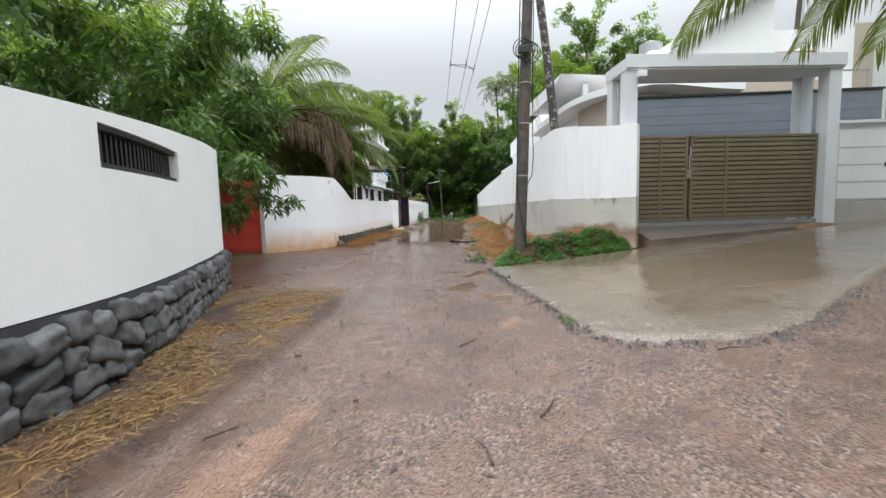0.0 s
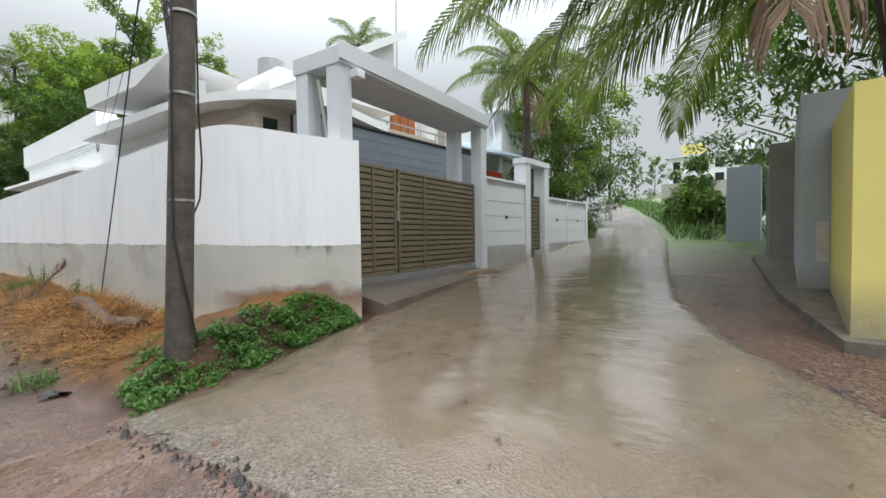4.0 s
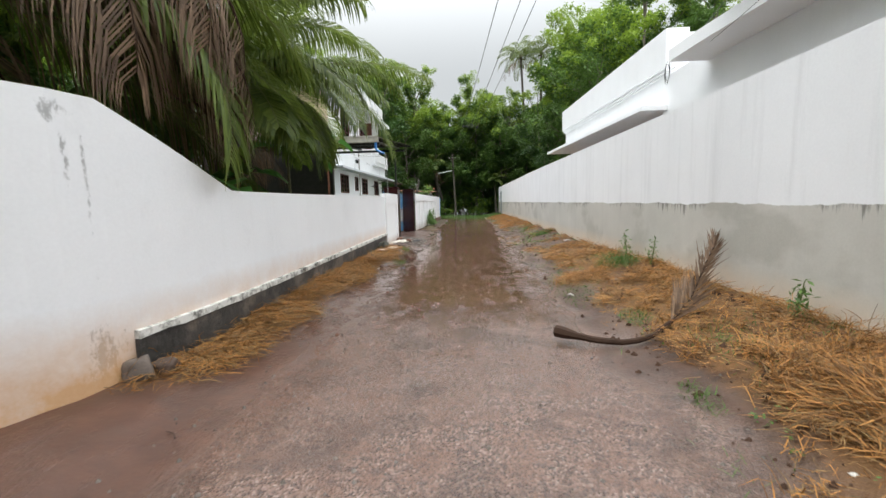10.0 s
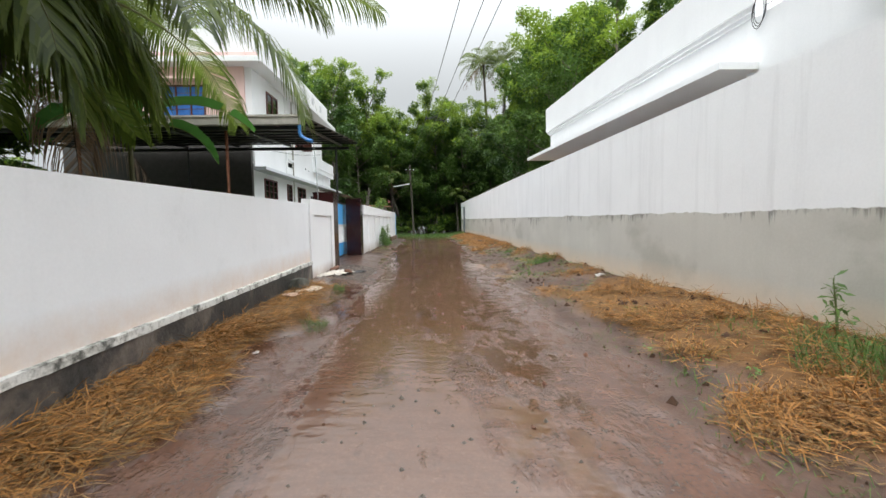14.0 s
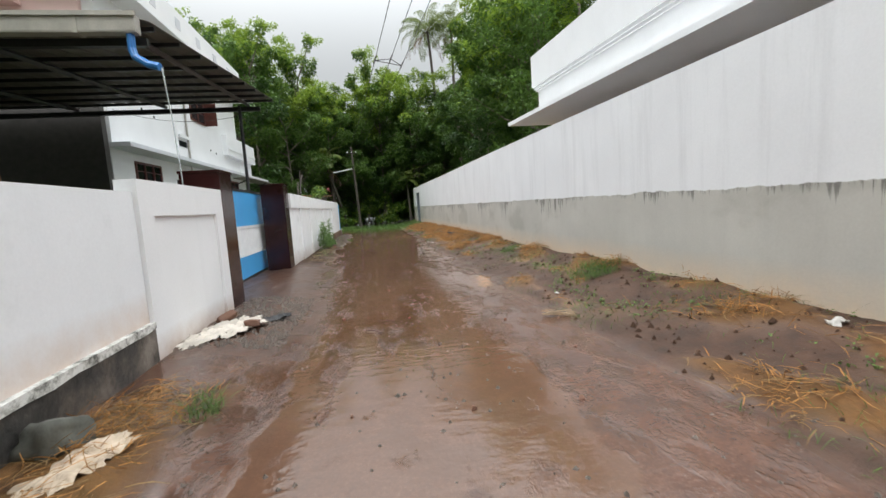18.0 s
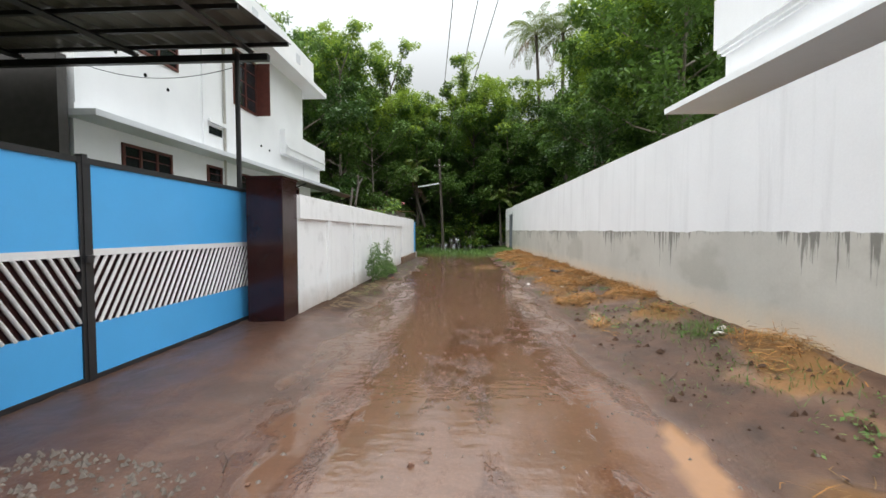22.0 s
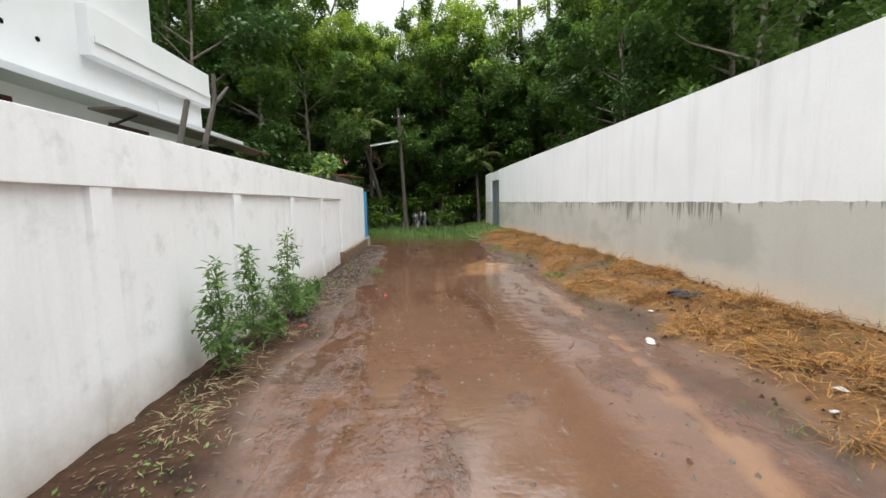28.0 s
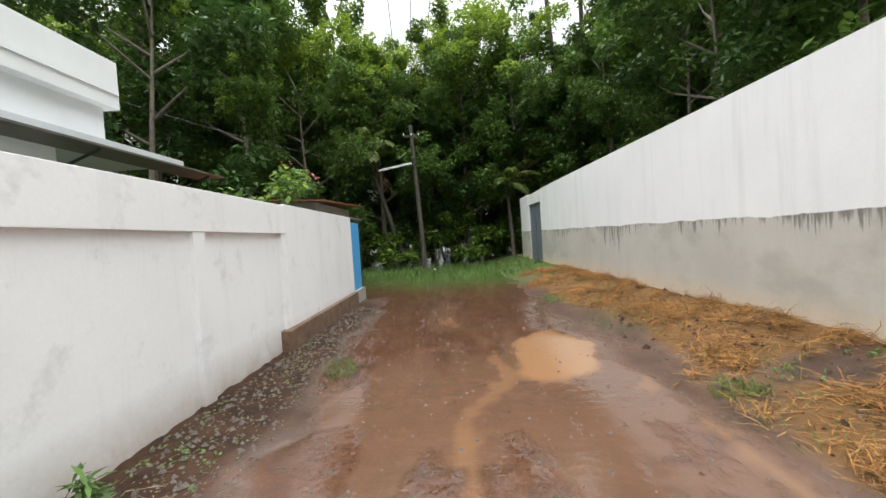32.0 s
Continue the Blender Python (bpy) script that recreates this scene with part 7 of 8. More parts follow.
def tall_weed(seed, x, y, h, bushy=1.0):
    rs, rnd = np.random.RandomState(seed), random.Random(seed)
    t = thing("weed_plant", "tall upright weed with feathery leaves against the white wall", "weed", (x, y, ground_z(x, y)), group="weeds along the wall")
    top = Vector((rnd.uniform(-0.12, 0.1), rnd.uniform(-0.1, 0.1), h))
    part("stem", tube([(0, 0, -0.05), top * 0.5 + Vector((0.02, 0.02, 0)), top], [0.014, 0.010, 0.004], 5), WEED_STEM, t)
    cs, rd = [], []
    for k in range(14):
        f = 0.14 + 0.86 * k / 13
        az = k * 2.4 + rnd.uniform(-0.5, 0.5)
        out = 0.15 * (1.15 - f) * h
        q = top * f + Vector((math.cos(az) * out, math.sin(az) * out, 0.03))
        part("twig", tube([top * max(0.05, f - 0.08), q], [0.005, 0.003], 4, cap=False), WEED_STEM, t)
        cs.append(tuple(q))
        rd.append((0.06 + 0.09 * (1 - f)) * (0.6 + 0.4 * h))
    v = leaf_cloud(rs, cs, rd, int(520 * bushy), 0.095, 0.6, 0.15, 0.12)
    v[:, 0] = np.maximum(v[:, 0], -0.2) if x < 0 else np.minimum(v[:, 0], wall_east_x(y) - x - 0.01)
    quads_ob("leaves", v, WEED, t)
    return t


for k, (x, y, h, bu) in enumerate(((-3.56, 42.5, 1.0, 1.3), (-3.54, 43.2, 1.05, 1.5), (-3.53, 44.25, 1.15, 1.5), (-3.45, 44.6, 0.5, 0.6), (-3.4, 45.1, 0.3, 0.35), (-3.5, 45.6, 0.34, 0.4), (-3.55, 46.2, 0.22, 0.25), (-3.42, 43.6, 0.35, 0.4))):
    tall_weed(300 + k, x, y, h, bu)
for k, (x, y, h) in enumerate(((2.95, 17.6, 0.4), (2.98, 21.4, 0.5), (2.95, 22.6, 0.55), (3.0, 16.4, 0.35))):
    tall_weed(330 + k, x, y, h, 0.12)

# ---- pole, wires and lamp ----
pole = thing("utility_pole", "weathered dark utility pole with cables strapped to it", "utility pole", (2.33, 10.02, plot_height(2.33, 10.02)))
part("shaft", tube([(0.04 * z, 0.006 * math.sin(z * 2), z) for z in (-0.4, 0.0, 0.3, 0.9, 1.6, 2.3, 3.2, 4.4, 6.0, 8.6)], [0.15, 0.135, 0.126, 0.122, 0.121, 0.117, 0.113, 0.107, 0.098, 0.085], 14), POLE_WOOD, pole, smooth=True)
part("crossarm", box(-1.3, 0.6, -0.14, -0.08, 6.6, 6.7), POLE_WOOD, pole)
for x in (-1.03, -0.43, -0.13):
    part("insulator", tube([(x, -0.11, 6.7), (x, -0.11, 6.8), (x, -0.11, 6.84)], [0.03, 0.045, 0.02], 8), LAMP_WHITE, pole)
for k in range(4):
    part("cable_coil", tube([(0.08 + 0.05 * k + 0.19 * math.cos(t), -0.15, 4.05 + 0.20 * math.sin(t) - 0.03 * k) for t in [i * 0.42 for i in range(16)]], 0.010, 4), WIRE, pole, "hanging loops of black cable")
part("strap_box", box(-0.02, 0.2, -0.2, -0.10, 3.95, 4.1, 0.02), BLACK_IRON, pole)
part("cable", tube([(0.16, -0.09, 8), (0.04, -0.1, 5), (-0.02, -0.11, 3), (-0.04, -0.1, 2.2), (-0.06, -0.12, 1.2), (0.06, -0.14, 0.5), (0.13, -0.11, 0.1)], 0.012, 5), WIRE, pole, "black cable strapped to the pole")
part("cable", tube([(0.36, 0.08, 6), (0.30, 0.1, 3.6), (0.30, 0.12, 2.5), (0.31, 0.1, 2.0), (0.28, 0.1, 1.6), (0.19, 0.06, 1.42)], 0.010, 5), WIRE, pole, "loose black cable")
for zz in (1.55, 2.6, 3.4):
    part("strap", tube([(0.04 * zz, 0, zz), (0.04 * zz, 0, zz + 0.025)], 0.128, 14), STEEL, pole, "thin metal strap")


def wire(label, a, b2, sag, r=0.008, k=16):
    a, b2 = Vector(a), Vector(b2)
    pts = [a.lerp(b2, i / k) - Vector((0, 0, sag * 4 * (i / k) * (1 - i / k))) for i in range(k + 1)]
    t = mesh_ob("wire", tube(pts, r, 4, cap=False), WIRE)
    return tagged(t, label, "wire", "overhead wires")


LINES = [((1.30, 10.0, 7.0), (-3.45, 66.8, 7.35)), ((1.90, 10.0, 7.05), (-3.05, 66.8, 7.55)), ((2.20, 10.0, 7.0), (-2.65, 66.8, 7.35))]
SAG = 1.2


def on_line(k, y):
    a, b2 = LINES[k]
    f = (y - a[1]) / (b2[1] - a[1])
    return Vector((a[0] + (b2[0] - a[0]) * f, y, a[2] + (b2[2] - a[2]) * f - SAG * 4 * f * (1 - f)))


for a, b2 in LINES:
    wire("black overhead wire running above the lane", a, b2, SAG, 0.009, 40)
    wire("black overhead wire crossing above the road", a, (a[0] - 11, -30, 8.0), 0.9, 0.009)
wire("guy wire stretched from the pole to the verge", (2.55, 10.02, 7.35), (3.055, 16.08, 0.30), 0.05, 0.010)
wire("thin cable from the pole to the white house", (2.38, 10.0, 7.6), (5.68, 27.15, 5.75), 0.7, 0.008)
wire("thin cable along the wall towards the lane", (2.36, 10.0, 5.2), (5.68, 27.1, 5.6), 0.5, 0.006)
wire("overhead wire across the side road", (2.4, 10, 8.2), (34, 8, 12), 0.8, 0.008)
wire("clothes line across the white house wall", (-8.7, 38.6, 5.1), (-4.95, 37.7, 4.6), 0.25, 0.006)
wire("thin cable from the house to the street lamp", (-8.5, 53.3, 5.2), (-3.0, 66.8, 5.4), 0.3, 0.008)
for yy in (16.8, 37.4):
    q = [on_line(0, yy), on_line(1, yy + 0.25), on_line(2, yy + 0.5)]
    spr = thing("wire_spreader", "dark wire spreader tied between the overhead wires", "spreader", tuple(q[0]))
    for a, b2 in ((0, 1), (0, 2), (1, 2)):
        part("rod", tube([q[a] - q[0], q[b2] - q[0]], 0.012, 5), BLACK_IRON, spr)
    for k in range(3):
        pts = [on_line(k, q[k].y + 0.04 * (i - 8)) - q[0] for i in range(17)]
        part("binding", tube([p + Vector((0.016 * math.cos(i * 2.1), 0, 0.016 * math.sin(i * 2.1))) for i, p in enumerate(pts)], 0.014, 5), BLACK_IRON, spr, "wire wrapped round the cable")

lamp = thing("street_lamp", "thin leaning pole with a white tube lamp on an arm", "street lamp", (-2.75, 66.8, 0.25))
part("pole", tube([(0, 0, -0.3), (-0.12, 0, 3), (-0.32, 0, 7.6)], [0.13, 0.12, 0.10], 8), POLE_WOOD, lamp)
part("crossarm", box(-0.75, 0.15, -0.10, -0.04, 6.95, 7.03), POLE_WOOD, lamp)
for x in (-0.70, -0.30, 0.10):
    part("insulator", tube([(x, -0.07, 7.03), (x, -0.07, 7.12), (x, -0.07, 7.16)], [0.03, 0.045, 0.02], 8), LAMP_WHITE, lamp)
part("arm", tube([(-0.22, -0.05, 5.5), (-0.8, -0.3, 5.5)], 0.02, 6), STEEL, lamp)
tb = part("tube", box(-0.9, 0.9, -0.05, 0.05, -0.05, 0.05, 0.01), LAMP_WHITE, lamp, "white tube lamp housing")
tb.matrix_basis = pose(-1.25, -0.32, 5.36, 0, -9, 0)

# ---- fallen palm frond across the lane's edge ----
ff = thing("fallen_frond", "dry brown coconut frond lying half across the lane", "palm frond", (0.0, 0.0, 0.0))
fr_pts = smooth_line([(0.54, 17.98), (0.9, 17.72), (1.35, 17.68), (1.8, 17.95), (2.25, 18.45), (2.7, 18.95), (3.08, 19.4)], 0.12)
fz = [0.10 - 0.07 * sstep(0, 0.25, i / len(fr_pts)) + 0.05 * sstep(0.3, 0.5, i / len(fr_pts)) + 0.92 * sstep(0.5, 1.05, i / len(fr_pts)) for i in range(len(fr_pts))]
fp = [Vector((x, y, max(ground_z(x, y) + 0.07, ground_z(x, y) * (1 - i / len(fr_pts)) + z + 0.03))) for i, ((x, y), z) in enumerate(zip(fr_pts, fz))]
part("stalk", tube(fp, [0.042 - 0.034 * min(1, i / len(fp) * 1.5) + (0.028 if i < 2 else 0) + 0.003 for i in range(len(fp))], 7), RACHIS_DRY, ff)
rs = np.random.RandomState(77)
v = []
m0 = int(len(fp) * 0.45)
for i in range(m0, len(fp)):
    tang = (fp[min(i + 1, len(fp) - 1)] - fp[i - 1]).normalized()
    side = tang.cross(Vector((0, 0, 1))).normalized()
    for j in range(5):
        for sgn in (-1, 1):
            d = (side * sgn * (0.5 if sgn > 0 else 0.35) + tang * 0.9 + Vector((0, 0, 0.25 if sgn > 0 else 0.55)) + Vector(rs.normal(0, 0.10, 3))).normalized()
            ln = 0.55 * rs.uniform(0.5, 1.1) * (1.15 - 0.5 * (i - m0) / (len(fp) - m0))
            a = fp[i] + tang * 0.02 * j
            w = d.cross(tang).normalized() * 0.010
            tip = a + d * ln
            tip.x = min(tip.x, wall_east_x(tip.y) - 0.03)
            tip.z = max(tip.z, ground_z(tip.x, tip.y) + 0.02)
            mid_ = a.lerp(tip, 0.5)
            v += [a - w, a + w, mid_ + w, mid_ - w, mid_ - w, mid_ + w, tip + w * 0.1, tip - w * 0.1]
quads_ob("frond_blade", np.array([tuple(q) for q in v]), PALM_DRY, ff)

# ---- clutter ----
def crumpled(name, label, category, x, y, w, d, h, material, seed, z=None, rz=0.0):
    """A crumpled flat scrap or sack with folds."""
    bm = bmesh.new()
    k = 14 if max(w, d) < 0.5 else 34
    rows = [[None] * (k + 1) for _ in range(k + 1)]
    rr = random.Random(seed)
    for i in range(k + 1):
        for j in range(k + 1):
            u, t = i / k - 0.5, j / k - 0.5
            an = math.atan2(t, u)
            e = 1 - 0.65 * abs(noise.noise((math.cos(an) * 2.0, math.sin(an) * 2.0, seed * 1.7 + 0.3))) - 0.35 * abs(noise.noise((math.cos(an) * 6, math.sin(an) * 6, seed + 0.5)))
            e *= 1 - 0.25 * min(abs(u), abs(t)) * 2
            px, py = u * w * e, t * d * e
            dome = h * max(0, 1 - (2 * u) ** 2) * max(0, 1 - (2 * t) ** 2)
            mx, my = u * w * 6, t * d * 6
            fold = 0.9 * h * noise.noise((mx, my, seed * 2.3)) + 0.7 * h * (0.5 - abs(noise.noise((mx * 1.9, my * 1.9, seed))))
            dome *= 0.4
            rows[i][j] = bm.verts.new((px, py, max(0.004, dome + fold)))
    for i in range(k):
        for j in range(k):
            bm.faces.new((rows[i][j], rows[i + 1][j], rows[i + 1][j + 1], rows[i][j + 1]))
    ob = mesh_ob(name, bm, material, smooth=True)
    sl = ob.modifiers.new("thick", "SOLIDIFY")
    sl.thickness = 0.006
    ob.matrix_basis = pose(x, y, (ground_z(x, y) if z is None else z) + 0.006, 0, 0, rz)
    return tagged(ob, label, category)


crumpled("plastic_sack", "dirty white plastic sack spread on the mud by the wall", "sack", -3.5, 30.55, 0.85, 1.9, 0.07, SACK, 3, rz=-22)
crumpled("plastic_sack", "torn white sack scrap lying in straw", "sack", -3.3, 27.2, 0.45, 0.9, 0.06, simple("soiled_cloth", (0.55, 0.44, 0.33), 0.8, 0.3), 5, rz=-15)
crumpled("plastic_sack", "orange stained sack scrap in the straw", "sack", -3.45, 26.6, 0.4, 0.5, 0.05, simple("soiled_pink_cloth", (0.55, 0.38, 0.28), 0.8, 0.3), 6, rz=40)
crumpled("black_plastic", "wet black plastic sheet crumpled over the sack", "litter", -3.1, 31.15, 0.28, 0.85, 0.06, BLACK_IRON, 8, z=0.07, rz=-65)
for k, (x, y, s, lab) in enumerate(((2.68, 36.15, 0.22, "white plastic bag on the verge"), (2.5, 35.85, 0.20, "torn white plastic bag on the verge"), (1.25, 20.4, 0.16, "white plastic scrap at the lane's edge"), (1.53, 31.05, 0.15, "white crumpled bag beside the puddle"), (1.1, 43.3, 0.20, "white paper scrap on the mud"), (1.66, 44.3, 0.13, "white crumpled scrap beside black plastic"), (1.65, 15.3, 0.09, "small white scrap in dry grass"), (2.02, 15.1, 0.17, "pale crumpled paper in dry grass"), (1.75, 41.6, 0.16, "white scrap in the straw"), (-3.58, 42.9, 0.22, "white plastic scrap under the weeds"), (2.7, 27.6, 0.30, "pale plastic sheet on the straw"), (-2.9, 23.6, 0.12, "small white scrap in straw"), (-2.2, 66.0, 0.3, "white rubbish in the grass"), (1.45, 41.35, 0.1, "small white scrap on the mud"), (0.8, 17.4, 0.05, "small clod on the lane"))):
    crumpled("plastic_scrap", lab, "litter", x, y, s * 0.6, s * 0.9, s * 0.3, TRASH_WHITE if k != 14 else STONE, 20 + k, rz=k * 47)
crumpled("black_plastic", "black plastic sheet crumpled in straw", "litter", 2.3, 44.5, 0.75, 0.55, 0.07, BLACK_IRON, 51, rz=20)
crumpled("black_plastic", "strip of black plastic by the wall", "litter", 2.1, 42.5, 0.45, 0.18, 0.04, BLACK_IRON, 52, rz=-30)
crumpled("red_wrapper", "bright red wrapper on the wet soil", "litter", -3.25, 44.1, 0.13, 0.18, 0.03, RED_GATE, 53)
crumpled("red_wrapper", "small red scrap on the mud", "litter", -2.35, 46.4, 0.06, 0.08, 0.02, RED_GATE, 54)
crumpled("blue_scrap", "small blue plastic scrap on the lane's edge", "litter", 1.04, 13.05, 0.07, 0.09, 0.02, BLUE_PIPE, 55)
crumpled("tyre_scrap", "black rubber scrap beside the weeds", "litter", 1.55, 10.95, 0.2, 0.36, 0.06, BLACK_IRON, 56, rz=60)

def rock(label, x, y, sx, sy, sz, seed, material=None, category="stone", lift=0.0):
    ob = new("stone", stone_meshes[seed % 7].copy())
    ob.data.materials[0] = material or STONE
    ob.matrix_basis = pose(x, y, ground_z(x, y) + sz * 0.6 + lift, seed * 13 % 20, seed * 7 % 15, seed * 53) @ Matrix.Diagonal((sx, sy, sz, 1))
    return tagged(ob, label, category)


BRICKISH = simple("laterite_lump", (0.15, 0.075, 0.05), 0.85, 0.3)
rock("grey boulder at the foot of the plinth", -3.58, 27.5, 0.15, 0.15, 0.12, 3, simple("mossy_boulder", (0.10, 0.10, 0.085), 0.8, 0.4))
rock("broken plinth stone at the wall's corner", -3.50, 16.48, 0.11, 0.08, 0.11, 4, simple("pale_rubble", (0.11, 0.085, 0.07), 0.8, 0.5))
rock("brown stone at the wall's corner", -3.40, 16.68, 0.09, 0.11, 0.07, 5, simple("brown_rubble", (0.085, 0.055, 0.04), 0.85, 0.5))
rock("brown brick lump on the sack", -3.65, 31.05, 0.07, 0.13, 0.045, 6, BRICKISH, lift=0.05)
rock("brown brick lump beside the sack", -3.2, 30.62, 0.08, 0.10, 0.05, 2, BRICKISH, lift=0.04)
lg = [Vector((2.32 + 0.3 * f + 0.03 * math.sin(f * 9), 14.6 - 2.5 * f, ground_z(2.32 + 0.3 * f, 14.6 - 2.5 * f) + 0.11 + 0.03 * math.sin(f * 7))) for f in [i / 16 for i in range(17)]]
log = mesh_ob("log", tube(lg, [(0.115 + 0.04 * noise.noise((i * 1.3, 3, 1))) * min(1, 0.45 + i * 0.25, 0.75 + (16 - i) * 0.12) for i in range(17)], 9), simple("rotten_wood", (0.11, 0.068, 0.045), 0.8, 0.55, 9.0, bumps=0.9, fine=25), smooth=True)
tagged(log, "rotten brown log half buried in dry grass", "log")
rnd = random.Random(31)
pebble_meshes = [m.copy() for m in stone_meshes]
for m in pebble_meshes:
    m.materials[0] = BRICKISH
for k in range(90):
    y = rnd.uniform(1.5, 56)
    x = lane_mid(y) + rnd.uniform(-2.2, 2.6)
    s = rnd.uniform(0.008, 0.020)
    ob = new("pebble", pebble_meshes[k % 7])
    ob.matrix_basis = pose(x, y, ground_z(x, y) + s * 0.4, k * 31, k * 17, k * 7) @ Matrix.Diagonal((s, s * 1.3, s * 0.7, 1))
    tagged(ob, "small brown pebble lying on the wet lane", "pebble", "pebbles on the lane")
GRIT = simple("grey_brown_grit", (0.12, 0.10, 0.085), 0.8, 0.6, 30.0)
CLOD = simple("dark_soil_clods", (0.055, 0.030, 0.019), 0.85, 0.6, 12.0, spec=0.2)
# gravel along the far west wall and by the gate
rs = np.random.RandomState(3)
for lab, cnt, x0, x1, y0, y1 in (("dark gravel and debris along the white wall", 1500, -3.75, -2.9, 44.0, 53.8), ("wet grey gravel before the gate post", 1500, -3.8, -2.65, 29.8, 32.9), ("loose chips on the muddy lane", 2600, -2.8, 1.8, 3, 56), ("dark clods of soil along the verge", 3600, 1.05, 3.05, 11.5, 58)):
    vs, fs = [], []
    for k in range(cnt):
        x, y = rs.uniform(x0, x1), rs.uniform(y0, y1)
        s = rs.uniform(0.006, 0.024) * (1.3 if cnt == 1500 else 1)
        if cnt == 3600:
            s *= 0.7 + 2.2 * rs.rand() ** 4
            x = min(x + 0.5 * rs.rand() ** 2, wall_east_x(y) - 0.06)
        z = ground_z(x, y)
        o = len(vs)
        q = rs.uniform(0.7, 1.3, 6)
        vs += [(x + s * q[0], y, z), (x, y + s * q[1], z), (x - s * q[2], y, z), (x, y - s * q[3], z), (x, y, z + s * q[4])]
        fs += [(o, o + 1, o + 4), (o + 1, o + 2, o + 4), (o + 2, o + 3, o + 4), (o + 3, o, o + 4)]
    gob = raw("gravel", vs, fs, CLOD if cnt == 3600 else GRIT)
    tagged(gob, lab, "soil clods" if cnt == 3600 else "gravel", kind="stuff")
# crumbs of broken concrete along the slab's edge
rs = np.random.RandomState(23)
vs, fs = [], []
rim = smooth_line(low_pts[:12], 0.05)
for k in range(620):
    x, y = rim[rs.randint(0, len(rim))]
    x, y = x + rs.normal(-0.03, 0.05), y + rs.normal(-0.02, 0.05)
    r, z, o = abs(rs.normal(0.006, 0.011)) + 0.005, max(ground_z(x, y), plot_height(x, y) - 0.005), len(vs)
    q = rs.uniform(0.6, 1.4, 5)
    vs += [(x + r * q[0], y, z), (x, y + r * q[1], z), (x - r * q[2], y, z), (x, y - r * q[3], z), (x + 0.3 * r, y, z + r * q[4])]
    fs += [(o, o + 1, o + 4), (o + 1, o + 2, o + 4), (o + 2, o + 3, o + 4), (o + 3, o, o + 4)]
tagged(raw("gravel", vs, fs, simple("wet_dark_crumbs", (0.035, 0.028, 0.024), 0.45, 0.5)), "dark crumbs along the broken edge of the concrete", "gravel", kind="stuff")
# twigs and dead leaves
rs = np.random.RandomState(17)
xy = scatter(rs, 230, -0.4, 6.0, 1.2, 9.2, lambda x, y: 0.25 + 0.75 * max(0, noise.noise((x * 0.9, y * 0.9, 2))))
q = blades(rs, xy, 0.045, 0.020, 0.3, zf=lambda x, y: max(ground_z(x, y), plot_height(x, y) + 0.035 if x > 1.9 and y > 4.6 else -1), lie=1.0, base=0.008)
tagged(quads_ob("leaf_litter", q, leaf_mat("wet_dead_leaves", (0.02, 0.014, 0.010), (0.09, 0.055, 0.03), 0.35, 0.05)), "dark wet leaves and bark bits on the road", "leaf litter", kind="stuff")
rs = np.random.RandomState(13)
xy = scatter(rs, 1500, -3.75, -2.7, 38.5, 54.5, lambda x, y: relief(x, y)[5])
q = blades(rs, xy, 0.045, 0.018, 0.3, lie=1.0, base=0.010)
tagged(quads_ob("leaf_litter", q, leaf_mat("dead_leaves", (0.035, 0.022, 0.014), (0.20, 0.13, 0.07), 0.6, 0.1)), "dead leaves lying along the foot of the wall", "leaf litter", kind="stuff")
xy = scatter(rs, 900, -3.7, -2.7, 39.5, 51.0, lambda x, y: relief(x, y)[5] * max(0, noise.noise((x * 2, y * 0.8, 3)) + 0.15))
cs = [(x, y, ground_z(x, y) + 0.04) for x, y in xy]
tagged(quads_ob("weeds", leaf_cloud(rs, cs, [0.05] * len(cs), 500, 0.04, 0.4), WEED), "low green weeds scattered along the wall's foot", "weeds", kind="stuff")
xy = scatter(rs, 500, 1.5, 3.1, 12, 52, lambda x, y: relief(x, y)[5] * max(0, noise.noise((x * 2, y * 0.8, 6)) + 0.1) if x < wall_east_x(y) - 0.1 else 0)
cs = [(x, y, ground_z(x, y) + 0.03) for x, y in xy]
tagged(quads_ob("weeds", leaf_cloud(rs, cs, [0.05] * len(cs), 2200, 0.045, 0.4), WEED), "low green weeds scattered on the verge", "weeds", kind="stuff")
TWIG = simple("wet_twig", (0.06, 0.04, 0.03), 0.6, 0.4)
TWIG_PALE = simple("pale_stick", (0.38, 0.28, 0.18), 0.7, 0.3)
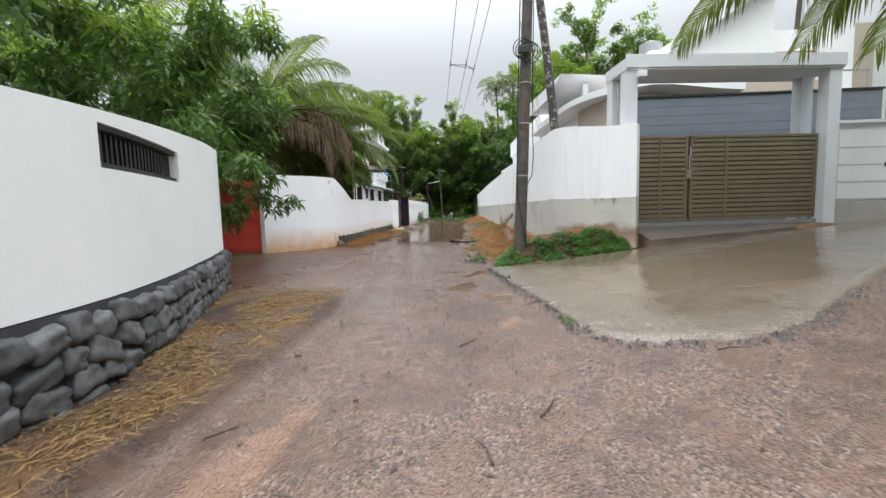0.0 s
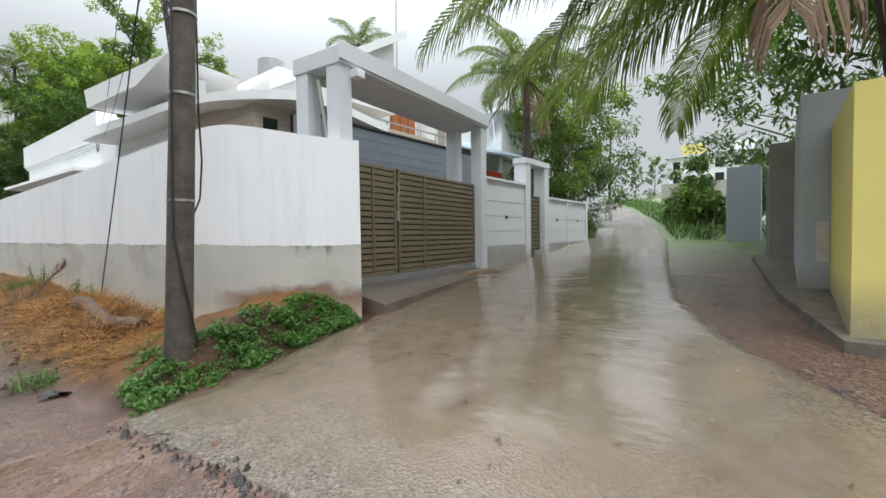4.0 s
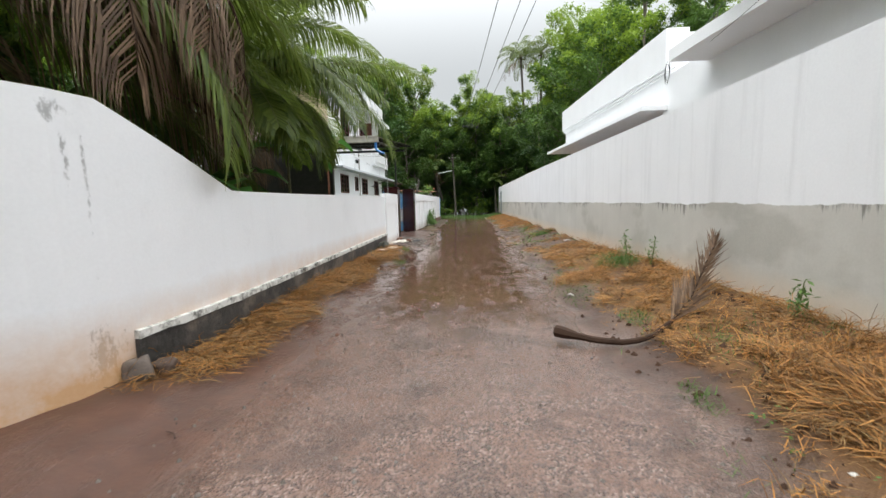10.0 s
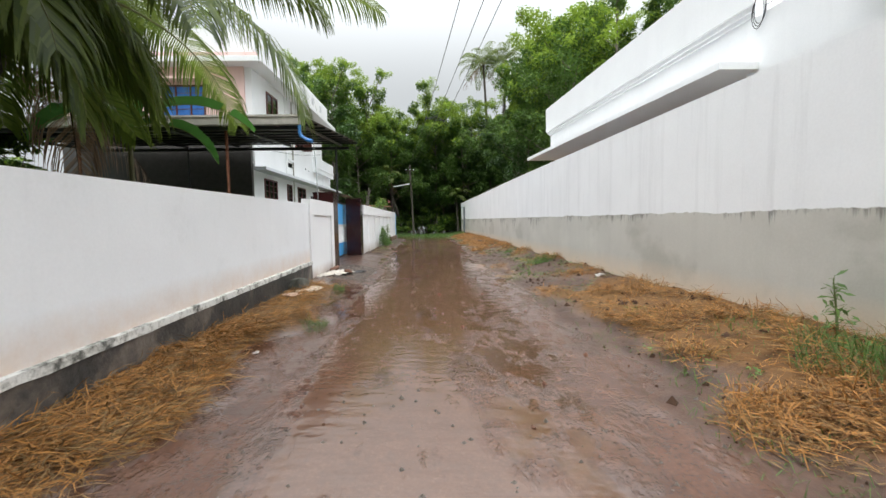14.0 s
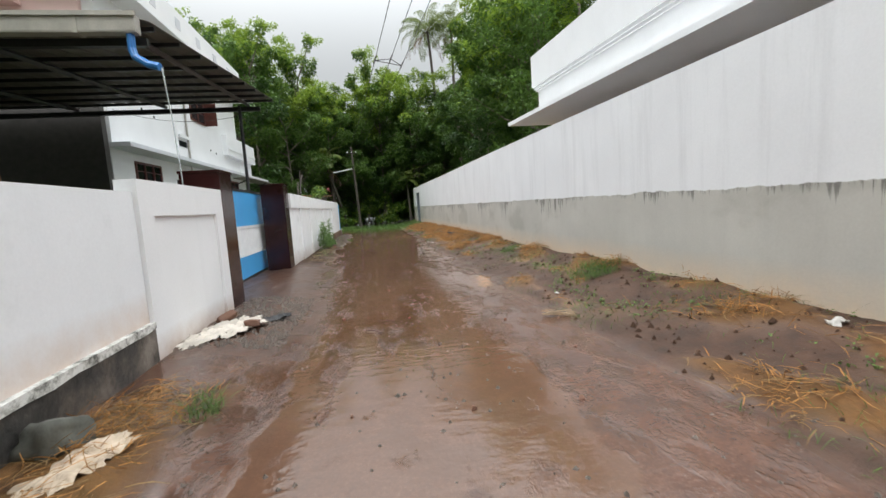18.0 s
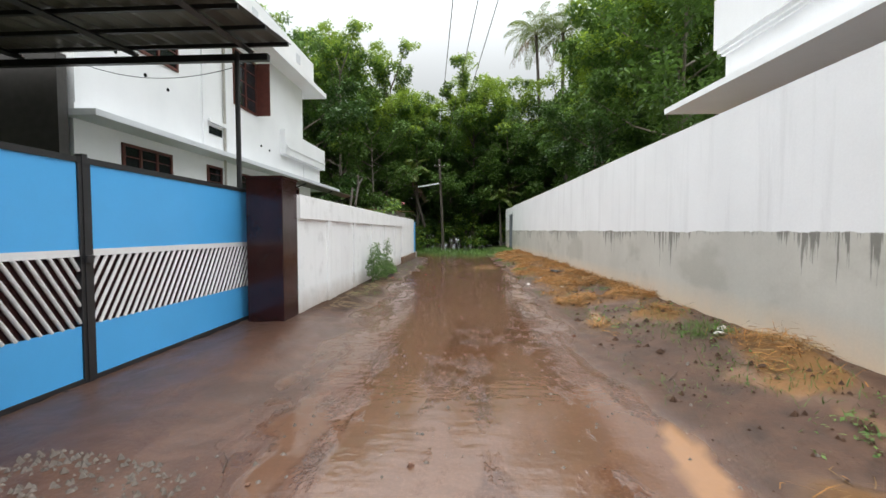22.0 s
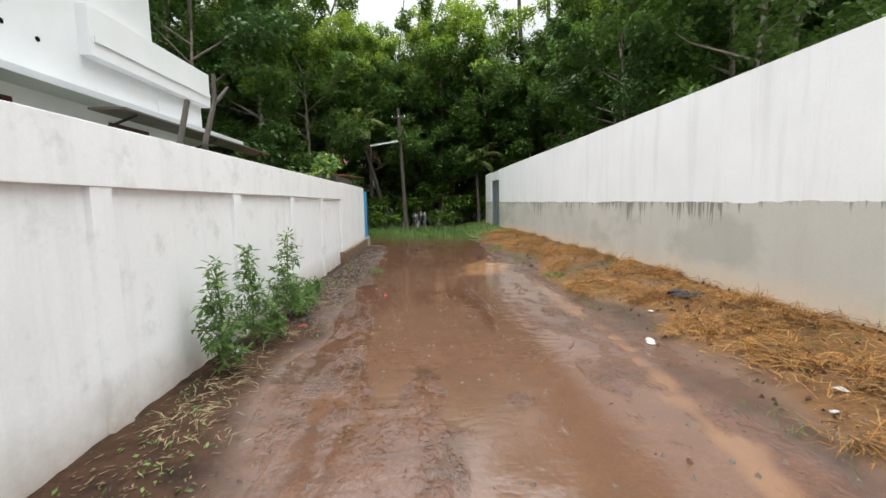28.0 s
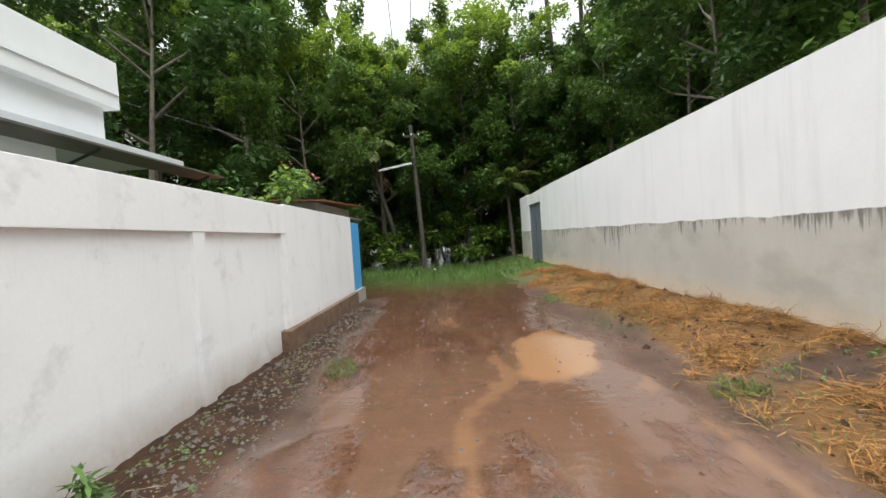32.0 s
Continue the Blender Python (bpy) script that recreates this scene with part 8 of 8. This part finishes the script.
for k in range(46):
    y = rnd.uniform(1.2, 50) if k > 12 else rnd.uniform(1.2, 9)
    x = lane_mid(y) + rnd.uniform(-2.0, 2.4) if k > 12 else rnd.uniform(-0.6, 4.5)
    ln, a = rnd.uniform(0.08, 0.32), rnd.uniform(0, 3.14)
    z = max(ground_z(x, y), plot_height(x, y) + 0.04 if x > 1.9 and y < 9.4 else -1)
    p0, p1 = Vector((x, y, z + 0.012)), Vector((x + math.cos(a) * ln, y + math.sin(a) * ln, z + 0.016))
    p1.z = max(p1.z, ground_z(p1.x, p1.y) + 0.01)
    t = mesh_ob("twig", tube([p0, p0.lerp(p1, 0.5) + Vector((0.02, 0.01, 0.006)), p1], [0.006, 0.006, 0.003], 5), TWIG)
    tagged(t, "short dark wet twig lying on the lane", "twig", "twigs on the lane")
pile = thing("stick_pile", "small pile of pale dry sticks at the lane's edge", "sticks", (1.05, 29.9, ground_z(1.05, 29.9)))
for k in range(16):
    a = 0.45 * rnd.uniform(-1, 1) - 0.35 + (1.0 if k % 7 == 0 else 0.0)
    part("stick", tube([(-0.21 * math.cos(a) + rnd.uniform(-0.08, 0.08), -0.21 * math.sin(a), 0.012 + 0.005 * k), (0.21 * math.cos(a), 0.21 * math.sin(a) + rnd.uniform(-0.06, 0.06), 0.02 + 0.003 * k)], 0.004, 5), TWIG_PALE, pile)
stub = thing("slanting_post", "short dark slanting post standing behind the wall", "post", (-4.6, 43.85, 0.1))
part("stem", tube([(0, 0, -0.1), (0.0, 0.05, 2.2), (0.0, 0.4, 3.0)], [0.045, 0.04, 0.034], 7), TRUNK_DARK, stub)
post = thing("forked_post", "dark forked wooden post standing behind the wall", "post", (-4.6, 44.6, 0.1))
part("stem", tube([(0, 0, -0.1), (0.0, 0.02, 2.5), (0.02, 0.35, 3.15)], [0.045, 0.04, 0.034], 7), TRUNK_DARK, post)
part("fork", tube([(0.02, 0.35, 3.12), (0.0, 0.42, 3.55)], [0.034, 0.028], 7), TRUNK_DARK, post)
part("fork", tube([(0.02, 0.35, 3.12), (0.05, 0.75, 3.45)], [0.030, 0.022], 7), TRUNK_DARK, post)
